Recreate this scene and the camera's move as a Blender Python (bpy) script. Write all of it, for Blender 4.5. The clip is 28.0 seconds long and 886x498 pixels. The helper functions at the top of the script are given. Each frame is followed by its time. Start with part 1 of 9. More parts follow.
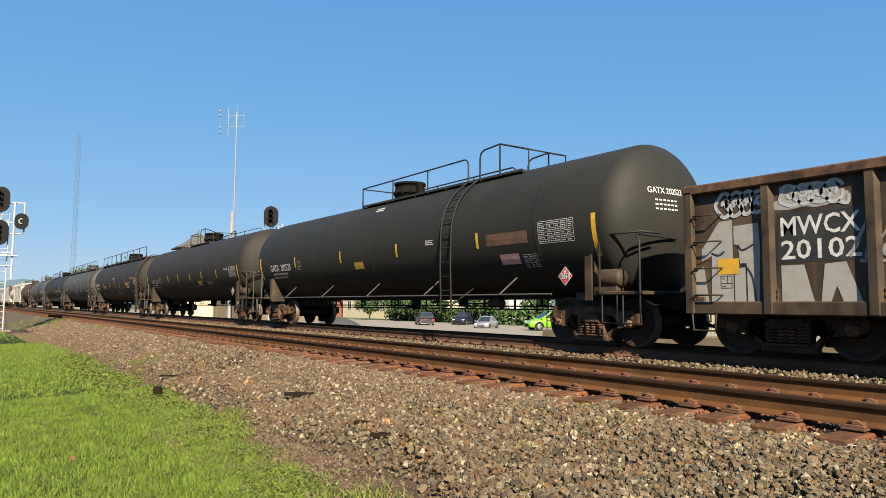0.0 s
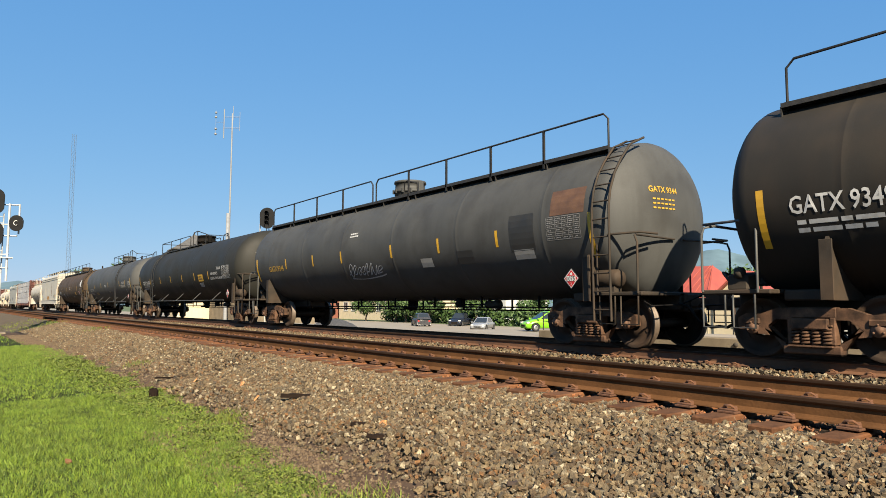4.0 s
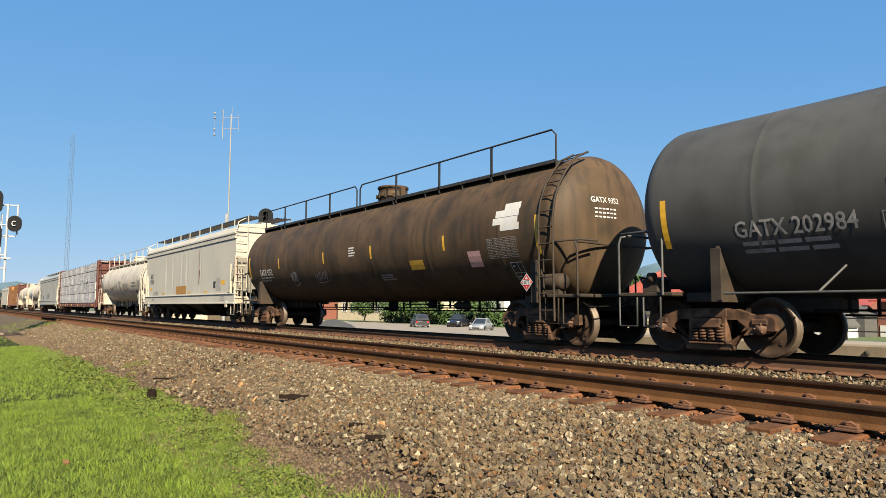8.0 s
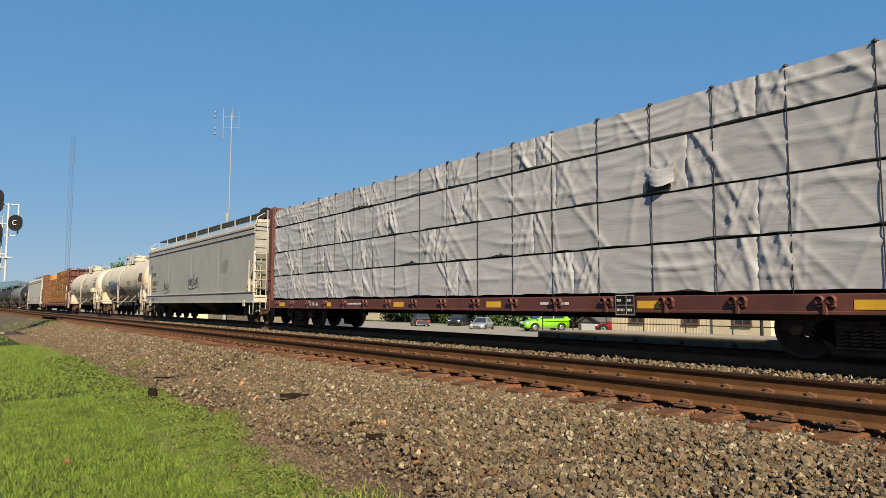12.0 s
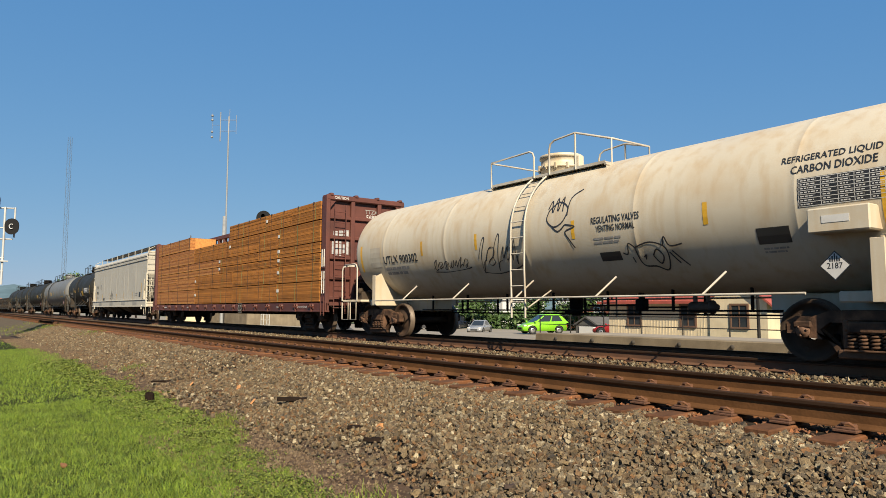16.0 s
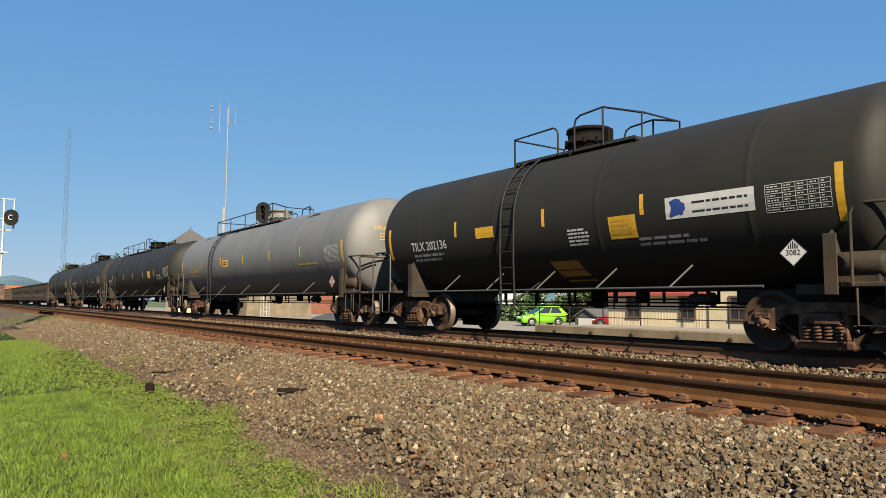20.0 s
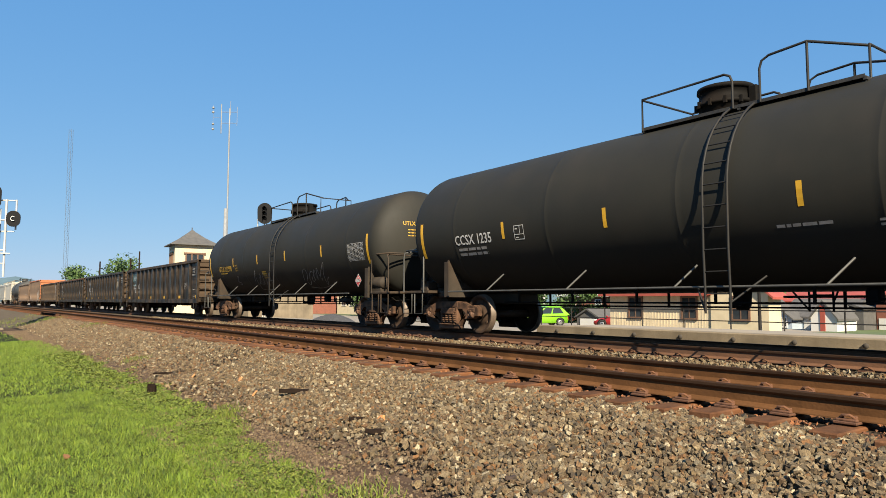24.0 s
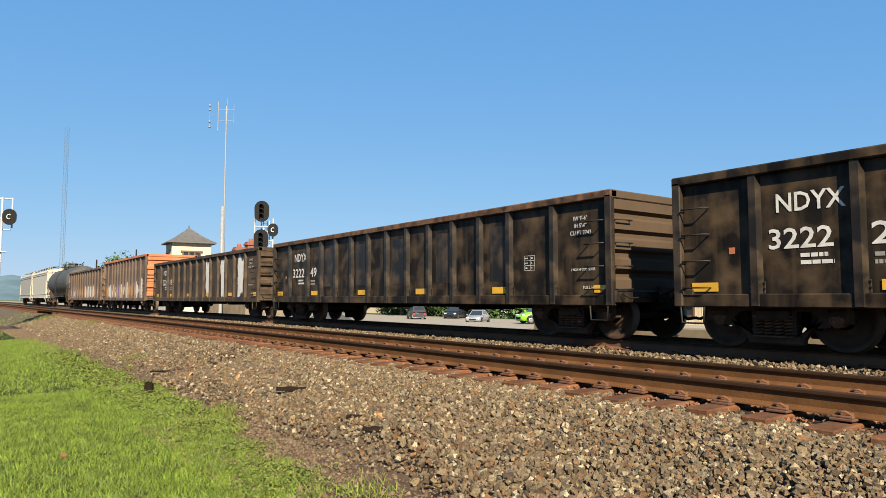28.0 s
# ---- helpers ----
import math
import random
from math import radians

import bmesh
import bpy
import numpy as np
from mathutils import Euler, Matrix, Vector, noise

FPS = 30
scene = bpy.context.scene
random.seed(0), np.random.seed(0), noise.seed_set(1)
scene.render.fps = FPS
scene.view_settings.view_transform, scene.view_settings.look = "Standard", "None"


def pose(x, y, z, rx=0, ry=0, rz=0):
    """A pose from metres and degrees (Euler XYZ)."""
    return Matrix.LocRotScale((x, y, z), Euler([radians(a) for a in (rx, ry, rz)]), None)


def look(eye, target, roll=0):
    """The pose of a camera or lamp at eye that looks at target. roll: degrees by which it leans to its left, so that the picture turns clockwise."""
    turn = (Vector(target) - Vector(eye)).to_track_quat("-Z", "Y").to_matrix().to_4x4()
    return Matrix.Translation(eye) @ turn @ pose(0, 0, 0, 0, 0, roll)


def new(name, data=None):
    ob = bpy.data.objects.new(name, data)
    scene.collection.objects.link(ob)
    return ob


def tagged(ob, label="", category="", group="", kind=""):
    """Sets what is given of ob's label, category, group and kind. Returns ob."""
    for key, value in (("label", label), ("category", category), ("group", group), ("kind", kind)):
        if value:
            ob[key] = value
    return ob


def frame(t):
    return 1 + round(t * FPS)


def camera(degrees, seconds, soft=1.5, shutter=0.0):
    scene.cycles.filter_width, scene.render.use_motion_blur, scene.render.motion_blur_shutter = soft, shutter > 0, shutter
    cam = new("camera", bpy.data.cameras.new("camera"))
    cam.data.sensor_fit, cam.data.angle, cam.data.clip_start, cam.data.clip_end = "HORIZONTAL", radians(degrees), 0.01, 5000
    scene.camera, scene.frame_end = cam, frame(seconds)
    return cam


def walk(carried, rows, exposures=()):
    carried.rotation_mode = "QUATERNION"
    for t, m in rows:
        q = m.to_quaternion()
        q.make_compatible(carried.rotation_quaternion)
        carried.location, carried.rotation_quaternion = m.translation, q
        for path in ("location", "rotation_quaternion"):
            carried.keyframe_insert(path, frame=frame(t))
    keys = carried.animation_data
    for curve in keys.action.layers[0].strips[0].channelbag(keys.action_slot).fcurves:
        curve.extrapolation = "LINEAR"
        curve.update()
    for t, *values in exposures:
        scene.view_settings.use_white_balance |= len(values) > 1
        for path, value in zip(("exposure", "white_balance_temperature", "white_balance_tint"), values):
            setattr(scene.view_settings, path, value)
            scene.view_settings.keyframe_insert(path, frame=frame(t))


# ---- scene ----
cam = camera(66.2, 28.0, soft=0.85)
EYE = (0.0, 0.0, 0.77)          # height over the rail heads
TURNS = [
    (0, 94.680, -0.284, 54.371), (0.5, 94.711, -0.257, 54.314), (1, 94.714, -0.204, 54.285), (1.5, 94.708, -0.165, 54.248),
    (2, 94.719, -0.129, 54.216), (2.5, 94.739, -0.142, 54.210), (3, 94.765, -0.131, 54.136), (3.5, 94.780, -0.141, 54.104),
    (5.5, 94.758, -0.157, 53.906), (6, 94.785, -0.170, 53.883), (6.5, 94.813, -0.187, 53.945), (7, 94.792, -0.182, 53.940),
    (7.5, 94.850, -0.203, 53.950), (8, 94.860, -0.207, 53.954), (8.5, 94.919, -0.199, 53.944), (9, 94.920, -0.161, 53.955),
    (9.5, 94.907, -0.146, 53.989), (10, 94.921, -0.137, 53.999), (10.5, 94.920, -0.142, 54.005), (11, 94.856, -0.147, 53.996),
    (11.5, 94.848, -0.156, 53.999), (12, 94.768, -0.175, 54.005), (12.5, 94.711, -0.142, 54.020), (14.5, 94.755, -0.079, 54.068),
    (15, 94.816, 0.005, 53.902), (15.5, 94.950, -0.004, 53.886), (16, 95.021, -0.064, 53.798), (16.5, 94.965, -0.155, 53.753),
    (17, 94.855, -0.159, 53.792), (17.5, 94.726, -0.125, 53.779), (18, 94.645, -0.081, 53.825), (18.5, 94.620, -0.103, 53.776),
    (19, 94.561, -0.141, 53.761), (19.5, 94.425, -0.165, 53.767), (20, 94.326, -0.151, 53.763), (20.5, 94.234, -0.123, 53.759),
    (21, 94.231, -0.140, 53.763), (21.5, 94.232, -0.094, 53.735), (23.5, 94.296, -0.091, 53.899), (24, 94.366, -0.068, 53.902),
    (24.5, 94.405, -0.079, 53.930), (25, 94.373, -0.033, 53.832), (25.5, 94.291, 0.022, 53.809), (26, 94.169, -0.008, 53.744),
    (26.5, 94.154, -0.032, 53.699), (27, 94.173, -0.044, 53.676), (27.5, 94.202, 0.004, 53.695), (28, 94.175, 0.013, 53.678),
]
EV = 1.42
walk(cam, [(t, pose(*EYE, rx, ry, rz)) for t, rx, ry, rz in TURNS],
     exposures=[(t, EV + d) for t, d in ((0, 0), (9, 0), (10, -.22), (11, -.36), (16, -.38), (17.5, -.34), (19, -.24), (21, -.12), (23.5, -.02), (25, .02), (28, .06))])

# ---- light ----
SUN_EL, SUN_AZ = 35.5, 113.5     # azimuth clockwise from +y
world = bpy.data.worlds.new("sky")
scene.world = world
world.use_nodes = True
wn = world.node_tree
wn.nodes.clear()
sky = wn.nodes.new("ShaderNodeTexSky")
sky.sky_type = "NISHITA"
sky.sun_disc = False
sky.sun_elevation, sky.sun_rotation = radians(SUN_EL), radians(SUN_AZ)
sky.air_density, sky.dust_density, sky.ozone_density = 1.0, 0.1, 1.6
bgn = wn.nodes.new("ShaderNodeBackground")
bgn.inputs["Strength"].default_value = 0.063
wout = wn.nodes.new("ShaderNodeOutputWorld")
# power and gain per channel flatten the sky's gradient, most in the blue
split_sky = wn.nodes.new("ShaderNodeSeparateColor")
join_sky = wn.nodes.new("ShaderNodeCombineColor")
wn.links.new(sky.outputs[0], split_sky.inputs[0])
for k, (power, gain) in enumerate(((0.66, 0.062), (0.40, 0.149), (0.20, 0.322))):
    pw = wn.nodes.new("ShaderNodeMath")
    pw.operation = "POWER"
    pw.inputs[1].default_value = power
    ml = wn.nodes.new("ShaderNodeMath")
    ml.operation = "MULTIPLY"
    ml.inputs[1].default_value = gain * 10
    wn.links.new(split_sky.outputs[k], pw.inputs[0])
    wn.links.new(pw.outputs[0], ml.inputs[0])
    wn.links.new(ml.outputs[0], join_sky.inputs[k])
wn.links.new(join_sky.outputs[0], bgn.inputs[0])
wn.links.new(bgn.outputs[0], wout.inputs[0])
sun = new("sun", bpy.data.lights.new("sun", "SUN"))
sun.data.energy, sun.data.angle, sun.data.color = 5.0, radians(0.53), (1.0, 0.87, 0.66)
_e, _a = radians(SUN_EL), radians(SUN_AZ)
SUN_TO = Vector((math.sin(_a) * math.cos(_e), math.cos(_a) * math.cos(_e), math.sin(_e)))
sun.matrix_world = look(SUN_TO * 200, (0, 0, 0))
scene.view_settings.exposure = EV

# ---- plan ----
Y_NEAR, Y_FAR = 6.72, 11.15      # centre lines of the empty track and of the train's track
SPEED = 14.65
GAUGE_H = 0.7525


# ---- mesh helper ----
class G:
    """Collects faces for one mesh."""
    def __init__(self):
        self.v, self.f, self.s = [], [], []

    def add(self, vs, fs, smooth=False):
        o = len(self.v)
        self.v += [tuple(p) for p in vs]
        self.f += [tuple(i + o for i in q) for q in fs]
        self.s += [smooth] * len(fs)
        return self

    def box(self, x0, x1, y0, y1, z0, z1, c=0.0, m=None):
        if c <= 0:
            vs = [(x, y, z) for x in (x0, x1) for y in (y0, y1) for z in (z0, z1)]
            fs = [(0, 1, 3, 2), (4, 6, 7, 5), (0, 4, 5, 1), (2, 3, 7, 6), (0, 2, 6, 4), (1, 5, 7, 3)]
        else:
            c = min(c, abs(x1 - x0) * .45, abs(y1 - y0) * .45, abs(z1 - z0) * .45)
            P = {}
            vs = []
            for i, x in enumerate((x0, x1)):
                for j, y in enumerate((y0, y1)):
                    for k, z in enumerate((z0, z1)):
                        dx, dy, dz = (c if i == 0 else -c), (c if j == 0 else -c), (c if k == 0 else -c)
                        P[i, j, k] = len(vs)
                        vs += [(x, y + dy, z + dz), (x + dx, y, z + dz), (x + dx, y + dy, z)]
            fs = []
            for a in (0, 1):
                q = [P[a, j, k] for j, k in ((0, 0), (0, 1), (1, 1), (1, 0))]
                fs.append(q if a == 0 else q[::-1])
                q = [P[i, a, k] + 1 for i, k in ((0, 0), (1, 0), (1, 1), (0, 1))]
                fs.append(q if a == 0 else q[::-1])
                q = [P[i, j, a] + 2 for i, j in ((0, 0), (0, 1), (1, 1), (1, 0))]
                fs.append(q if a == 0 else q[::-1])
            for a in (0, 1):
                for b in (0, 1):
                    fs.append((P[a, b, 0], P[a, b, 0] + 1, P[a, b, 1] + 1, P[a, b, 1]))
                    fs.append((P[a, 0, b], P[a, 0, b] + 2, P[a, 1, b] + 2, P[a, 1, b]))
                    fs.append((P[0, a, b] + 1, P[0, a, b] + 2, P[1, a, b] + 2, P[1, a, b] + 1))
            for a in (0, 1):
                for b in (0, 1):
                    for d in (0, 1):
                        fs.append((P[a, b, d], P[a, b, d] + 1, P[a, b, d] + 2))
        if m is not None:
            vs = [m @ Vector(p) for p in vs]
        return self.add(vs, fs)

    def tube(self, pts, r, n=6, cap=True, smooth=True):
        pts = [Vector(p) for p in pts]
        rings = []
        up = None
        for i, p in enumerate(pts):
            a = pts[max(i - 1, 0)]
            b = pts[min(i + 1, len(pts) - 1)]
            d = (b - a).normalized()
            if up is None or abs(up.dot(d)) > .95:
                up = Vector((0, 0, 1)) if abs(d.z) < .9 else Vector((0, 1, 0))
            s = d.cross(up).normalized()
            up = s.cross(d).normalized()
            rings.append([p + (s * math.cos(2 * math.pi * k / n) + up * math.sin(2 * math.pi * k / n)) * r for k in range(n)])
        vs = [q for g in rings for q in g]
        fs = [(i * n + k, i * n + (k + 1) % n, (i + 1) * n + (k + 1) % n, (i + 1) * n + k) for i in range(len(pts) - 1) for k in range(n)]
        self.add(vs, fs, smooth)
        if cap:
            self.add(rings[0], [tuple(range(n))[::-1]])
            self.add(rings[-1], [tuple(range(n))])
        return self

    def lathe(self, prof, axis="x", n=32, o=(0, 0, 0), smooth=True, closed=False):
        """prof: (along, radius) pairs, turned about the axis through o."""
        vs = []
        for a, r in prof:
            for k in range(n):
                c, s = math.cos(2 * math.pi * k / n) * r, math.sin(2 * math.pi * k / n) * r
                p = {"x": (a, c, s), "y": (c, a, s), "z": (c, s, a)}[axis]
                vs.append((p[0] + o[0], p[1] + o[1], p[2] + o[2]))
        fs = []
        for i in range(len(prof) - 1):
            for k in range(n):
                q = (i * n + k, i * n + (k + 1) % n, (i + 1) * n + (k + 1) % n, (i + 1) * n + k)
                fs.append(q[::-1] if axis == "y" else q)
        return self.add(vs, fs, smooth)

    def prism(self, poly, y0, y1, plane="xz"):
        """A flat outline given thickness. plane xz: poly of (x, z), pushed along y; yz: poly of (y, z), pushed along x."""
        n = len(poly)
        if plane == "xz":
            vs = [(a, y0, b) for a, b in poly] + [(a, y1, b) for a, b in poly]
        elif plane == "yz":
            vs = [(y0, a, b) for a, b in poly] + [(y1, a, b) for a, b in poly]
        else:
            vs = [(a, b, y0) for a, b in poly] + [(a, b, y1) for a, b in poly]
        fs = [tuple(range(n)), tuple(range(2 * n - 1, n - 1, -1))]
        fs += [(i, i + n, (i + 1) % n + n, (i + 1) % n) for i in range(n)]
        return self.add(vs, fs)

    def mesh(self, name, material):
        me = bpy.data.meshes.new(name)
        me.from_pydata(self.v, [], self.f)
        me.polygons.foreach_set("use_smooth", self.s)
        if material:
            me.materials.append(material)
        bm = bmesh.new()
        bm.from_mesh(me)
        bmesh.ops.recalc_face_normals(bm, faces=bm.faces)
        bm.to_mesh(me)
        bm.free()
        return me


def part(name, g, material, parent, label="", m=None, kind=""):
    """One mesh object under a thing or a part; g is a G or a finished mesh."""
    me = g.mesh(name, material) if isinstance(g, G) else g
    ob = new(name, me)
    if parent:
        ob.parent = parent
    if m is not None:
        ob.matrix_basis = m
    if label:
        ob["label"] = label
    if kind:
        ob["kind"] = kind
    return ob


def thing(name, label, category, group="", m=None, kind=""):
    ob = new(name)
    ob.empty_display_size = 0.3
    if m is not None:
        ob.matrix_basis = m
    return tagged(ob, label, category, group, kind)


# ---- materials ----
ALBEDO_SCALE = 0.66      # scales every base colour down to deepen shade under the raised exposure


def darkened(c):
    return tuple(v * ALBEDO_SCALE for v in c)


def mat(name, col, rough=0.6, metal=0.0, vary=0.25, scale=3.0, fine=60.0, bump=0.15, dirt=None, dirt_amt=0.3, streak=0.0, spec=0.5, rnd=0.0, dscale=1.2):
    """Painted or raw surface: colour that varies at a large and a small scale, stains of a second colour, streaks that run down, fine relief."""
    col, dirt = darkened(col), darkened(dirt) if dirt else None
    m = bpy.data.materials.new(name)
    m.use_nodes = True
    nt = m.node_tree
    b = nt.nodes["Principled BSDF"]
    N, L = nt.nodes.new, nt.links.new
    tc = N("ShaderNodeTexCoord")

    def noise_at(sc, det=4.0, stretch=None):
        n = N("ShaderNodeTexNoise")
        n.inputs["Scale"].default_value, n.inputs["Detail"].default_value = sc, det
        if stretch:
            mp = N("ShaderNodeMapping")
            mp.inputs["Scale"].default_value = stretch
            L(tc.outputs["Object"], mp.inputs[0])
            L(mp.outputs[0], n.inputs[0])
        else:
            L(tc.outputs["Object"], n.inputs[0])
        return n.outputs[0]

    def mix(fac, a, bcol, mode="MIX"):
        x = N("ShaderNodeMix")
        x.data_type, x.blend_type = "RGBA", mode
        if isinstance(fac, float):
            x.inputs[0].default_value = fac
        else:
            L(fac, x.inputs[0])
        for s, c in ((6, a), (7, bcol)):
            if isinstance(c, tuple):
                x.inputs[s].default_value = (*c[:3], 1)
            else:
                L(c, x.inputs[s])
        return x.outputs[2]

    def ramp(f, lo, hi, v0=0.0, v1=1.0):
        r = N("ShaderNodeMapRange")
        r.inputs[1].default_value, r.inputs[2].default_value = lo, hi
        r.inputs[3].default_value, r.inputs[4].default_value = v0, v1
        L(f, r.inputs[0])
        return r.outputs[0]

    big, small = noise_at(scale, 5.0), noise_at(fine, 3.0)
    dark = tuple(c * (1 - vary) for c in col)
    lite = tuple(min(1, c * (1 + vary)) for c in col)
    c = mix(ramp(big, .3, .7), dark, lite)
    c = mix(ramp(small, .35, .75, 0, .5), c, tuple(x * (1 - vary * 1.2) for x in col))
    if streak:
        st = noise_at(1.0, 4.0, (5.0, 5.0, 0.35))
        c = mix(ramp(st, .48, .75, 0, streak), c, dirt or tuple(x * .4 for x in col))
    if dirt and dirt_amt:
        dn = noise_at(dscale, 8.0)
        c = mix(ramp(dn, .52 - .12 * dirt_amt, .72, 0, min(1, dirt_amt * 1.6)), c, dirt)
    if rnd:
        oi = N("ShaderNodeObjectInfo")
        c = mix(1.0, c, mix(oi.outputs["Random"], (1 - rnd,) * 3, (1 + rnd * .3,) * 3), "MULTIPLY")
    L(c, b.inputs["Base Color"])
    L(ramp(big, .25, .75, max(0, rough - .1), min(1, rough + .12)), b.inputs["Roughness"])
    b.inputs["Metallic"].default_value = metal
    b.inputs["Specular IOR Level"].default_value = spec
    if bump:
        bp = N("ShaderNodeBump")
        bp.inputs["Strength"].default_value, bp.inputs["Distance"].default_value = bump, 0.01
        L(small, bp.inputs["Height"])
        L(bp.outputs[0], b.inputs["Normal"])
    return m


def island_mat(name, cols, rough=0.85, bump=0.3, fine=90.0, vary=.35):
    """For many loose pieces in one mesh: each takes its own shade."""
    m = bpy.data.materials.new(name)
    m.use_nodes = True
    nt = m.node_tree
    b = nt.nodes["Principled BSDF"]
    N, L = nt.nodes.new, nt.links.new
    g = N("ShaderNodeNewGeometry")
    r = N("ShaderNodeValToRGB")
    r.color_ramp.interpolation = "LINEAR"
    while len(r.color_ramp.elements) < len(cols):
        r.color_ramp.elements.new(.5)
    for i, (e, c) in enumerate(zip(r.color_ramp.elements, cols)):
        e.position = i / (len(cols) - 1)
        e.color = (*darkened(c), 1)
    L(g.outputs["Random Per Island"], r.inputs[0])
    tc = N("ShaderNodeTexCoord")
    n = N("ShaderNodeTexNoise")
    n.inputs["Scale"].default_value = fine
    L(tc.outputs["Object"], n.inputs[0])
    x = N("ShaderNodeMix")
    x.data_type, x.blend_type = "RGBA", "MULTIPLY"
    mr = N("ShaderNodeMapRange")
    mr.inputs[1].default_value, mr.inputs[2].default_value = .3, .7
    mr.inputs[3].default_value, mr.inputs[4].default_value = 1 - vary, 1 + vary * .6
    L(n.outputs[0], mr.inputs[0])
    x.inputs[0].default_value = 1
    L(r.outputs[0], x.inputs[6])
    L(mr.outputs[0], x.inputs[7])
    L(x.outputs[2], b.inputs["Base Color"])
    b.inputs["Roughness"].default_value = rough
    if bump:
        bp = N("ShaderNodeBump")
        bp.inputs["Strength"].default_value, bp.inputs["Distance"].default_value = bump, .01
        L(n.outputs[0], bp.inputs["Height"])
        L(bp.outputs[0], b.inputs["Normal"])
    return m


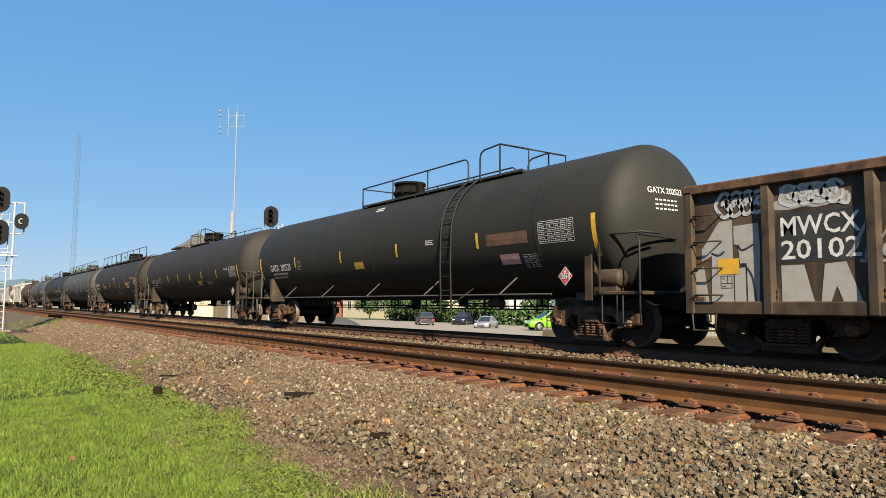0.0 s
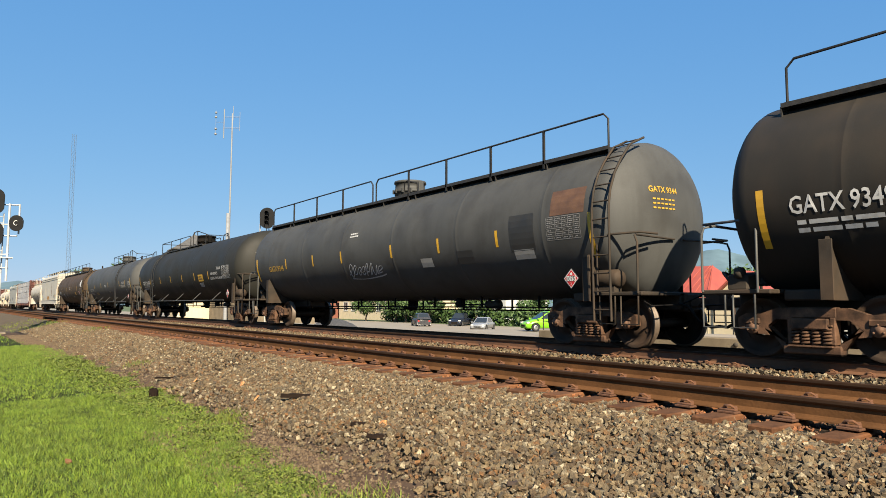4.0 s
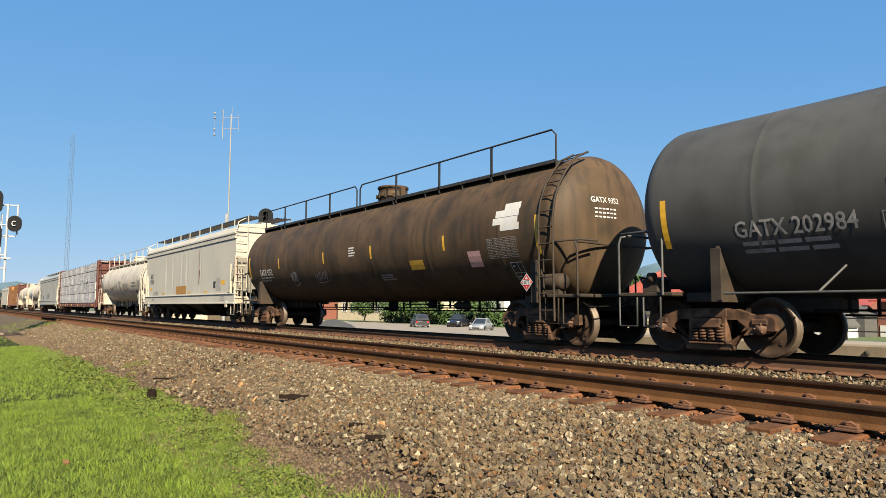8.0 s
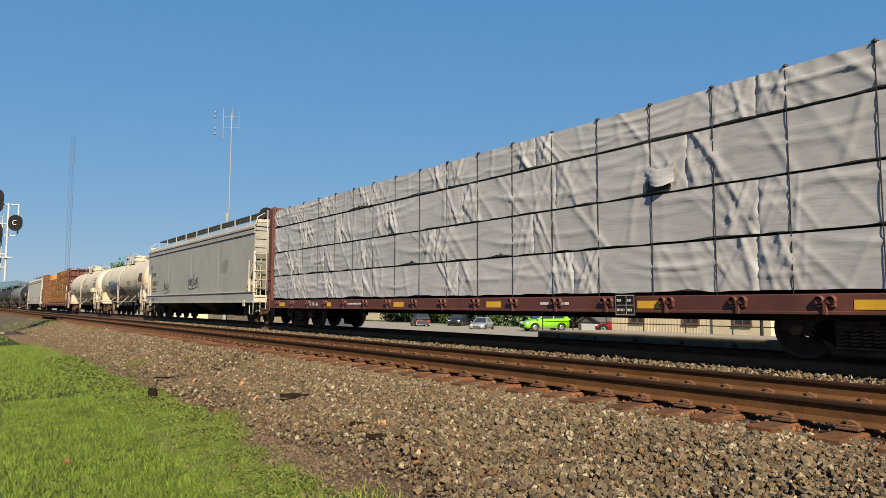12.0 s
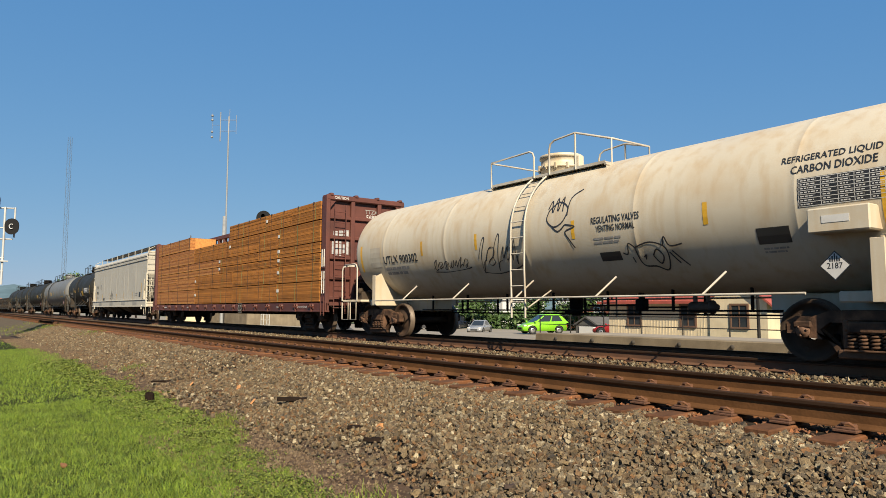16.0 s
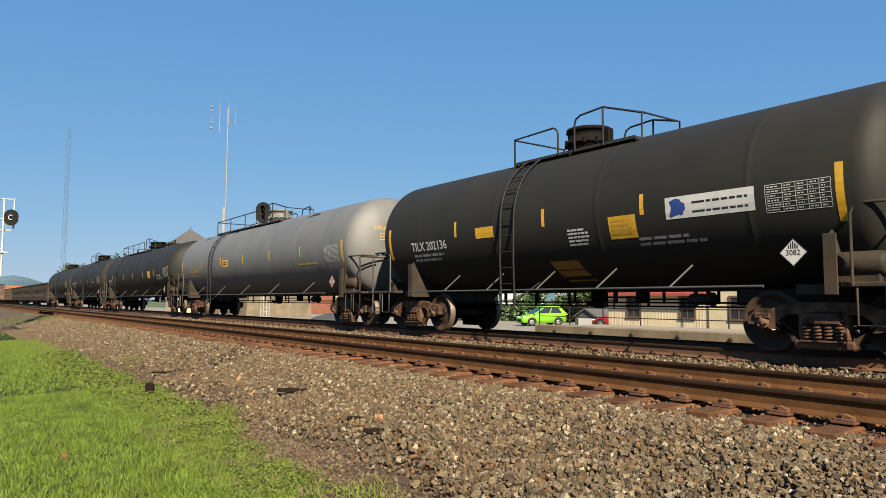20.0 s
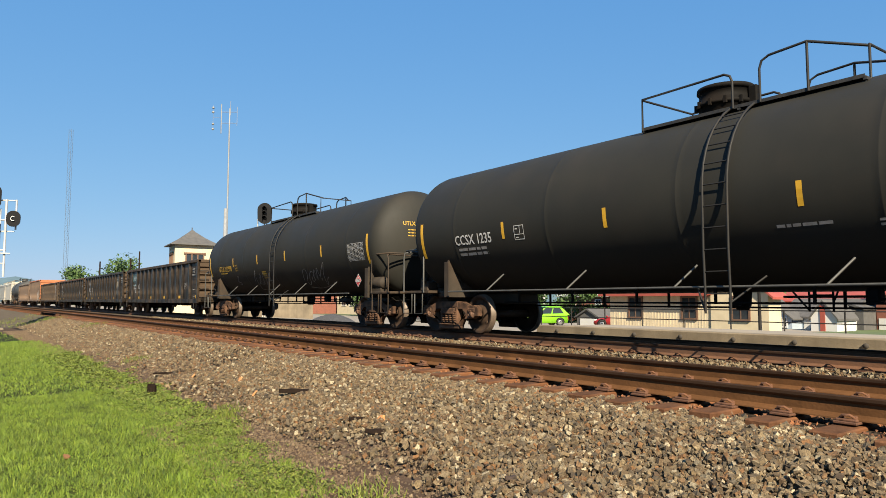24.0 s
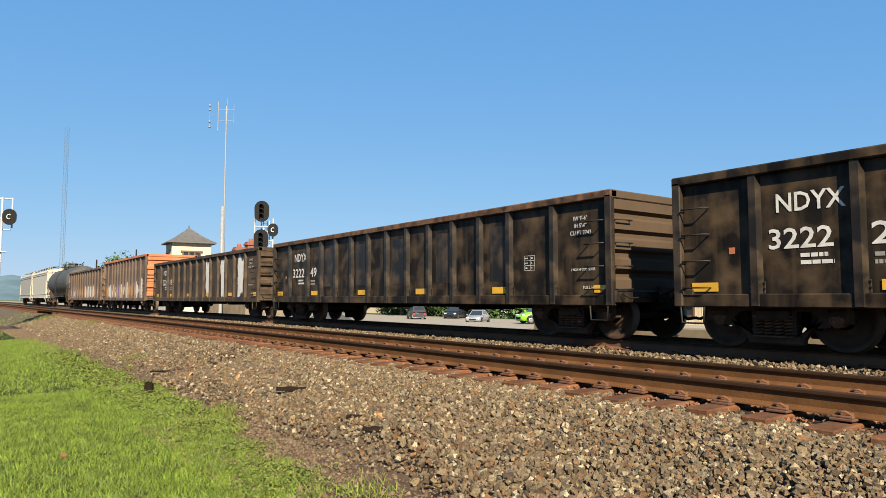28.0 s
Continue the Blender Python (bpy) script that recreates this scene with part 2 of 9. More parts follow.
RUST = (0.16, 0.065, 0.03)
M = dict(
    black=mat("black_tank_paint", (0.0305, 0.0295, 0.0245), .6, vary=.1, scale=.8, bump=.04, dirt=(0.045, 0.038, 0.03), dirt_amt=.2, streak=.1, spec=.16),
    black2=mat("worn_black_tank_paint", (0.035, 0.031, 0.026), .62, vary=.16, scale=.7, bump=.05, dirt=(0.06, 0.045, 0.032), dirt_amt=.28, streak=.2, spec=.16),
    grey=mat("grey_tank_paint", (0.13, 0.125, 0.112), .6, vary=.15, scale=.7, bump=.06, dirt=(0.09, 0.075, 0.06), dirt_amt=.3, streak=.25),
    grey2=mat("dull_grey_tank_paint", (0.084, 0.084, 0.08), .6, vary=.18, scale=.7, bump=.06, dirt=(0.042, 0.039, 0.035), dirt_amt=.35, streak=.25, spec=.2),
    grey3=mat("light_grey_tank_paint", (0.18, 0.18, 0.172), .55, vary=.1, scale=.7, bump=.05, dirt=(0.12, 0.11, 0.1), dirt_amt=.2, streak=.2),
    brown=mat("brown_grimy_tank_paint", (0.105, 0.066, 0.036), .65, vary=.3, scale=.9, bump=.08, dirt=(0.03, 0.026, 0.018), dirt_amt=.5, streak=.75, spec=.2),
    white=mat("dirty_white_tank_paint", (0.62, 0.57, 0.48), .55, vary=.1, scale=.6, bump=.05, dirt=(0.3, 0.22, 0.14), dirt_amt=.35, streak=.6, spec=.3),
    cream=mat("stained_cream_tank_paint", (0.68, 0.6, 0.46), .5, vary=.1, scale=.6, bump=.05, dirt=(0.5, 0.33, 0.15), dirt_amt=.3, streak=.5),
    hopper=mat("pale_grey_hopper_paint", (0.55, 0.515, 0.44), .6, vary=.06, scale=.6, bump=.03, dirt=(0.4, 0.36, 0.3), dirt_amt=.18, streak=.22, spec=.3),
    hopper2=mat("grey_hopper_paint", (0.4, 0.385, 0.34), .6, vary=.08, scale=.6, bump=.04, dirt=(0.24, 0.22, 0.19), dirt_amt=.25, streak=.3),
    hopper_end=mat("cream_frame_paint", (0.62, 0.57, 0.46), .55, vary=.12, scale=2, bump=.06, dirt=(0.3, 0.2, 0.12), dirt_amt=.3, streak=.4),
    gon=mat("black_gondola_paint", (0.016, 0.013, 0.0105), .42, vary=.45, scale=1.6, bump=.12, dirt=(0.11, 0.073, 0.042), dirt_amt=.58, streak=.5, spec=.1, dscale=2.2),
    gon_rust=mat("rusty_gondola_paint", (0.05, 0.036, 0.025), .6, vary=.45, scale=1.3, bump=.15, dirt=(0.13, 0.085, 0.05), dirt_amt=.5, streak=.6, spec=.2, dscale=1.7),
    gon_post=mat("glossy_black_post_paint", (0.018, 0.014, 0.011), .35, vary=.4, scale=2, bump=.1, dirt=(0.1, 0.07, 0.045), dirt_amt=.5, streak=.4, spec=.22, dscale=2.5),
    gon_end=mat("rusty_end_sheet", (0.1, 0.066, 0.04), .75, vary=.3, scale=1.2, bump=.2, dirt=(0.06, 0.04, 0.026), dirt_amt=.4, streak=.3, spec=.2),
    orange=mat("faded_orange_paint", (0.62, 0.2, 0.07), .6, vary=.25, scale=.8, bump=.1, dirt=(0.3, 0.12, 0.05), dirt_amt=.3, streak=.4),
    tan=mat("rusty_tan_paint", (0.11, 0.068, 0.042), .65, vary=.35, scale=1.2, bump=.1, dirt=(0.24, 0.15, 0.09), dirt_amt=.4, streak=.5),
    oxide=mat("red_oxide_paint", (0.13, 0.037, 0.024), .6, vary=.2, scale=1.5, bump=.06, dirt=(0.06, 0.025, 0.02), dirt_amt=.3, streak=.3),
    truck=mat("rusty_cast_steel", (0.17, 0.09, 0.052), .8, vary=.45, scale=5, bump=.5, dirt=(0.022, 0.015, 0.011), dirt_amt=.65, dscale=4, spec=.2),
    truck_dark=mat("dark_brown_cast_steel", (0.055, 0.034, 0.022), .75, vary=.4, scale=5, bump=.4, dirt=(0.12, 0.068, 0.04), dirt_amt=.4, dscale=4, spec=.2),
    cap=mat("bearing_cap_rust", (0.2, 0.11, 0.068), .65, vary=.35, scale=12, bump=.2, dirt=(0.03, 0.022, 0.018), dirt_amt=.5, dscale=9, spec=.2),
    wheel=mat("wheel_steel", (0.075, 0.045, 0.028), .75, vary=.3, scale=6, bump=.2, dirt=(0.02, 0.015, 0.012), dirt_amt=.6, spec=.2),
    tread=mat("polished_wheel_tread", (0.16, 0.115, 0.08), .55, .25, vary=.2, scale=20, bump=.04),
    # near-black base paints in the shade below the cars, brown dirt over it
    under=mat("shade_dark_grimy_underframe", (0.008, 0.007, 0.006), .8, vary=.3, scale=4, bump=.2, dirt=(0.03, 0.02, 0.014), dirt_amt=.3, spec=.12),
    frame=mat("dusty_frame_steel", (0.055, 0.043, 0.032), .75, vary=.35, scale=3, bump=.2, dirt=(0.1, 0.06, 0.034), dirt_amt=.4, spec=.2),
    rail_paint=mat("black_railing_paint", (0.022, 0.021, 0.02), .6, vary=.2, scale=6, bump=.05, dirt=(0.06, 0.045, 0.03), dirt_amt=.2, spec=.25),
    pipe=mat("galvanised_pipe", (0.1, 0.098, 0.09), .6, .2, vary=.2, scale=6, bump=.05),
    yellow=mat("reflective_yellow", (0.78, 0.43, 0.025), .45, vary=.12, scale=5, bump=.02, dirt=(0.35, 0.2, 0.05), dirt_amt=.2),
    ltr_white=mat("white_stencil_paint", (0.72, 0.7, 0.66), .6, vary=.12, scale=8, bump=.02, dirt=(0.3, 0.28, 0.25), dirt_amt=.3, dscale=9),
    ltr_dim=mat("faded_white_stencil_paint", (0.36, 0.34, 0.32), .6, vary=.2, scale=8, bump=.02, dirt=(0.12, 0.11, 0.1), dirt_amt=.4, dscale=9),
    ltr_black=mat("black_stencil_paint", (0.02, 0.02, 0.022), .6, vary=.2, scale=8, bump=.02),
    ltr_yellow=mat("yellow_stencil_paint", (0.62, 0.36, 0.03), .6, vary=.2, scale=8, bump=.02),
    spray_white=mat("white_spray_paint", (0.5, 0.5, 0.5), .5, vary=.3, scale=10, bump=.02),
    spray_black=mat("black_spray_paint", (0.03, 0.03, 0.035), .5, vary=.3, scale=10, bump=.02),
    purple=mat("purple_spray_paint", (0.2, 0.16, 0.34), .5, vary=.25, scale=4, bump=.02),
    navy=mat("navy_spray_paint", (0.03, 0.04, 0.09), .5, vary=.25, scale=4, bump=.02),
    teal=mat("teal_spray_paint", (0.13, 0.3, 0.36), .5, vary=.25, scale=4, bump=.02),
    lime=mat("green_spray_paint", (0.28, 0.36, 0.08), .5, vary=.25, scale=4, bump=.02),
    red=mat("placard_red", (0.55, 0.02, 0.02), .45, vary=.1, scale=8, bump=.02),
    sticker=mat("white_sticker", (0.72, 0.7, 0.66), .5, vary=.08, scale=5, bump=.02, dirt=(0.45, 0.4, 0.33), dirt_amt=.2),
    pink=mat("pink_sticker", (0.62, 0.36, 0.34), .5, vary=.15, scale=14, bump=.02),
    blueink=mat("blue_logo_ink", (0.03, 0.07, 0.3), .5, vary=.1, bump=.0),
    patch=mat("rust_brown_patch", (0.15, 0.075, 0.04), .65, vary=.3, scale=4, bump=.06),
    patch_dark=mat("dark_overpaint_patch", (0.03, 0.029, 0.027), .6, vary=.2, scale=4, bump=.03),
    patch_pale=mat("pale_primer_patch", (0.42, 0.4, 0.36), .6, vary=.2, scale=4, bump=.03, dirt=(0.16, 0.13, 0.1), dirt_amt=.3, dscale=4),
    ochre=mat("ochre_primer", (0.42, 0.2, 0.03), .6, vary=.1, scale=2, bump=.03),
    patch_grey=mat("grey_repaint", (0.4, 0.375, 0.33), .6, vary=.1, scale=4, bump=.03),
    gash=mat("rust_gash", (0.09, 0.03, 0.015), .8, vary=.4, scale=6, bump=.1),
    grating=mat("dark_steel_grating", (0.04, 0.037, 0.033), .65, .2, vary=.3, scale=10, bump=.2),
)

# ---- ground ----
EDGE_X = (-39, -25.6, -16.5, -11.5, -8.4, -7.1, -6.1, -4.95, -4.2, -3.4, 0)
EDGE_Y = (2.2, 3.0, 3.05, 3.05, 3.0, 2.72, 2.72, 2.55, 2.2, 1.6, .8)
GROUND = (  # across the tracks: place, height, added height on the platform, on the falling lot
    (-60, -.95, 0, 0), (-2, -.85, 0, 0), (2.6, -.76, 0, 0), (3.2, -.74, 0, 0), (4.3, -.52, 0, 0), (5.05, -.3, 0, 0), (5.35, -.275, 0, 0), (5.9, -.238, 0, 0),
    (8.0, -.232, 0, 0), (8.9, -.25, 0, 0), (9.8, -.2, 0, 0), (12.5, -.2, 0, 0), (13.2, -.3, 0, 0), (15.0, -.33, 0, 0), (15.25, -.35, .36, 0), (17.5, -.42, .42, 0),
    (24, -.7, 0, 0), (31, -1.2, 0, 0), (46, -1.25, 0, -.7), (4000, -1.3, 0, -.75))
GROUND_Y, GROUND_Z, GROUND_P, GROUND_W = zip(*GROUND)


def EDGE(x):
    """How far from the camera the grass ends, along the track."""
    e = .05 * np.sin(x * 1.9) + .04 * np.sin(x * 5.3) + .025 * np.sin(x * 11.7) - .08
    return np.interp(x, EDGE_X, EDGE_Y) + e * (np.asarray(x) < 0)


def GZ(x, y):
    k = np.clip((np.asarray(x) + 17) / 2, 0, 1)
    w = np.clip((-np.asarray(x) - 44) / 12, 0, 1)
    return np.interp(y, GROUND_Y, GROUND_Z) + k * np.interp(y, GROUND_Y, GROUND_P) + w * np.interp(y, GROUND_Y, GROUND_W)


def lawn_edge(x):
    return float(EDGE(x))


def ground_z(x, y):
    return float(GZ(x, y))


# soil colour kept very dark to paint shade between the grass blades
M_SOIL = mat("lawn_soil", (0.028, 0.038, 0.009), .9, vary=.3, scale=2.5, fine=40, bump=.6, dirt=(0.085, 0.07, 0.03), dirt_amt=.25, spec=.1)
M_DIRT = mat("brown_gravelly_dirt", (0.095, 0.062, 0.042), .95, vary=.35, scale=2.0, fine=55, bump=.9, dirt=(0.17, 0.12, 0.08), dirt_amt=.35, dscale=5, spec=.1)
# near-black base stands in for shade in the gaps between stones
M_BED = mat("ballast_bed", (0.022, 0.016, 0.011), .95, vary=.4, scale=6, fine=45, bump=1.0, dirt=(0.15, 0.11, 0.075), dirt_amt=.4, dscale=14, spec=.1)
M_LOT = mat("sunlit_paving", (0.32, 0.275, 0.215), .9, vary=.12, scale=.4, fine=12, bump=.2, dirt=(0.25, 0.23, 0.2), dirt_amt=.3, dscale=.5)
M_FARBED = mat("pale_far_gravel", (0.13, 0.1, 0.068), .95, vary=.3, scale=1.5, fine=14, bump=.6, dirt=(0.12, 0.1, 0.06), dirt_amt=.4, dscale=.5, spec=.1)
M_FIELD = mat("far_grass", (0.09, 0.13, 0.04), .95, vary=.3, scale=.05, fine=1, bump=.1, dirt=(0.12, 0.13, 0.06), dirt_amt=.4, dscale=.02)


def build_ground():
    xs = [-4000, -1500, -600, -300] + [-200 + i * 4 for i in range(30)] + [-80 + i * 1.0 for i in range(50)] + [-30 + i * .25 for i in range(160)] + [10, 14, 20, 40, 100, 600, 4000]
    fr = [0, .03, .12, .25, .4, .55, .7, .85, 1]
    far = [13.2, 15.0, 15.25, 17.5, 20, 24, 31, 45, 60, 90, 200, 900, 4000]
    verts, faces, mi = [], [], []
    rows = []
    for x in xs:
        e = lawn_edge(x)
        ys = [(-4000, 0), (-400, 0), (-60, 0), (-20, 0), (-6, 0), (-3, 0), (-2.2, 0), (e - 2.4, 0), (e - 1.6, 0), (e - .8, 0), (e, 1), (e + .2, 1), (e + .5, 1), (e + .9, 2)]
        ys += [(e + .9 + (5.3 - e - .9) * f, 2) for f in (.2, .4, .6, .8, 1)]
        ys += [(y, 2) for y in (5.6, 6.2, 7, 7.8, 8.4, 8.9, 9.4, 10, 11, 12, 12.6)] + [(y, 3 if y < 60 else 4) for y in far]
        rows.append(ys)
    n = len(rows[0])
    for x, ys in zip(xs, rows):
        for y, k in ys:
            w = .02 * noise.noise(Vector((x * 1.3, y * 1.3, 0))) + .05 * noise.noise(Vector((x * .3, y * .3, 5))) if abs(x) < 90 and -6 < y < 13 else 0
            w *= 0 if y < 2.7 or y > 5.2 else .18
            verts.append((x, y, ground_z(x, y) + w))
    for i in range(len(xs) - 1):
        for j in range(n - 1):
            faces.append((i * n + j, (i + 1) * n + j, (i + 1) * n + j + 1, i * n + j + 1))
            k = rows[i][j][1]
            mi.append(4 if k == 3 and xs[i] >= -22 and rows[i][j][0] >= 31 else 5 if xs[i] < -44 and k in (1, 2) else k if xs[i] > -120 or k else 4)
    me = bpy.data.meshes.new("ground")
    me.from_pydata(verts, [], faces)
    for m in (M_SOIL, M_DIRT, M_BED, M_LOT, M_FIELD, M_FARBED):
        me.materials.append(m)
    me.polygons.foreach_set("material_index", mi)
    me.polygons.foreach_set("use_smooth", [True] * len(faces))
    tagged(new("ground", me), "lawn, dirt verge, ballast bed and paving", "ground", kind="structure")


build_ground()

# ---- tracks ----
M_RAILRUST = mat("rusty_rail_side", (0.145, 0.066, 0.026), .9, vary=.3, scale=3, fine=40, bump=.3, dirt=(0.13, 0.062, 0.026), dirt_amt=.4, dscale=2, spec=.1)
M_RAILDARK = mat("dark_rail_side", (0.16, 0.07, 0.03), .85, vary=.25, scale=3, fine=40, bump=.3, dirt=(0.05, 0.032, 0.024), dirt_amt=.4, dscale=2)
M_RAILHEAD = mat("worn_rail_head", (0.042, 0.022, 0.012), .8, .0, vary=.2, scale=8, fine=60, bump=.1, spec=.12)
M_TIE = mat("weathered_tie_timber", (0.16, 0.075, 0.038), .9, vary=.4, scale=4, fine=25, bump=.8, dirt=(0.3, 0.115, 0.042), dirt_amt=.8, rnd=.35, spec=.15)
M_PLATE = mat("rusty_tie_plate", (0.15, 0.062, 0.027), .9, vary=.4, scale=10, fine=60, bump=.4)


def rail_profile():
    half = [(.0, 0), (.030, 0), (.036, -.006), (.037, -.030), (.030, -.042), (.010, -.052), (.009, -.140), (.022, -.156), (.074, -.170), (.076, -.180)]
    return half


def rail(parent, y, x0, x1, side_mat):
    h = rail_profile()
    body = [(y + a, z) for a, z in h[3:]] + [(y - a, z) for a, z in h[3:][::-1]]
    g = G().prism(body, x0, x1, "yz")
    r = part("rail", g, side_mat, parent, "rust-brown rail")
    head = [(y + a, z) for a, z in h[1:4]] + [(y - a, z) for a, z in h[1:4][::-1]]
    part("rail_head", G().prism([(a, z + .0005) for a, z in head], x0, x1, "yz"), M_RAILHEAD, r)
    return r


def clip_g(g):
    g.box(-.09, .09, -.17, .17, -.02, 0, .004)
    for sy in (-1, 1):
        for sx in (-.045, .05):
            g.box(sx - .016, sx + .016, sy * .09 - .02, sy * .09 + .016, 0, .042, .006)
        g.box(-.085, .08, sy * .118 - .026, sy * .118 + .026, -.004, .02, .008)
        g.tube([(-.07, sy * .1, .01), (-.03, sy * .13, .045), (.02, sy * .125, .05), (.06, sy * .1, .02)], .012, 5)

def build_track(name, label, yc, side_mat, tie_x0, tie_x1):
    t = thing(name, label, "track", kind="structure")
    for s in (-1, 1):
        rail(t, yc + s * .754, -900, 80, side_mat)
    r = random.Random(int(yc * 10))
    meshes = []
    for k in range(5):
        g = G()
        g.box(-.115, .115, -1.3, 1.3, -.17, 0, .012)
        me = g.mesh("tie", M_TIE)
        meshes.append(me)
    g = G()
    clip_g(g)
    cm = g.mesh("tie_plate", M_PLATE)
    x = tie_x0
    far = G()
    while x < tie_x1:
        dx, dz, a = r.uniform(-.03, .03), r.uniform(-.018, .0), r.uniform(-1.2, 1.2)
        if x > -55:
            part("tie", r.choice(meshes), None, t, "", pose(x + dx, yc + r.uniform(-.1, .08), -.203 + dz, 0, 0, a))
            for s in (-1, 1):
                part("tie_plate", cm, None, t, "", pose(x + dx, yc + s * .754, -.182, 0, 0, 0))
        else:
            far.box(x - .115, x + .115, yc - 1.3, yc + 1.3, -.36, -.2)
        x += .497
    part("far_ties", far, M_TIE, t, "", kind="stuff")
    return t


build_track("empty_track", "unused track with rusty rails and worn timber ties", Y_NEAR, M_RAILRUST, -180, 12)
build_track("train_track", "track with dark rails under the train", Y_FAR, M_RAILDARK, -120, 12)


# ---- loose stones ----
def stones(name, label, material, pts, sizes, seed, small=False):
    """Many small angular stones in one mesh. pts: n x 3, sizes: n."""
    rs = np.random.RandomState(seed)
    base = np.array([(a, b, c) for a in (-.7, .7) for b in (-.7, .7) for c in (-.7, .7)])
    tri = np.array([(0, 1, 3), (0, 3, 2), (4, 6, 7), (4, 7, 5), (0, 4, 5), (0, 5, 1), (2, 3, 7), (2, 7, 6), (0, 2, 6), (0, 6, 4), (1, 5, 7), (1, 7, 3)])
    if small:
        base = np.array([(1, 0, 0), (-1, 0, 0), (0, 1, 0), (0, -1, 0), (0, 0, 1), (0, 0, -1)]) * 1.1
        tri = np.array([(0, 2, 4), (2, 1, 4), (1, 3, 4), (3, 0, 4), (2, 0, 5), (1, 2, 5), (3, 1, 5), (0, 3, 5)])
    n, c = len(pts), len(base)
    v = np.repeat(base[None], n, 0) * (1 + rs.uniform(-.12, .12, (n, c, 1))) + rs.uniform(-.34, .34, (n, c, 3))
    v = v * rs.uniform(.6, 1.3, (n, 1, 3))
    q = rs.normal(size=(n, 4))
    q /= np.linalg.norm(q, axis=1)[:, None]
    w, x, y, z = q.T
    Rm = np.stack([np.stack([1 - 2 * (y * y + z * z), 2 * (x * y - z * w), 2 * (x * z + y * w)], 1), np.stack([2 * (x * y + z * w), 1 - 2 * (x * x + z * z), 2 * (y * z - x * w)], 1), np.stack([2 * (x * z - y * w), 2 * (y * z + x * w), 1 - 2 * (x * x + y * y)], 1)], 1)
    v = np.einsum("nij,nkj->nki", Rm, v) * (sizes / 2)[:, None, None] + pts[:, None, :]
    f = tri[None] + (np.arange(n) * c)[:, None, None]
    me = bpy.data.meshes.new(name)
    v = v.reshape(-1, 3)
    f = f.reshape(-1, 3)
    me.vertices.add(len(v))
    me.vertices.foreach_set("co", v.ravel())
    me.loops.add(f.size)
    me.loops.foreach_set("vertex_index", f.ravel())
    me.polygons.add(len(f))
    me.polygons.foreach_set("loop_start", np.arange(len(f)) * 3)
    me.update(calc_edges=True)
    me.polygons.foreach_set("use_smooth", np.zeros(len(f), bool))
    me.materials.append(material)
    return tagged(new(name, me), label, "gravel", kind="stuff")


M_STONE = island_mat("crushed_stone", [(0.063, 0.041, 0.020), (0.131, 0.088, 0.044), (0.200, 0.142, 0.076), (0.095, 0.057, 0.025), (0.231, 0.169, 0.093), (0.158, 0.113, 0.060), (0.079, 0.059, 0.034), (0.210, 0.096, 0.029), (0.147, 0.113, 0.068), (0.179, 0.118, 0.053), (0.294, 0.221, 0.123), (0.042, 0.029, 0.017), (0.200, 0.103, 0.036), (0.105, 0.083, 0.053), (0.462, 0.382, 0.246), (0.168, 0.127, 0.078), (0.058, 0.044, 0.027), (0.252, 0.181, 0.102)], .92, vary=.5)
M_PEBBLE = island_mat("verge_pebbles", [(0.089, 0.058, 0.032), (0.161, 0.104, 0.058), (0.125, 0.080, 0.046), (0.223, 0.156, 0.088), (0.143, 0.096, 0.055), (0.294, 0.216, 0.129)], .95)
M_STONE_R = island_mat("rust_stained_stone", [(0.17, 0.065, 0.026), (0.26, 0.1, 0.038), (0.34, 0.125, 0.04), (0.2, 0.12, 0.066), (0.2, 0.078, 0.032), (0.1, 0.055, 0.03)], .95)


def scatter(n, x0, x1, y0, y1, seed, power=1.0):
    rs = np.random.RandomState(seed)
    x = x1 - (x1 - x0) * rs.uniform(0, 1, n) ** power
    y = rs.uniform(y0, y1, n)
    return x, y, rs


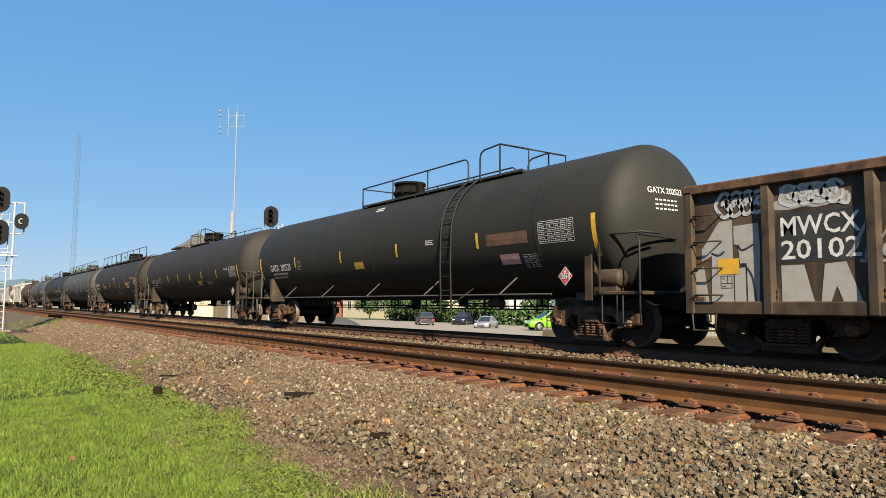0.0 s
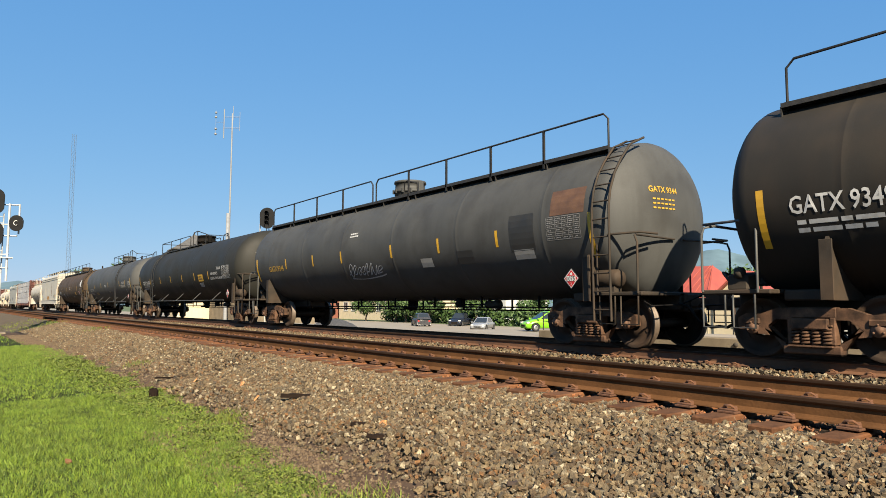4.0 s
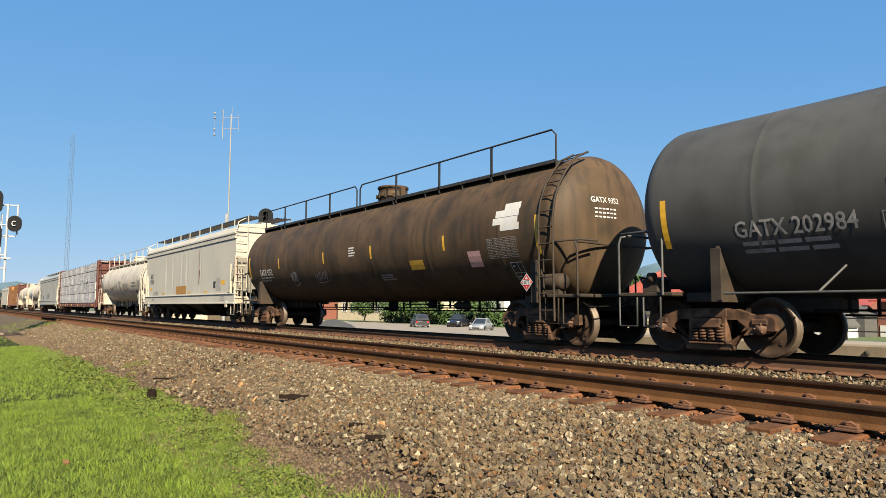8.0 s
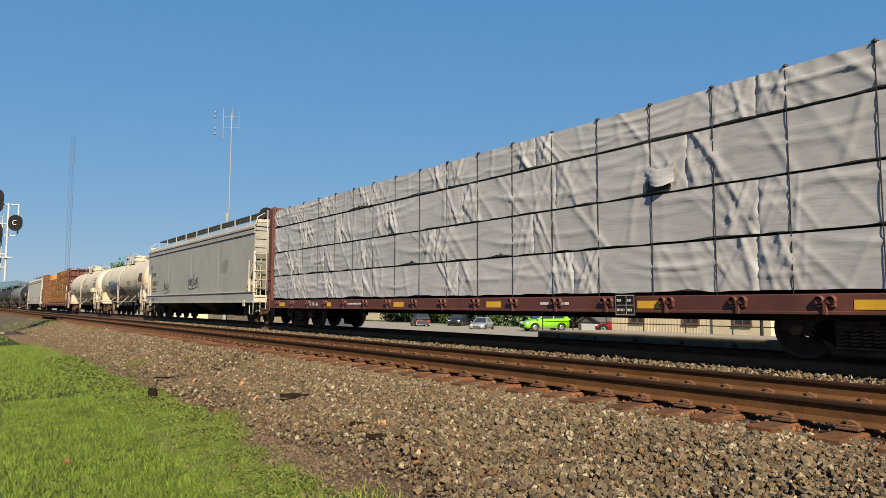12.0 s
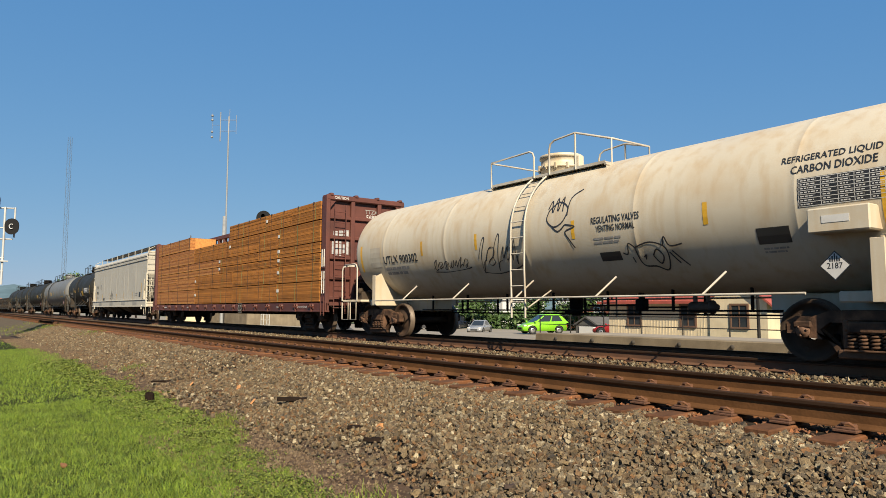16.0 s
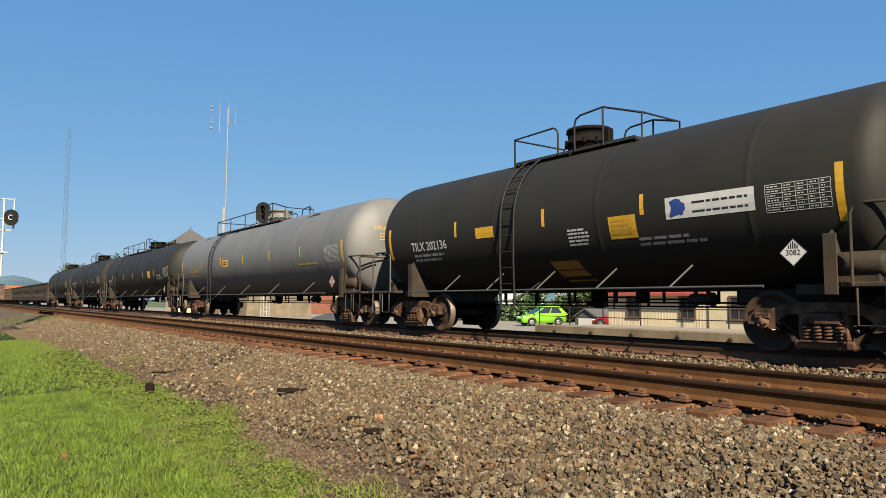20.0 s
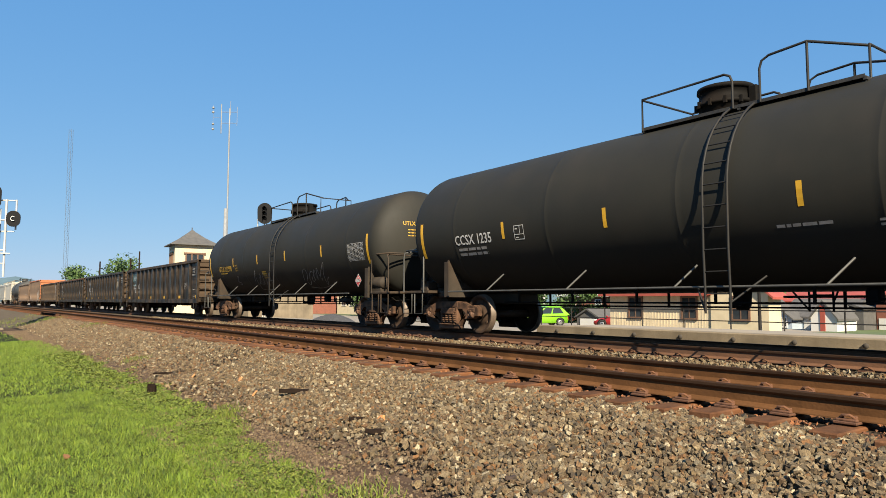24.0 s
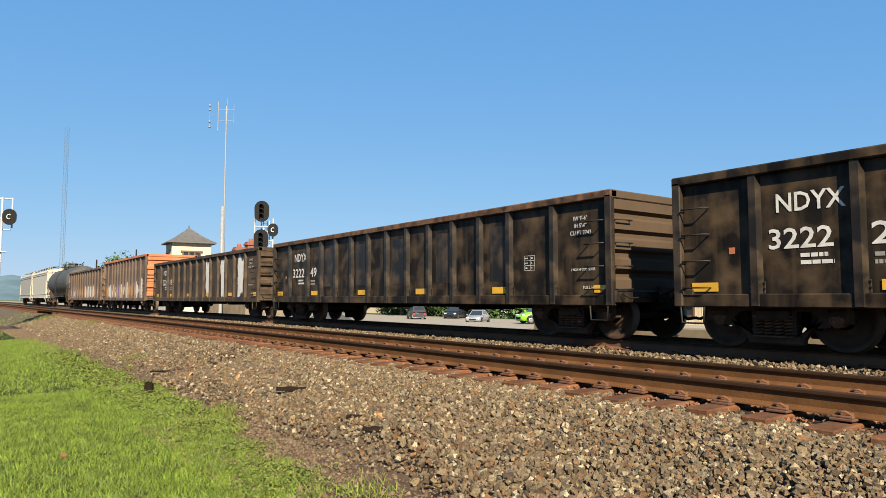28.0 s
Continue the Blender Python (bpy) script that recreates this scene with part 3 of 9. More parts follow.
def build_stones():
    def lay(name, label, m, n, x0, x1, y0, y1, s0, s1, seed, power=1.0, rise=.02, keep=None):
        x, y, rs = scatter(n, x0, x1, y0, y1, seed, power)
        s = rs.uniform(s0, s1, n) * rs.choice([.6, .8, 1, 1, 1.2], n)
        ok = np.ones(n, bool)
        if keep is not None:
            ok = keep(x, y, rs)
        x, y, s = x[ok], y[ok], s[ok]
        z = GZ(x, y) + s * .12 + rs.uniform(-.006, rise, len(x)) * np.where(y < 5.7, np.clip((5.45 - y) / .8, .15, 1), 1)
        stones(name, label, m, np.stack([x, y, z], 1), s, seed, x1 < -10 or s1 < .05 or y0 > 7)
    foot = lambda x, y, rs: rs.uniform(0, 1, len(x)) < np.clip((y - 3.25 + .25 * np.sin(x * 1.3)) * 1.8, .12, 1)
    clear = lambda x, y, rs: (np.abs(np.abs(y - Y_NEAR) - .754) > .1) & (rs.uniform(0, 1, len(x)) < np.where(np.abs(((x + 180) / .497 + .5) % 1 - .5) < .25, .14, 1))
    shoulder = lambda x, y, rs: (rs.uniform(0, 1, len(x)) < np.where((np.abs(((x + 180) / .497 + .5) % 1 - .5) < .27) & (y > 5.38), .08, 1)) & foot(x, y, rs)
    lay("ballast_stones", "brown and grey crushed stone beside the track", M_STONE, 90000, -13, 3, 3.1, 5.62, .025, .055, 1, 1.0, .055, shoulder)
    lay("ballast_stones", "brown and grey crushed stone beside the track", M_STONE, 42000, -45, -13, 3.2, 5.55, .04, .07, 2, .8, .025, foot)
    lay("verge_gravel", "small gravel on the dirt verge", M_PEBBLE, 34000, -40, -1, 2.35, 4.3, .014, .042, 3, .75, .008)
    lay("verge_gravel", "small gravel on the dirt verge", M_PEBBLE, 16000, -9, -2, 1.9, 3.9, .008, .03, 8, 1.0, .006)
    lay("ballast_stones", "brown and grey crushed stone beside the track", M_STONE, 9000, 3, 14, 3.3, 5.6, .05, .085, 7, 1.0, .03)
    lay("rusty_ballast", "rust-stained stone between the ties", M_STONE_R, 46000, -30, 4, 5.3, 7.95, .02, .046, 4, .8, .012, clear)
    lay("ballast_stones", "brown crushed stone between the tracks", M_STONE, 30000, -42, 5, 7.9, 9.95, .035, .062, 5, .8, .03)
    lay("ballast_stones", "crushed stone past the train's track", M_STONE, 9000, -45, 3, 10.6, 14.0, .04, .07, 6, .8)


build_stones()

# ---- lawn ----
M_BLADE = island_mat("grass_blades", [(0.09, 0.16, 0.009), (0.17, 0.25, 0.014), (0.25, 0.35, 0.022), (0.12, 0.19, 0.01), (0.3, 0.36, 0.03), (0.035, 0.075, 0.005), (0.27, 0.38, 0.03), (0.08, 0.16, 0.009), (0.04, 0.085, 0.006), (0.19, 0.29, 0.018)], .7, 0, 3, .3)
M_CLOVER = island_mat("clover_leaves", [(0.075, 0.110, 0.009), (0.162, 0.200, 0.019), (0.226, 0.250, 0.028), (0.119, 0.150, 0.014), (0.049, 0.080, 0.008), (0.255, 0.300, 0.040)], .75, 0, 20, .15)


def quads_mesh(name, v, material, label, category, kind="stuff", parent=None):
    """v: n x 4 x 3 corners of loose flat leaves."""
    n = len(v)
    me = bpy.data.meshes.new(name)
    me.vertices.add(n * 4)
    me.vertices.foreach_set("co", v.reshape(-1))
    me.loops.add(n * 4)
    me.loops.foreach_set("vertex_index", np.arange(n * 4))
    me.polygons.add(n)
    me.polygons.foreach_set("loop_start", np.arange(n) * 4)
    me.update(calc_edges=True)
    me.materials.append(material)
    if parent:
        return part(name, me, None, parent, label, kind="stuff")
    return tagged(new(name, me), label, category, kind=kind)


def build_lawn():
    rs = np.random.RandomState(11)

    def blades(x, y, hgt, wid, lean):
        n = len(x)
        z = GZ(x, y)
        a = rs.uniform(0, 2 * np.pi, n)
        b = rs.uniform(0, 2 * np.pi, n)
        l = rs.uniform(.1, lean, n) * hgt
        base = np.stack([x, y, z - .01], 1)
        side = np.stack([np.cos(a), np.sin(a), np.zeros(n)], 1) * (wid / 2)[:, None]
        tip = base + np.stack([np.cos(b) * l, np.sin(b) * l, hgt], 1)
        return np.stack([base - side, base + side, tip + side * .25, tip - side * .25], 1)
    parts = []
    for n, x0, x1, p, h0, h1, w in ((215000, -13, -3.4, 1.0, .016, .056, .0065), (100000, -30, -13, .8, .022, .06, .012), (30000, -90, -30, .6, .03, .08, .03), (48000, -3.4, 12, 1.0, .03, .06, .015)):
        u = rs.uniform(0, 1, n) ** p
        x = x1 - (x1 - x0) * u
        e = EDGE(x)
        y = e + .15 - (e + (.9 if x1 < 0 else 5)) * rs.uniform(0, 1, n)
        f = np.array([.3 * noise.noise(Vector((a * .9, b * .9, 3))) + .6 * noise.noise(Vector((a * 5.1, b * 5.1, 8))) + .5 * noise.noise(Vector((a * 14, b * 14, 2))) for a, b in zip(x, y)])
        keep = rs.uniform(0, 1, n) < np.clip((e - y) * 2.6 + .42 + f * .9, .03, 1)
        x, y, f = x[keep], y[keep], f[keep]
        hh = rs.uniform(h0, h1, len(x)) * np.clip(1 + f * 1.1, .35, 2.0)
        parts.append(blades(x, y, hh, np.full(len(x), w) * rs.uniform(.7, 1.3, len(x)), 1.3))
    quads_mesh("lawn_grass", np.concatenate(parts), M_BLADE, "mown bright green grass", "grass")
    # creeping weeds along the edge
    n = 80000
    x = -3.3 - 19 * rs.uniform(0, 1, n) ** 1.35
    e = EDGE(x)
    y = e + rs.normal(-.25, .28, n)
    f = np.array([noise.noise(Vector((a * 2.1, b * 2.1, 9))) + .5 * noise.noise(Vector((a * 6, b * 6, 2))) for a, b in zip(x, y)])
    k = f > -.08 + np.clip((y - e) * 1.6, -.2, .6)
    x, y, f = x[k], y[k], f[k]
    m = len(x)
    z = GZ(x, y) + rs.uniform(.0, .05, m) * np.clip(.7 + f, .4, 1.6)
    a = rs.uniform(0, 2 * np.pi, m)
    t = rs.uniform(-.7, .7, (m, 2))
    s = rs.uniform(.006, .014, m) * np.clip(-x / 8, .9, 2)
    d1 = np.stack([np.cos(a), np.sin(a), t[:, 0]], 1) * s[:, None]
    d2 = np.stack([-np.sin(a), np.cos(a), t[:, 1]], 1) * s[:, None]
    c = np.stack([x, y, z], 1)
    quads_mesh("edge_weeds", np.stack([c - d1, c - d2 * .8, c + d1, c + d2 * .8], 1), M_CLOVER, "low leafy weeds along the lawn's edge", "weeds")
    # tufts in the gravel
    pts = []
    for cx, cy, r, nn in ((-8.97, 3.1, .16, 240), (-17.3, 3.68, .25, 160), (-32.7, 5.2, .6, 260), (-47, 4.6, 1.5, 500), (-9.4, 3.2, .1, 120), (-55, 3.2, 3.0, 500), (-4.75, 2.75, .18, 160)):
        x, y = rs.normal(cx, r, nn), rs.normal(cy, r * .6, nn)
        pts.append(blades(x, y, rs.uniform(.04, .12, nn), np.full(nn, .01 + .0006 * abs(cx)), 1.2))
    quads_mesh("gravel_tufts", np.concatenate(pts), M_CLOVER, "green tufts growing in the gravel", "weeds")


build_lawn()

# ---- litter on the verge ----
M_CHIP = mat("orange_chip", (0.58, 0.26, 0.085), .7, vary=.2, scale=20, bump=.1)
M_BARK = mat("dark_wood_scrap", (0.022, 0.014, 0.01), .9, vary=.3, scale=20, bump=.5, spec=.08)
M_LEAF = mat("dead_leaf", (0.2, 0.09, 0.03), .8, vary=.2, scale=20, bump=.1)


def litter(name, label, cat, x, y, L, W, H, rz, m, seed, tilt=4):
    r = random.Random(seed)
    g = G()
    n = 9
    ring = []
    for i in range(n):
        u = i / (n - 1) - .5
        w = W * (.35 + .65 * (1 - abs(2 * u) ** 3)) * r.uniform(.8, 1.15)
        ring.append((u * L + r.uniform(-.01, .01) * L, w))
    vs = []
    for u, w in ring:
        hh = H * r.uniform(.7, 1.1)
        vs += [(u, -w / 2, 0), (u, w / 2, 0), (u, w / 2 * .8, hh), (u, -w / 2 * .7, hh)]
    fs = [(i * 4 + k, i * 4 + (k + 1) % 4, (i + 1) * 4 + (k + 1) % 4, (i + 1) * 4 + k) for i in range(n - 1) for k in range(4)] + [(0, 1, 2, 3), (n * 4 - 1, n * 4 - 2, n * 4 - 3, n * 4 - 4)]
    g.add(vs, fs)
    o = new(name, g.mesh(name, m))
    o.matrix_basis = pose(x, y, ground_z(x, y) + .04, tilt, tilt * .6, rz)
    tagged(o, label, cat)


for i, (x, y, L, W, rz) in enumerate(((-12.58, 3.61, .21, .18, 20), (-11.1, 3.95, .18, .16, 60), (-9.72, 3.67, .19, .17, 10), (-6.57, 3.94, .15, .14, 70))):
    litter("orange_chip", "flat orange chip lying on the gravel", "debris", x, y, L, W, .02, -50 + rz * .3, M_CHIP, i, 42)
litter("wood_scrap", "long dark splintered tie scrap on the gravel", "debris", -8.99, 4.13, .72, .085, .05, 84, M_BARK, 21)
litter("wood_scrap", "short dark wood scrap on the gravel", "debris", -6.25, 3.68, .2, .07, .04, 60, M_BARK, 22)
litter("wood_scrap", "short dark wood scrap on the gravel", "debris", -6.88, 3.81, .18, .06, .04, 50, M_BARK, 23)
litter("wood_scrap", "flat brown wood scrap on the gravel", "debris", -4.02, 3.65, .22, .05, .03, 75, mat("brown_wood_scrap", (0.06, 0.035, 0.024), .85, vary=.3, scale=20, bump=.4), 24)
litter("wood_scrap", "weathered branch lying beside the track", "debris", -51.35, 5.7, 4.4, .3, .16, 157, M_BARK, 25)
litter("wood_scrap", "small weathered stick on the gravel", "debris", -13.9, 3.5, .5, .05, .03, 100, M_BARK, 28)
litter("wood_scrap", "small weathered stick on the gravel", "debris", -11.3, 3.75, .34, .04, .03, 110, M_DIRT, 29)
litter("dead_leaf", "orange-brown leaf in the grass", "leaf", -7.62, 1.02, .08, .05, .015, 30, M_LEAF, 26, 25)
litter("dark_stone", "dark fist-sized rock at the lawn's edge", "rock", -11.87, 2.78, .14, .13, .12, 40, M_BARK, 27)

# ---- far side of the tracks ----
M_CONC = mat("weathered_concrete", (0.25, 0.2, 0.135), .9, vary=.25, scale=1.5, fine=30, bump=.5, dirt=(0.13, 0.1, 0.065), dirt_amt=.45, streak=.4)
M_HOLE = mat("painted_hole_shade", (0.06, 0.05, 0.04), .9, vary=.2, bump=.2)
g = G()
g.box(-15.5, 40, 14.9, 15.3, -.45, .03, .025)
kerb = part("platform_kerb", g, M_CONC, None)
tagged(kerb, "low weathered concrete platform edge beyond the tracks", "kerb", kind="structure")
# dark discs on the kerb's face stand in for its shaded holes
for i in range(26):
    x = -14.6 + i * 1.42
    part("anchor_stub", G().lathe([(14.86, .0), (14.86, .05), (14.91, .06)], "y", 10, (x, 0, -.12)), M_HOLE, kerb)


def build_fence():
    f = thing("pipe_fence", "black pipe fence above the platform edge", "fence")
    m = M["rail_paint"]
    for i in range(24):
        x = -24.6 + 2.03 * i
        part("post", G().tube([(x, 24, -.75), (x, 24, .47)], .03, 6), m, f)
    for z in (.44, .02):
        part("rail", G().tube([(-24.6, 24, z), (22.1, 24, z)], .022, 6), m, f)


build_fence()
lp = thing("lamp_post", "black iron lamp post with flared foot", "lamp post")
part("foot", G().lathe([(-.8, .26), (-.7, .25), (-.55, .12), (-.4, .09), (-.3, .06)], "z", 14, (-12.2, 22.0, 0)), M["rail_paint"], lp)
part("pole", G().lathe([(-.3, .055), (2.4, .045), (2.42, .07), (2.5, .07)], "z", 12, (-12.2, 22.0, 0)), M["rail_paint"], lp)
part("lantern", G().lathe([(2.5, .08), (2.6, .16), (2.95, .2), (3.05, .1), (3.15, 0)], "z", 10, (-12.2, 22.0, 0)), M["sticker"], lp)

M_CREAM = mat("cream_siding", (0.74, 0.62, 0.42), .75, vary=.06, scale=1, bump=.1, dirt=(0.45, 0.37, 0.25), dirt_amt=.2, streak=.2)
M_REDROOF = mat("red_metal_roof", (0.42, 0.09, 0.06), .55, vary=.12, scale=2, bump=.1, dirt=(0.25, 0.07, 0.05), dirt_amt=.2)
M_BRICK = mat("red_brick", (0.28, 0.1, 0.065), .9, vary=.2, scale=3, fine=14, bump=.4, dirt=(0.16, 0.07, 0.05), dirt_amt=.3)
M_WHITE = mat("white_siding", (0.72, 0.71, 0.68), .7, vary=.05, scale=1, bump=.1)
M_BLUEGREY = mat("pale_blue_siding", (0.42, 0.5, 0.58), .7, vary=.05, scale=1, bump=.1)
M_SHINGLE = mat("grey_shingles", (0.11, 0.105, 0.1), .9, vary=.2, scale=3, fine=20, bump=.4)
M_TRIM = mat("brown_window_trim", (0.16, 0.085, 0.05), .7, vary=.15, bump=.1)
M_GLASS = bpy.data.materials.new("window_glass")
M_GLASS.use_nodes = True
_b = M_GLASS.node_tree.nodes["Principled BSDF"]
_b.inputs["Base Color"].default_value = (0.02, 0.025, 0.03, 1)
_b.inputs["Roughness"].default_value = .08


def window(parent, x, y, z, w, h, trim, axis="x", s=-1, sash=True):
    """A framed window on a wall that faces -y (axis x) or +x (axis y)."""
    def bx(g, a0, a1, b0, b1, d0, d1):
        if axis == "x":
            g.box(x + a0, x + a1, *sorted((y + s * d0, y + s * d1)), z + b0, z + b1)
        else:
            g.box(*sorted((x - s * d0, x - s * d1)), y + a0, y + a1, z + b0, z + b1)
        return g
    wo = part("window", bx(G(), -w / 2, w / 2, -h / 2, h / 2, -.02, .02), M_GLASS, parent)
    g = G()
    t = .1
    bx(g, -w / 2 - t, w / 2 + t, h / 2, h / 2 + t, 0, .06)
    bx(g, -w / 2 - t, w / 2 + t, -h / 2 - t, -h / 2, 0, .09)
    bx(g, -w / 2 - t, -w / 2, -h / 2, h / 2, 0, .06)
    bx(g, w / 2, w / 2 + t, -h / 2, h / 2, 0, .06)
    if sash:
        bx(g, -w / 2, w / 2, -.03, .03, .02, .05)
        bx(g, -.025, .025, -h / 2, h / 2, .02, .045)
    part("window_frame", g, trim, wo)


def gable_house(name, label, x0, x1, y0, y1, z0, ze, zr, wall, roof, ridge="x", over=.4, cat="house"):
    t = thing(name, label, cat)
    g = G().box(x0, x1, y0, y1, z0, ze)
    if ridge == "x":
        g.prism([(y0, ze), (y1, ze), ((y0 + y1) / 2, zr)], x0, x1, "yz")
    else:
        g.prism([(x0, ze), (x1, ze), ((x0 + x1) / 2, zr)], y0, y1, "xz")
    part("wall", g, wall, t)
    g = G()
    th = .14
    if ridge == "x":
        ym, k = (y0 + y1) / 2, (zr - ze) / ((y1 - y0) / 2)
        for s, yy in ((-1, y0), (1, y1)):
            ya = yy + s * over
            za = ze - k * over
            g.prism([(ya, za), (ym, zr), (ym, zr + th), (ya, za + th)], x0 - over, x1 + over, "yz")
    else:
        xm, k = (x0 + x1) / 2, (zr - ze) / ((x1 - x0) / 2)
        for s, xx in ((-1, x0), (1, x1)):
            xa = xx + s * over
            za = ze - k * over
            g.prism([(xa, za), (xm, zr), (xm, zr + th), (xa, za + th)], y0 - over, y1 + over, "xz")
    part("roof", g, roof, t)
    return t


# depot with battened siding and a red hipped roof
dep = thing("depot", "small cream depot with battened siding and red hip roof", "building")
part("wall", G().box(-27.9, -21.0, 33.1, 37.5, -1.3, 1.25), M_CREAM, dep)
part("end_bay", G().box(-21.0, -17.83, 33.0, 34.2, -1.3, 1.15).prism([(-21.0, 1.15), (-17.83, 1.15), (-19.4, 2.5)], 33.0, 34.2), M_CREAM, dep, "smooth cream gabled bay")
g = G()
for i in range(33):
    x = -27.6 + i * .2
    g.box(x - .014, x + .014, 33.088, 33.1, -1.3, 1.1)
part("batten", g, M_CREAM, dep, "vertical battens", kind="stuff")
part("skirting", G().box(-21.02, -17.8, 32.97, 33.0, -1.3, -1.0), M_CONC, dep)
e, zr = .5, 3.1
g = G()
vs = [(-27.9 - e, 33.1 - e, 1.1), (-20.95, 33.1 - e, 1.1), (-20.95, 37.5 + e, 1.1), (-27.9 - e, 37.5 + e, 1.1), (-25.6, 35.3, zr), (-22.4, 35.3, zr)]
g.add(vs, [(0, 1, 5, 4), (1, 2, 5), (2, 3, 4, 5), (3, 0, 4), (3, 2, 1, 0)])
g.box(-27.9 - e, -20.95, 33.1 - e - .03, 33.1 - e + .02, 1.06, 1.22)
part("roof", g, M_REDROOF, dep, "red standing-seam hip roof")
g = G()
for s in (-1, 1):
    g.prism([(-19.4, 2.52), (-19.4, 2.64), (-19.4 + s * 1.95, .98), (-19.4 + s * 1.95, .86)], 32.75, 34.3)
part("bay_roof", g, M_REDROOF, dep, "red gable roof over the end bay")
g = G()
for i in range(16):
    x = -28.2 + .47 * i
    xm = max(-25.6, min(-22.4, x))
    g.tube([(x, 33.1 - e, 1.13), (xm, 35.3, zr + .02)], .025, 4)
part("roof_seam", g, M_REDROOF, dep, kind="stuff")
for x, yy in ((-25.98, 33.1), (-22.36, 33.1), (-19.3, 33.0)):
    window(dep, x, yy, .4, .85, 1.1, M_TRIM)

h1 = gable_house("house", "pale blue clapboard house with grey roof and white garage door", -26.8, -22.0, 51, 57, -1.7, -.4, .85, M_BLUEGREY, M_SHINGLE, "x", .2)
part("garage_door", G().box(-24.9, -23.6, 50.94, 51.0, -1.6, -.5), M_WHITE, h1, "white garage door")
g = G().box(-28.6, -25.1, 49.6, 51, -1.7, -.45).prism([(-28.6, -.45), (-25.1, -.45), (-26.85, .85)], 49.6, 51)
part("gable_wing", g, M_BLUEGREY, h1)
g = G()
for sd in (-1, 1):
    g.prism([(-26.85, .87), (-26.85, .97), (-26.85 + sd * 1.95, -.5), (-26.85 + sd * 1.95, -.6)], 49.4, 51.5)
part("wing_roof", g, M_SHINGLE, h1)
window(h1, -25.75, 49.6, -.75, .5, .6, M_WHITE)
g1 = gable_house("garage", "white gabled garage with a brick pier", -23.0, -21.3, 48, 50.8, -1.6, -.35, .74, M_WHITE, M_SHINGLE, "y", .15, "garage")
part("pier", G().box(-22.36, -22.04, 47.94, 48.0, -1.5, .5), M_REDROOF, g1, "red brick pier")
g3 = gable_house("garage", "dark grey shed beside the brick garage", -23.2, -21.3, 52, 56, -1.5, .2, .5, M_SHINGLE, M_SHINGLE, "y", .1, "garage")
part("shed_door", G().box(-22.1, -21.75, 51.95, 52.0, -1.4, -.6), M_WHITE, g3, "small white door")
b1 = gable_house("brick_garage", "red brick garage building with a white door", -21.25, -10.0, 54, 62, -1.5, 1.4, 3.0, M_BRICK, M_REDROOF, "x", cat="building")
for x in (-20.7, -17.4, -14.6):
    part("garage_door", G().box(x - .4, x + .4, 53.95, 54.0, -1.4, -.44), M_WHITE, b1, "white panelled garage door")
b2 = gable_house("brick_house", "brick house with a rust-red roof behind the clapboard house", -34.5, -25.5, 62, 70, -1.5, .8, 2.2, M_BRICK, M_REDROOF, "x")
window(b2, -31, 62, -.1, .9, 1.0, M_WHITE)
g2 = gable_house("garage", "small grey garage with a white door", -38.9, -36.6, 42, 45, -1.35, -.55, .05, M_SHINGLE, M_SHINGLE, "y", .15, "garage")
part("garage_door", G().box(-38.5, -37.0, 41.94, 42.0, -1.35, -.65), M_WHITE, g2)
h2 = gable_house("house", "white two-storey house with grey roof among trees", -92, -80, 70, 79, -2.2, 2.6, 5.4, M_WHITE, M_SHINGLE, "x")
for i in range(5):
    window(h2, -90.6 + i * 2.3, 70, .5, .9, 1.5, M_SHINGLE)
h3 = gable_house("house", "brick house with pale roof among trees", -68, -58, 70, 78, -2.2, 1.6, 4.2, M_BRICK, mat("pale_roof", (0.5, 0.5, 0.5), .8, vary=.1, bump=.2), "x")
window(h3, -65.5, 70, .3, .9, 1.2, M_WHITE)
window(h3, -61, 70, .3, .9, 1.2, M_WHITE)
h4 = gable_house("warehouse", "long cream building with white window bays", -128, -100, 66, 78, -2.2, 3.2, 4.6, M_CREAM, M_SHINGLE, "x", cat="building")
for i in range(8):
    window(h4, -125 + i * 3.3, 66, .6, 1.6, 1.6, M_WHITE)
h5 = gable_house("brick_building", "long red brick building with pale window bands", -165, -131, 60, 74, -2.2, 2.6, 3.6, M_BRICK, M_SHINGLE, "x", cat="building")
for i in range(9):
    window(h5, -162 + i * 3.6, 60, .8, 2.0, 1.7, M_WHITE)

# brick station house whose two chimneys stand over the train
st = gable_house("station_house", "plain station house with two brick chimneys", -66, -55, 20.2, 26, -1.0, 3.2, 4.1, M_CONC, M_SHINGLE, "x", .3, "building")
for x, y, z in ((-58.9, 20.95, 5.3), (-58.2, 21.75, 5.75)):
    part("chimney", G().box(x - .42, x + .42, y - .42, y + .42, 3.0, z, .02).box(x - .5, x + .5, y - .5, y + .5, z - .32, z - .12, .02).lathe([(z, .2), (z + .3, .17), (z + .3, 0)], "z", 10, (x, y, 0)), M_BRICK, st, "brick chimney")

# ---- signal tower with a flared roof ----
tw = thing("signal_tower", "cream two-storey signal tower with flared grey roof", "tower")
TC = Matrix.Translation((-68.5, 19.3, 0)) @ Matrix.Rotation(radians(-6), 4, "Z")
g = G().box(-1.8, 1.8, -1.8, 1.8, -1, 6.12, .03)
part("wall", g, M_CREAM, tw, "", TC)
rings = []
for z, r in ((6.08, 2.25), (6.2, 2.2), (6.45, 1.75), (6.85, 1.1), (7.25, .6), (7.5, .28), (7.68, .1)):
    rings.append([(r * a, r * b, z) for a, b in ((-1, -1), (0, -1.0), (1, -1), (1, 0), (1, 1), (0, 1), (-1, 1), (-1, 0))])
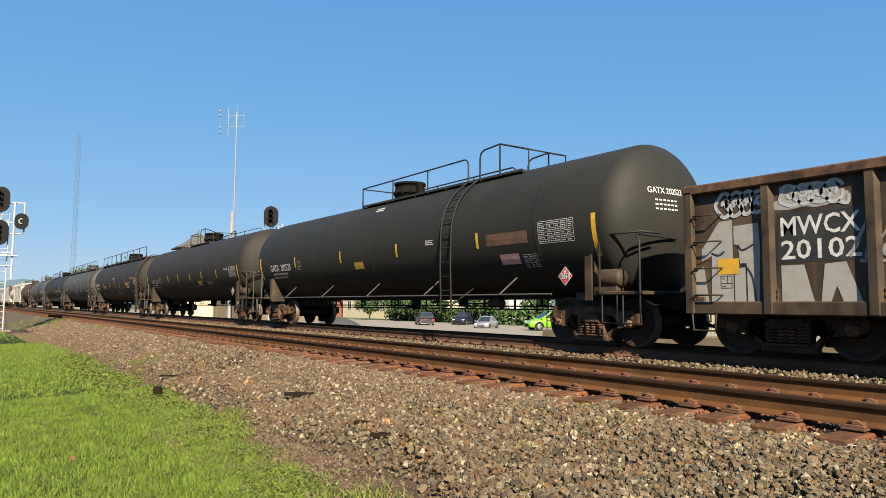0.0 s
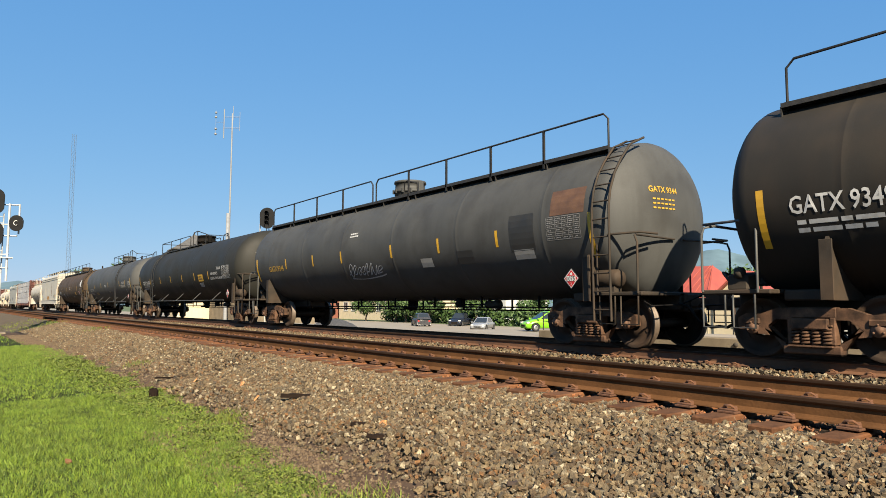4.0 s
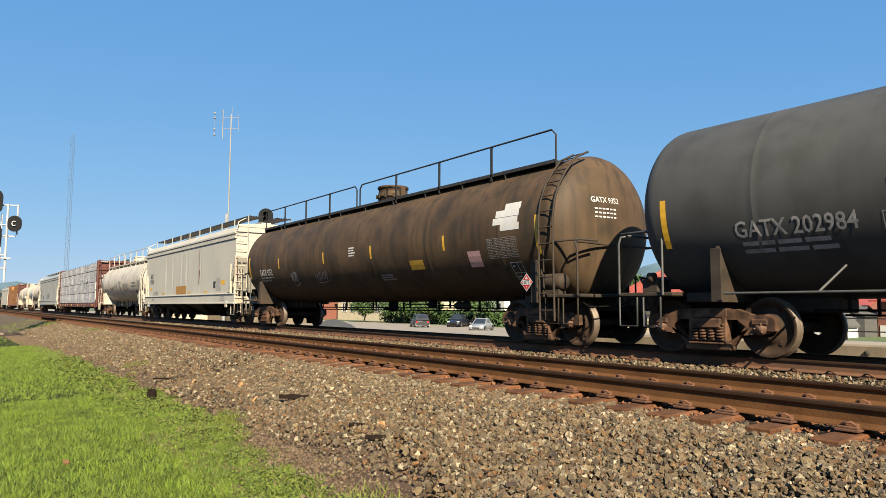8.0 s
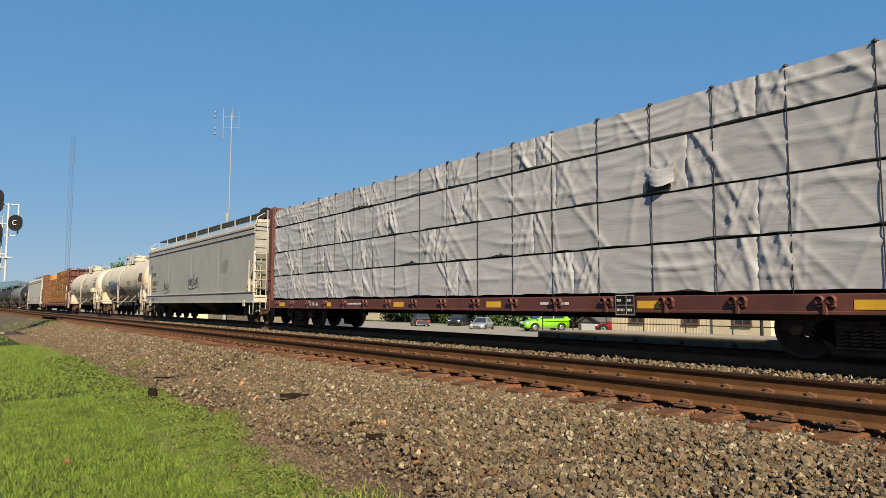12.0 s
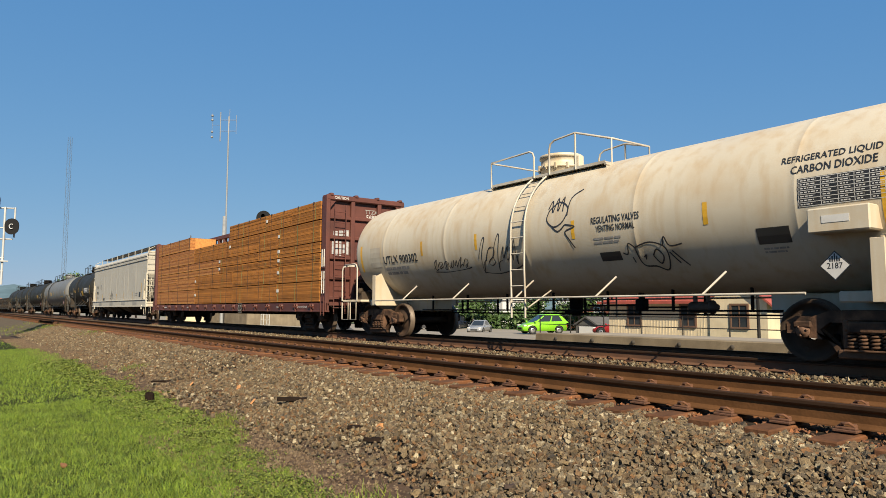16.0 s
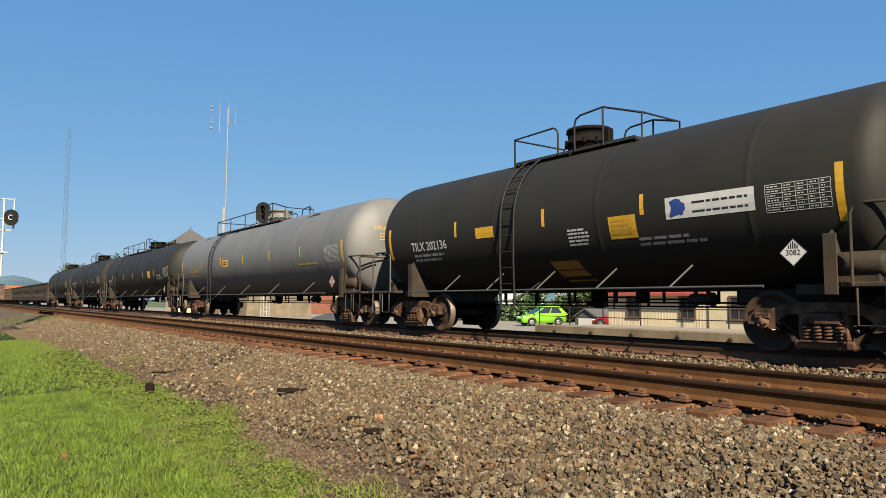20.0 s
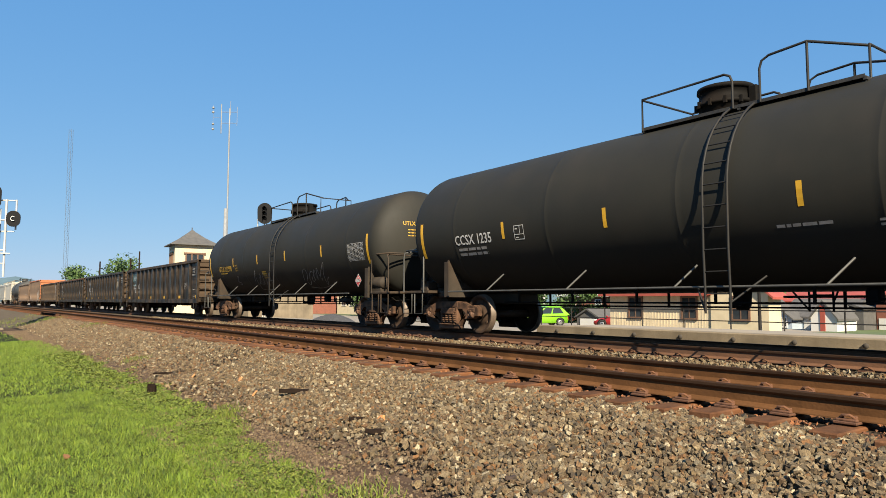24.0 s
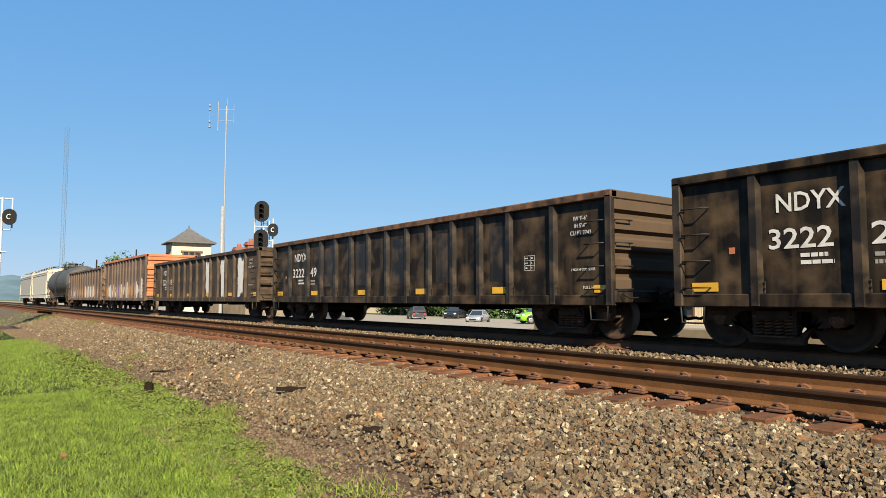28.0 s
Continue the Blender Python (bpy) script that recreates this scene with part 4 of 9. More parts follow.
g = G()
g.add([p for q in rings for p in q], [(i * 8 + k, i * 8 + (k + 1) % 8, (i + 1) * 8 + (k + 1) % 8, (i + 1) * 8 + k) for i in range(len(rings) - 1) for k in range(8)])
g.add(rings[0], [tuple(range(8))])
g.tube([(0, 0, 7.55), (0, 0, 7.95)], .05, 6)
part("roof", g, M_SHINGLE, tw, "flared grey shingle roof", TC)
for a in (0, 90):
    wmat = TC @ Matrix.Rotation(radians(a), 4, "Z")
    wo = part("window", G().box(-.75, .75, -1.84, -1.81, 4.0, 5.2), M_GLASS, tw, "", wmat)
    g = G()
    for x in (-.8, -.27, .27, .8):
        g.box(x - .06, x + .06, -1.9, -1.81, 3.95, 5.25)
    g.box(-1.0, 1.0, -1.93, -1.81, 5.2, 5.36).box(-.9, .9, -1.91, -1.81, 3.86, 3.98)
    part("window_frame", g, M_TRIM, wo)

# ---- wayside signals ----
M_SIGHEAD = mat("black_signal_paint", (0.012, 0.012, 0.013), .7, vary=.2, scale=4, bump=.05, spec=.15)
M_GALV = mat("white_galvanised_steel", (0.62, 0.62, 0.6), .5, .2, vary=.15, scale=4, bump=.1)
M_LETTER = mat("white_letter", (0.85, 0.85, 0.82), .5, vary=.05, bump=0)
M_MAST = mat("dull_grey_mast", (0.3, 0.31, 0.32), .6, .1, vary=.15, scale=4, bump=.05)
# blue-grey steel colour carries the haze over the far mast
M_FAINT = mat("far_steel_painted_haze", (0.17, 0.21, 0.27), .9, vary=.1, scale=1, bump=0, spec=.0)
M_LENS = mat("dark_lens", (0.006, 0.006, 0.006), .15, vary=.1, bump=0)


def oval(w, h, n=24):
    pts = []
    r = w / 2
    for i in range(n):
        a = 2 * math.pi * i / n
        pts.append((r * math.cos(a), (h / 2 - r) * (1 if math.sin(a) >= 0 else -1) + r * math.sin(a)))
    return pts


def signal_head(parent, m, w, h, lamps):
    """An oval backing board with hooded lamps, facing local -y."""
    g = G().prism(oval(w, h), -.02, .02)
    hd = part("signal_head", g, M_SIGHEAD, parent, "black oval signal board", m)
    for k in range(lamps):
        z = (lamps - 1) * .14 - k * .28
        n = 14
        hood = []
        for i in range(n + 1):
            a = math.pi * (-.18 + 1.36 * i / n)
            hood += [(rr * math.cos(a), y, z + rr * math.sin(a)) for rr, y in ((.125, -.02), (.125, -.3), (.115, -.3), (.115, -.02))]
        g = G().add(hood, [(4 * i + q, 4 * i + (q + 1) % 4, 4 * i + 4 + (q + 1) % 4, 4 * i + 4 + q) for i in range(n) for q in range(4)])
        part("lamp_hood", g, M_SIGHEAD, hd)
        part("lens", G().lathe([(-.03, .1), (-.05, .07), (-.055, 0)], "y", 14, (0, 0, z)), M_LENS, hd)
    g = G().box(-.2, .2, .02, .25, -h * .3, h * .3, .03)
    part("lamp_case", g, M_SIGHEAD, hd)
    return hd


def letter_head(parent, m, w, h):
    """A small oval board that shows a white letter C."""
    hd = signal_head(parent, m, w, h, 0)
    arc = [(.1 * math.cos(radians(a)), -.07, .12 * math.sin(radians(a))) for a in range(50, 311, 20)]
    part("letter", G().tube(arc, .02, 5), M_LETTER, hd, "white letter C")
    return hd


def lattice_post(parent, x, y, z0, z1, w=.36):
    g = G()
    for a, b in ((-w, -w), (w, -w), (w, w), (-w, w)):
        g.tube([(x + a / 2, y + b / 2, z0), (x + a / 2, y + b / 2, z1)], .028, 6)
    part("mast", g, M_GALV, parent, "white steel mast")
    z = z0 + .2
    while z < z1:
        part("ladder_rung", G().tube([(x - w / 2, y - w / 2, z), (x + w / 2, y - w / 2, z), (x + w / 2, y + w / 2, z)], .014, 4), M_GALV, parent)
        z += .3


s1 = thing("wayside_signal", "tall white wayside signal mast with black oval heads", "railway signal", "wayside signals")
lattice_post(s1, -42.75, 1.95, -.8, 5.6)
FACE = Matrix.Rotation(radians(68), 4, "Z")
for x, y, z, w, h, n in ((-42.5, 1.72, 6.2, .85, 1.35, 3), (-42.5, 1.72, 4.45, .85, 1.35, 3)):
    signal_head(s1, Matrix.Translation((x, y, z)) @ FACE, w, h, n)
letter_head(s1, Matrix.Translation((-42.0, 2.66, 5.05)) @ FACE, .68, .85)

g = G()
g.tube([(-42.35, 2.35, 2.0), (-42.35, 2.35, 6.1)], .06, 6)
g.tube([(-42.3, 2.8, 4.5), (-42.3, 2.8, 6.1)], .05, 6)
for z in (6.05, 5.0, 4.4, 3.4, 2.7):
    g.tube([(-42.75, 1.7, z), (-42.3, 2.75 if z > 4 else 2.4, z)], .04, 5)
g.box(-42.6, -42.2, 1.4, 2.6, 3.2, 3.26)
part("bracket", g, M_GALV, s1, "white bracket arms and platform")
part("foundation", G().box(-43.2, -42.3, 1.5, 2.5, -1.0, -.68, .04), M_CONC, s1)

s2 = thing("wayside_signal", "white wayside signal mast with three black oval heads", "railway signal", "wayside signals")
lattice_post(s2, -38.75, 15.35, -.4, 5.4)
FACE2 = Matrix.Rotation(radians(60), 4, "Z")
for x, y, z, w, h, n in ((-38.35, 14.95, 5.9, .85, 1.25, 3), (-38.45, 14.97, 4.22, .85, 1.25, 3)):
    signal_head(s2, Matrix.Translation((x, y, z)) @ FACE2, w, h, n)
letter_head(s2, Matrix.Translation((-38.0, 15.52, 4.8)) @ FACE2, .6, .78)
g = G()
g.tube([(-38.9, 14.75, 3.2), (-38.9, 14.75, 5.6)], .04, 5)
g.tube([(-38.2, 15.6, 3.2), (-38.2, 15.6, 5.5)], .05, 5)
for z in (5.0, 4.2, 3.6):
    g.tube([(-38.9, 14.75, z), (-38.2, 15.6, z)], .035, 5)
part("bracket", g, M_GALV, s2, "white bracket arms")

# ---- masts and poles ----
rm = thing("radio_mast", "tall slim grey radio mast with small antennas", "mast")
g = G().lathe([(-1, .2), (8, .18), (9, .12), (24, .09), (26.4, .08), (26.4, 0)], "z", 12, (-88.9, 29.5, 0))
part("pole", g, M_MAST, rm)
g = G()
rt = Vector((.59, .81, 0))
o = Vector((-88.9, 29.5, 0))
for z, a, b in ((25.9, -1.1, 1.0), (24.4, -1.1, 1.0)):
    g.tube([o + rt * a + Vector((0, 0, z)), o + rt * b + Vector((0, 0, z))], .04, 5)
for a, z0, z1 in ((-1.1, 23.0, 27.0), (1.0, 24.0, 26.6), (.1, 25.5, 27.4)):
    g.tube([o + rt * a + Vector((0, 0, z0)), o + rt * a + Vector((0, 0, z1))], .07 if a < 0 else .03, 5)
part("antenna_array", g, M_MAST, rm)
g = G()
for z in (26.5, 25.9, 24.3, 23.6):
    g.lathe([(z - .15, 0), (z - .1, .16), (z + .1, .16), (z + .15, 0)], "z", 8, tuple(o + rt * -2.2))
g.tube([o + rt * -2.2 + Vector((0, 0, 23.4)), o + rt * -2.2 + Vector((0, 0, 26.8))], .02, 4)
g.tube([o + rt * -2.2 + Vector((0, 0, 25.2)), o + rt * -1.1 + Vector((0, 0, 25.2))], .02, 4)
part("dipole", g, M_MAST, rm)
pp = thing("steel_pole", "short thick white steel pole", "pole")
part("pole", G().lathe([(-1, .16), (8.9, .15), (8.9, 0)], "z", 12, (-59.65, 19.65, 0)), M_MAST, pp)
lm = thing("lattice_mast", "very tall guyed lattice mast in the distance", "mast")
g = G()
o = Vector((-317, 39, 0))
for k in range(3):
    a = 2.09 * k
    c = Vector((.9 * math.cos(a), .9 * math.sin(a), 0))
    g.tube([o + c, o + c + Vector((0, 0, 72))], .06, 4)
part("leg", g, M_FAINT, lm)
g = G()
for i in range(40):
    for k in range(3):
        a, b = 2.09 * k, 2.09 * (k + 1)
        z = i * 1.8
        g.tube([o + Vector((.9 * math.cos(a), .9 * math.sin(a), z)), o + Vector((.9 * math.cos(b), .9 * math.sin(b), z + 1.8))], .025, 3)
part("lacing", g, M_FAINT, lm, kind="stuff")
for i, (x, y, zt) in enumerate(((-154.7, 25.3, 8.7), (-149.8, 31.8, 10.8), (-151, 30.4, 9.4))):
    up = thing("utility_pole", "weathered wooden utility pole", "utility pole", "utility poles")
    part("pole", G().lathe([(-2, .2), (zt, .14), (zt, 0)], "z", 8, (x, y, 0)), M_BARK, up)
    part("cap", G().lathe([(zt, .16), (zt + .08, .1), (zt + .1, 0)], "z", 8, (x, y, 0)), M_BARK, up)

# ---- gravel mound and trackside slab ----
g = G()
vs = []
n = 26
for i in range(9):
    rr = i / 8
    for k in range(n):
        a = 2 * math.pi * k / n
        w = 1 + .12 * math.sin(3 * a + 1) + .08 * math.sin(7 * a)
        vs.append((-35.2 + 1.1 * rr * w * math.cos(a) * 1.9, 17.9 + 1.5 * rr * w * math.sin(a), -.6 + .62 * (1 - rr ** 1.6) + .05 * noise.noise(Vector((rr * 6, a * 3, 2)))))
g.add(vs, [(i * n + k, i * n + (k + 1) % n, (i + 1) * n + (k + 1) % n, (i + 1) * n + k) for i in range(8) for k in range(n)], True)
tagged(part("gravel_mound", g, mat("dark_gravel_heap", (0.07, 0.07, 0.075), .95, vary=.4, scale=12, fine=50, bump=1.0), None), "low heap of dark gravel", "mound")
g = G().box(-77, -68.6, 22.2, 25, -1.2, .55, .05)
sl = part("trackside_hut", g, M_WHITE, None)
tagged(sl, "low white trackside hut", "hut")
part("roof", G().box(-77.2, -68.4, 22.0, 25.2, .55, .7, .03), M_CONC, sl)
yp = thing("marker_post", "yellow marker post beside the tracks", "post")
part("post", G().box(-66.2, -65.8, 21.8, 22.0, -.9, .6, .03), M["yellow"], yp)

# ---- parked cars ----
M_TYRE = mat("tyre_rubber", (0.02, 0.02, 0.02), .85, vary=.2, bump=.1)
M_RIM = mat("alloy_rim", (0.5, 0.5, 0.5), .35, .7, vary=.1, bump=0)


def auto(name, label, x, y, z, heading, paint, L, W, H, hood, boot, bed=False, low=.0):
    """A parked car: heading in degrees, nose along local +x. hood, boot: share of the length before and behind the cabin."""
    t = thing(name, label, "car", m=pose(x, y, z, 0, 0, heading))
    hw = W / 2
    zb, zw = .22, H * .58
    a, b = L / 2, -L / 2
    xh, xb = a - hood * L, b + boot * L

    def loft(secs):
        g = G()
        k = len(secs[0])
        g.add([p for s in secs for p in s], [(i * k + j, i * k + (j + 1) % k, (i + 1) * k + (j + 1) % k, (i + 1) * k + j) for i in range(len(secs) - 1) for j in range(k)], True)
        g.add(secs[0], [tuple(range(k))[::-1]]).add(secs[-1], [tuple(range(k))])
        return g

    def sec(xx, w, z0, z1):
        return [(xx, -w, z0 + .05), (xx, -w * 1.0, z1 - .12), (xx, -w * .9, z1), (xx, w * .9, z1), (xx, w, z1 - .12), (xx, w, z0 + .05), (xx, w * .85, z0), (xx, -w * .85, z0)]
    hz = zw * .96
    body = loft([sec(b, hw * .82, zb + .12, zw * .82), sec(b + .12, hw * .95, zb, zw * (.98 if not bed else .95)), sec(xb, hw, zb, zw), sec(0, hw, zb, zw), sec(xh, hw, zb, zw), sec(a - .5, hw * .97, zb, hz * .9), sec(a - .12, hw * .9, zb, hz * .78), sec(a, hw * .75, zb + .1, hz * .62)])
    part("body", body, paint, t)

    r0, r1 = xb + (.22 if bed else .5 if boot > .05 else .42), xh - (.8 if bed else 1.0)
    top, z2 = hw * .72, H
    e = -.02 if bed else .22
    lo = [Vector(p) for p in ((xb - e, -hw * .94, zw - .04), (xh + .12, -hw * .94, zw - .1), (xh + .12, hw * .94, zw - .1), (xb - e, hw * .94, zw - .04))]
    hi = [Vector(p) for p in ((r0, -top, z2 - .05), (r1, -top, z2 - .05), (r1, top, z2 - .05), (r0, top, z2 - .05))]
    rf = [Vector(p) for p in ((r0 + .18, -top * .8, z2), (r1 - .2, -top * .8, z2 + .01), (r1 - .2, top * .8, z2 + .01), (r0 + .18, top * .8, z2))]
    g = G().add(lo + hi + rf, [(0, 1, 5, 4), (1, 2, 6, 5), (2, 3, 7, 6), (3, 0, 4, 7), (4, 5, 9, 8), (5, 6, 10, 9), (6, 7, 11, 10), (7, 4, 8, 11), (8, 9, 10, 11)])
    part("cabin", g, paint, t)

    def pane(q, u0, u1, v0, v1, nm):
        a, b2, c, d = q
        at = lambda u, v: (a * (1 - u) + b2 * u) * (1 - v) + (d * (1 - u) + c * u) * v
        n = (b2 - a).cross(d - a).normalized()
        mid = (a + b2 + c + d) / 4 - Vector((0, 0, (zw + z2) / 2))
        if n.dot(Vector((mid.x - (xb + xh) / 2, mid.y, 0))) < 0:
            n = -n
        vs = [at(u, v) + n * k for k in (-.01, .01) for u, v in ((u0, v0), (u1, v0), (u1, v1), (u0, v1))]
        part(nm, G().add(vs, [(0, 1, 2, 3), (7, 6, 5, 4), (0, 4, 5, 1), (1, 5, 6, 2), (2, 6, 7, 3), (3, 7, 4, 0)]), M_GLASS, t)
    for q in ((lo[0], lo[1], hi[1], hi[0]), (lo[3], lo[2], hi[2], hi[3])):
        pane(q, .14, .5, .22, .93, "side_window")
        pane(q, .54, .93, .22, .93, "side_window")
    pane((lo[1], lo[2], hi[2], hi[1]), .06, .94, .18, .95, "windscreen")
    pane((lo[0], lo[3], hi[3], hi[0]), .1, .9, .35, .92, "rear_window")
    for s in (-1, 1):
        part("mirror", G().box(xh - .1, xh + .02, *sorted((s * hw * .95, s * (hw + .16))), zw + .0, zw + .13, .03), paint, t)
        for sx in (a - .75, b + .75):
            g = G()
            rr = (.31 if H < 1.6 else .37) + .07
            pts = [(sx + rr * math.cos(math.pi * k / 12), .3 + rr * math.sin(math.pi * k / 12)) for k in range(13)]
            part("wheel_arch", g.prism(pts, *sorted((s * (hw - .08), s * (hw + .006)))), M["under"], t)
    if bed:
        part("truck_bed", G().box(b + .1, xb - .05, -hw * .8, hw * .8, zw - .02, zw + .0), M["under"], t)
    rad = .31 if H < 1.6 else .37
    for sx in (a - .75, b + .75):
        for s in (-1, 1):
            w = part("wheel", G().lathe([(s * (hw - .2), .0), (s * (hw - .2), rad), (s * (hw + .015), rad), (s * (hw + .015), rad * .66), (s * (hw - .03), rad * .6)], "y", 20, (sx, 0, rad)), M_TYRE, t)
            part("rim", G().lathe([(s * (hw - .02), rad * .64), (s * (hw + .02), rad * .5), (s * (hw + .0), rad * .2), (s * (hw + .02), 0)], "y", 14, (sx, 0, rad)), M_RIM, w)
    for s in (-1, 1):
        part("headlight", G().box(a - .32, a - .06, *sorted((s * hw * .52, s * hw * .88)), hz * .66, hz * .84, .04), M["sticker"], t)
        part("tail_light", G().box(b - .01, b + .08, *sorted((s * hw * .62, s * hw * .86)), zw * .6, zw * .85, .02), M["red"], t)
    part("grille", G().box(a - .06, a + .015, -hw * .45, hw * .45, zb + .12, hz * .6, .02), M["under"], t)
    return t


P_GREEN = mat("lime_green_car_paint", (0.24, 0.62, 0.02), .25, vary=.05, bump=0)
P_DARK = mat("dark_blue_car_paint", (0.02, 0.025, 0.04), .25, vary=.1, bump=0)
P_GREY = mat("charcoal_car_paint", (0.05, 0.05, 0.055), .3, vary=.1, bump=0)
P_SILVER = mat("silver_car_paint", (0.45, 0.46, 0.47), .3, .4, vary=.05, bump=0)
P_RED = mat("red_car_paint", (0.35, 0.02, 0.02), .3, vary=.05, bump=0)
auto("hatchback", "lime green hatchback parked past the tracks", -39.2, 38.4, -1.2, 250, P_GREEN, 3.75, 1.66, 1.56, .24, .03)
auto("suv", "charcoal utility vehicle parked with its tail to the tracks", -75.4, 51, -1.95, 156, P_GREY, 4.7, 1.9, 1.75, .24, .02)
auto("pickup_truck", "dark blue pickup truck parked by the hedge", -75.1, 57.5, -2.0, 303, P_DARK, 5.4, 1.95, 1.8, .24, .36, True)
auto("sedan", "silver sedan parked past the tracks", -59.7, 48.8, -1.95, 305, P_SILVER, 4.6, 1.8, 1.45, .26, .2)
auto("sedan", "red sedan parked beside the garage", -33.2, 41.0, -1.25, 200, P_RED, 4.4, 1.75, 1.4, .26, .2)

# ---- trees ----
M_TRUNK = mat("tree_bark", (0.09, 0.065, 0.045), .9, vary=.3, scale=6, bump=.5)
M_FOLI = island_mat("tree_leaves", [(0.025, 0.06, 0.012), (0.05, 0.11, 0.02), (0.09, 0.16, 0.03), (0.04, 0.085, 0.018)], .7, 0, 5, .2)


def tree(x, y, z, H, R, seed, label="leafy green tree behind the parking lot", n=2600, low=.25, leaf=.22):
    t = thing("tree", label, "tree", "trees past the tracks")
    r = random.Random(seed)
    rs = np.random.RandomState(seed)
    g = G()
    pts = [(x + .1 * i * r.uniform(-1, 1), y + .1 * i * r.uniform(-1, 1), z - .2 + H * .7 * i / 5) for i in range(6)]
    for i in range(5):
        g.tube(pts[i:i + 2], .22 * (1 - i / 6.5) * H / 8, 7)
    for i in range(7):
        a = r.uniform(0, 6.28)
        p = pts[2 + i % 3]
        q = (p[0] + math.cos(a) * R * .6, p[1] + math.sin(a) * R * .6, p[2] + H * r.uniform(.1, .3))
        g.tube([p, ((p[0] + q[0]) / 2, (p[1] + q[1]) / 2, (p[2] + q[2]) / 2 + .2), q], .06 * H / 8, 5)
    part("trunk", g, M_TRUNK, t)
    cl = []
    for i in range(16):
        a, rr = r.uniform(0, 6.28), R * math.sqrt(r.uniform(0, 1)) * .8
        zz = z + H * r.uniform(low + .1, .9)
        k = 1 - abs((zz - z) / H - .55) * .9
        cl.append((x + rr * k * math.cos(a), y + rr * k * math.sin(a), zz, R * r.uniform(.28, .5)))
    c = np.array(cl)[rs.randint(0, len(cl), n)]
    d = rs.normal(size=(n, 3))
    d /= np.linalg.norm(d, axis=1)[:, None]
    p = c[:, :3] + d * (c[:, 3] * rs.uniform(.55, 1.1, n))[:, None] * np.array([1, 1, .8])
    u = rs.normal(size=(n, 3))
    u /= np.linalg.norm(u, axis=1)[:, None]
    v = np.cross(u, d)
    v /= np.linalg.norm(v, axis=1)[:, None] + 1e-6
    s = rs.uniform(.5, 1.2, n)[:, None] * leaf
    quads_mesh("crown", np.stack([p - u * s, p - v * s * .6, p + u * s, p + v * s * .6], 1), M_FOLI, "uneven leafy crown", "crown", parent=t)


for i, (x, y, H, R) in enumerate(((-99, 62, 5.5, 3.2), (-93, 60, 5.0, 3.0), (-86, 60, 4.2, 2.4), (-75, 60, 6.0, 3.4), (-70, 58, 5.2, 3.0), (-55, 60, 5.6, 3.2), (-50, 54, 5.0, 2.6), (-44, 58, 5.4, 2.8), (-40, 52, 4.2, 2.0), (-30.5, 43, 3.6, 1.6), (-106, 60, 4.6, 2.8), (-34, 60, 5.5, 3))):
    tree(x, y + (9 if y < 60 and x < -45 else 0), ground_z(x, y) - .05, H + (.7 if x < -45 else 0), R, 300 + i)
tree(-168, 31, -1, 11.5, 6.0, 340, "leafy tree beside the line far off", 2600, .3, .35)
tree(-182, 25, -1, 9.5, 5.0, 341, "leafy tree beside the line far off", 2600, .3, .35)
tree(-190, 34, -1, 8.0, 4.5, 342, "leafy tree beside the line far off", 2600, .3, .35)
rs = np.random.RandomState(77)
n = 9000
hx = -104 + 60 * rs.uniform(0, 1, n)
hy = 63 + rs.normal(0, .7, n)
hz = -2.05 + 2.3 * rs.uniform(0, 1, n) ** .8
u = rs.normal(size=(n, 3)) * .16
v = rs.normal(size=(n, 3)) * .12
c = np.stack([hx, hy, hz], 1)
quads_mesh("hedge", np.stack([c - u, c - v, c + u, c + v], 1), M_FOLI, "dense green hedge behind the parked cars", "hedge")

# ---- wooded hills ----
# distance haze is painted into the hills' blue-grey base colour
M_HILL = mat("wooded_hill_painted_haze", (0.13, 0.2, 0.24), 1.0, vary=.18, scale=.012, fine=.05, bump=.0, dirt=(0.16, 0.24, 0.29), dirt_amt=.4, dscale=.006, spec=.0)


def hills():
    vs, fs = [], []
    n = 150
    for i in range(n + 1):
        a = radians(-25 + 140 * i / n)            # bearing from -x towards +y
        d = 1900
        deg = -25 + 140 * i / n
        hgt = 62 + 95 * max(0, min(1, (deg - 35) / 20)) - 60 * max(0, min(1, (deg - 4) / 8)) * max(0, min(1, (38 - deg) / 10))
        hgt *= 1 + .16 * math.sin(deg * .35) + .07 * math.sin(deg * 1.3 + 2) + .02 * noise.noise(Vector((deg * 2.0, 0, 0)))
        hgt += 2.5 * noise.noise(Vector((deg * 6, 1, 0)))
        for k, f in enumerate((0, .35, .7, .9, 1.0)):
            dd = d + 500 * f
            vs.append((-dd * math.cos(a), dd * math.sin(a), -3 + hgt * f))
    for i in range(n):
        for k in range(4):
            fs.append((i * 5 + k, (i + 1) * 5 + k, (i + 1) * 5 + k + 1, i * 5 + k + 1))
    g = G().add(vs, fs, True)
    tagged(part("hills", g, M_HILL, None), "wooded hills on the horizon with haze painted in", "hills", kind="structure")


hills()

# ---- train ----
CARS = []        # (car, place along the train)
WHEELS = []
CACHE = {}


def shared(key, name, material, build):
    """A mesh that is built once and then used by every part alike."""
    k = (key, material.name)
    if k not in CACHE:
        g = G()
        build(g)
        CACHE[k] = g.mesh(name, material)
    return CACHE[k]


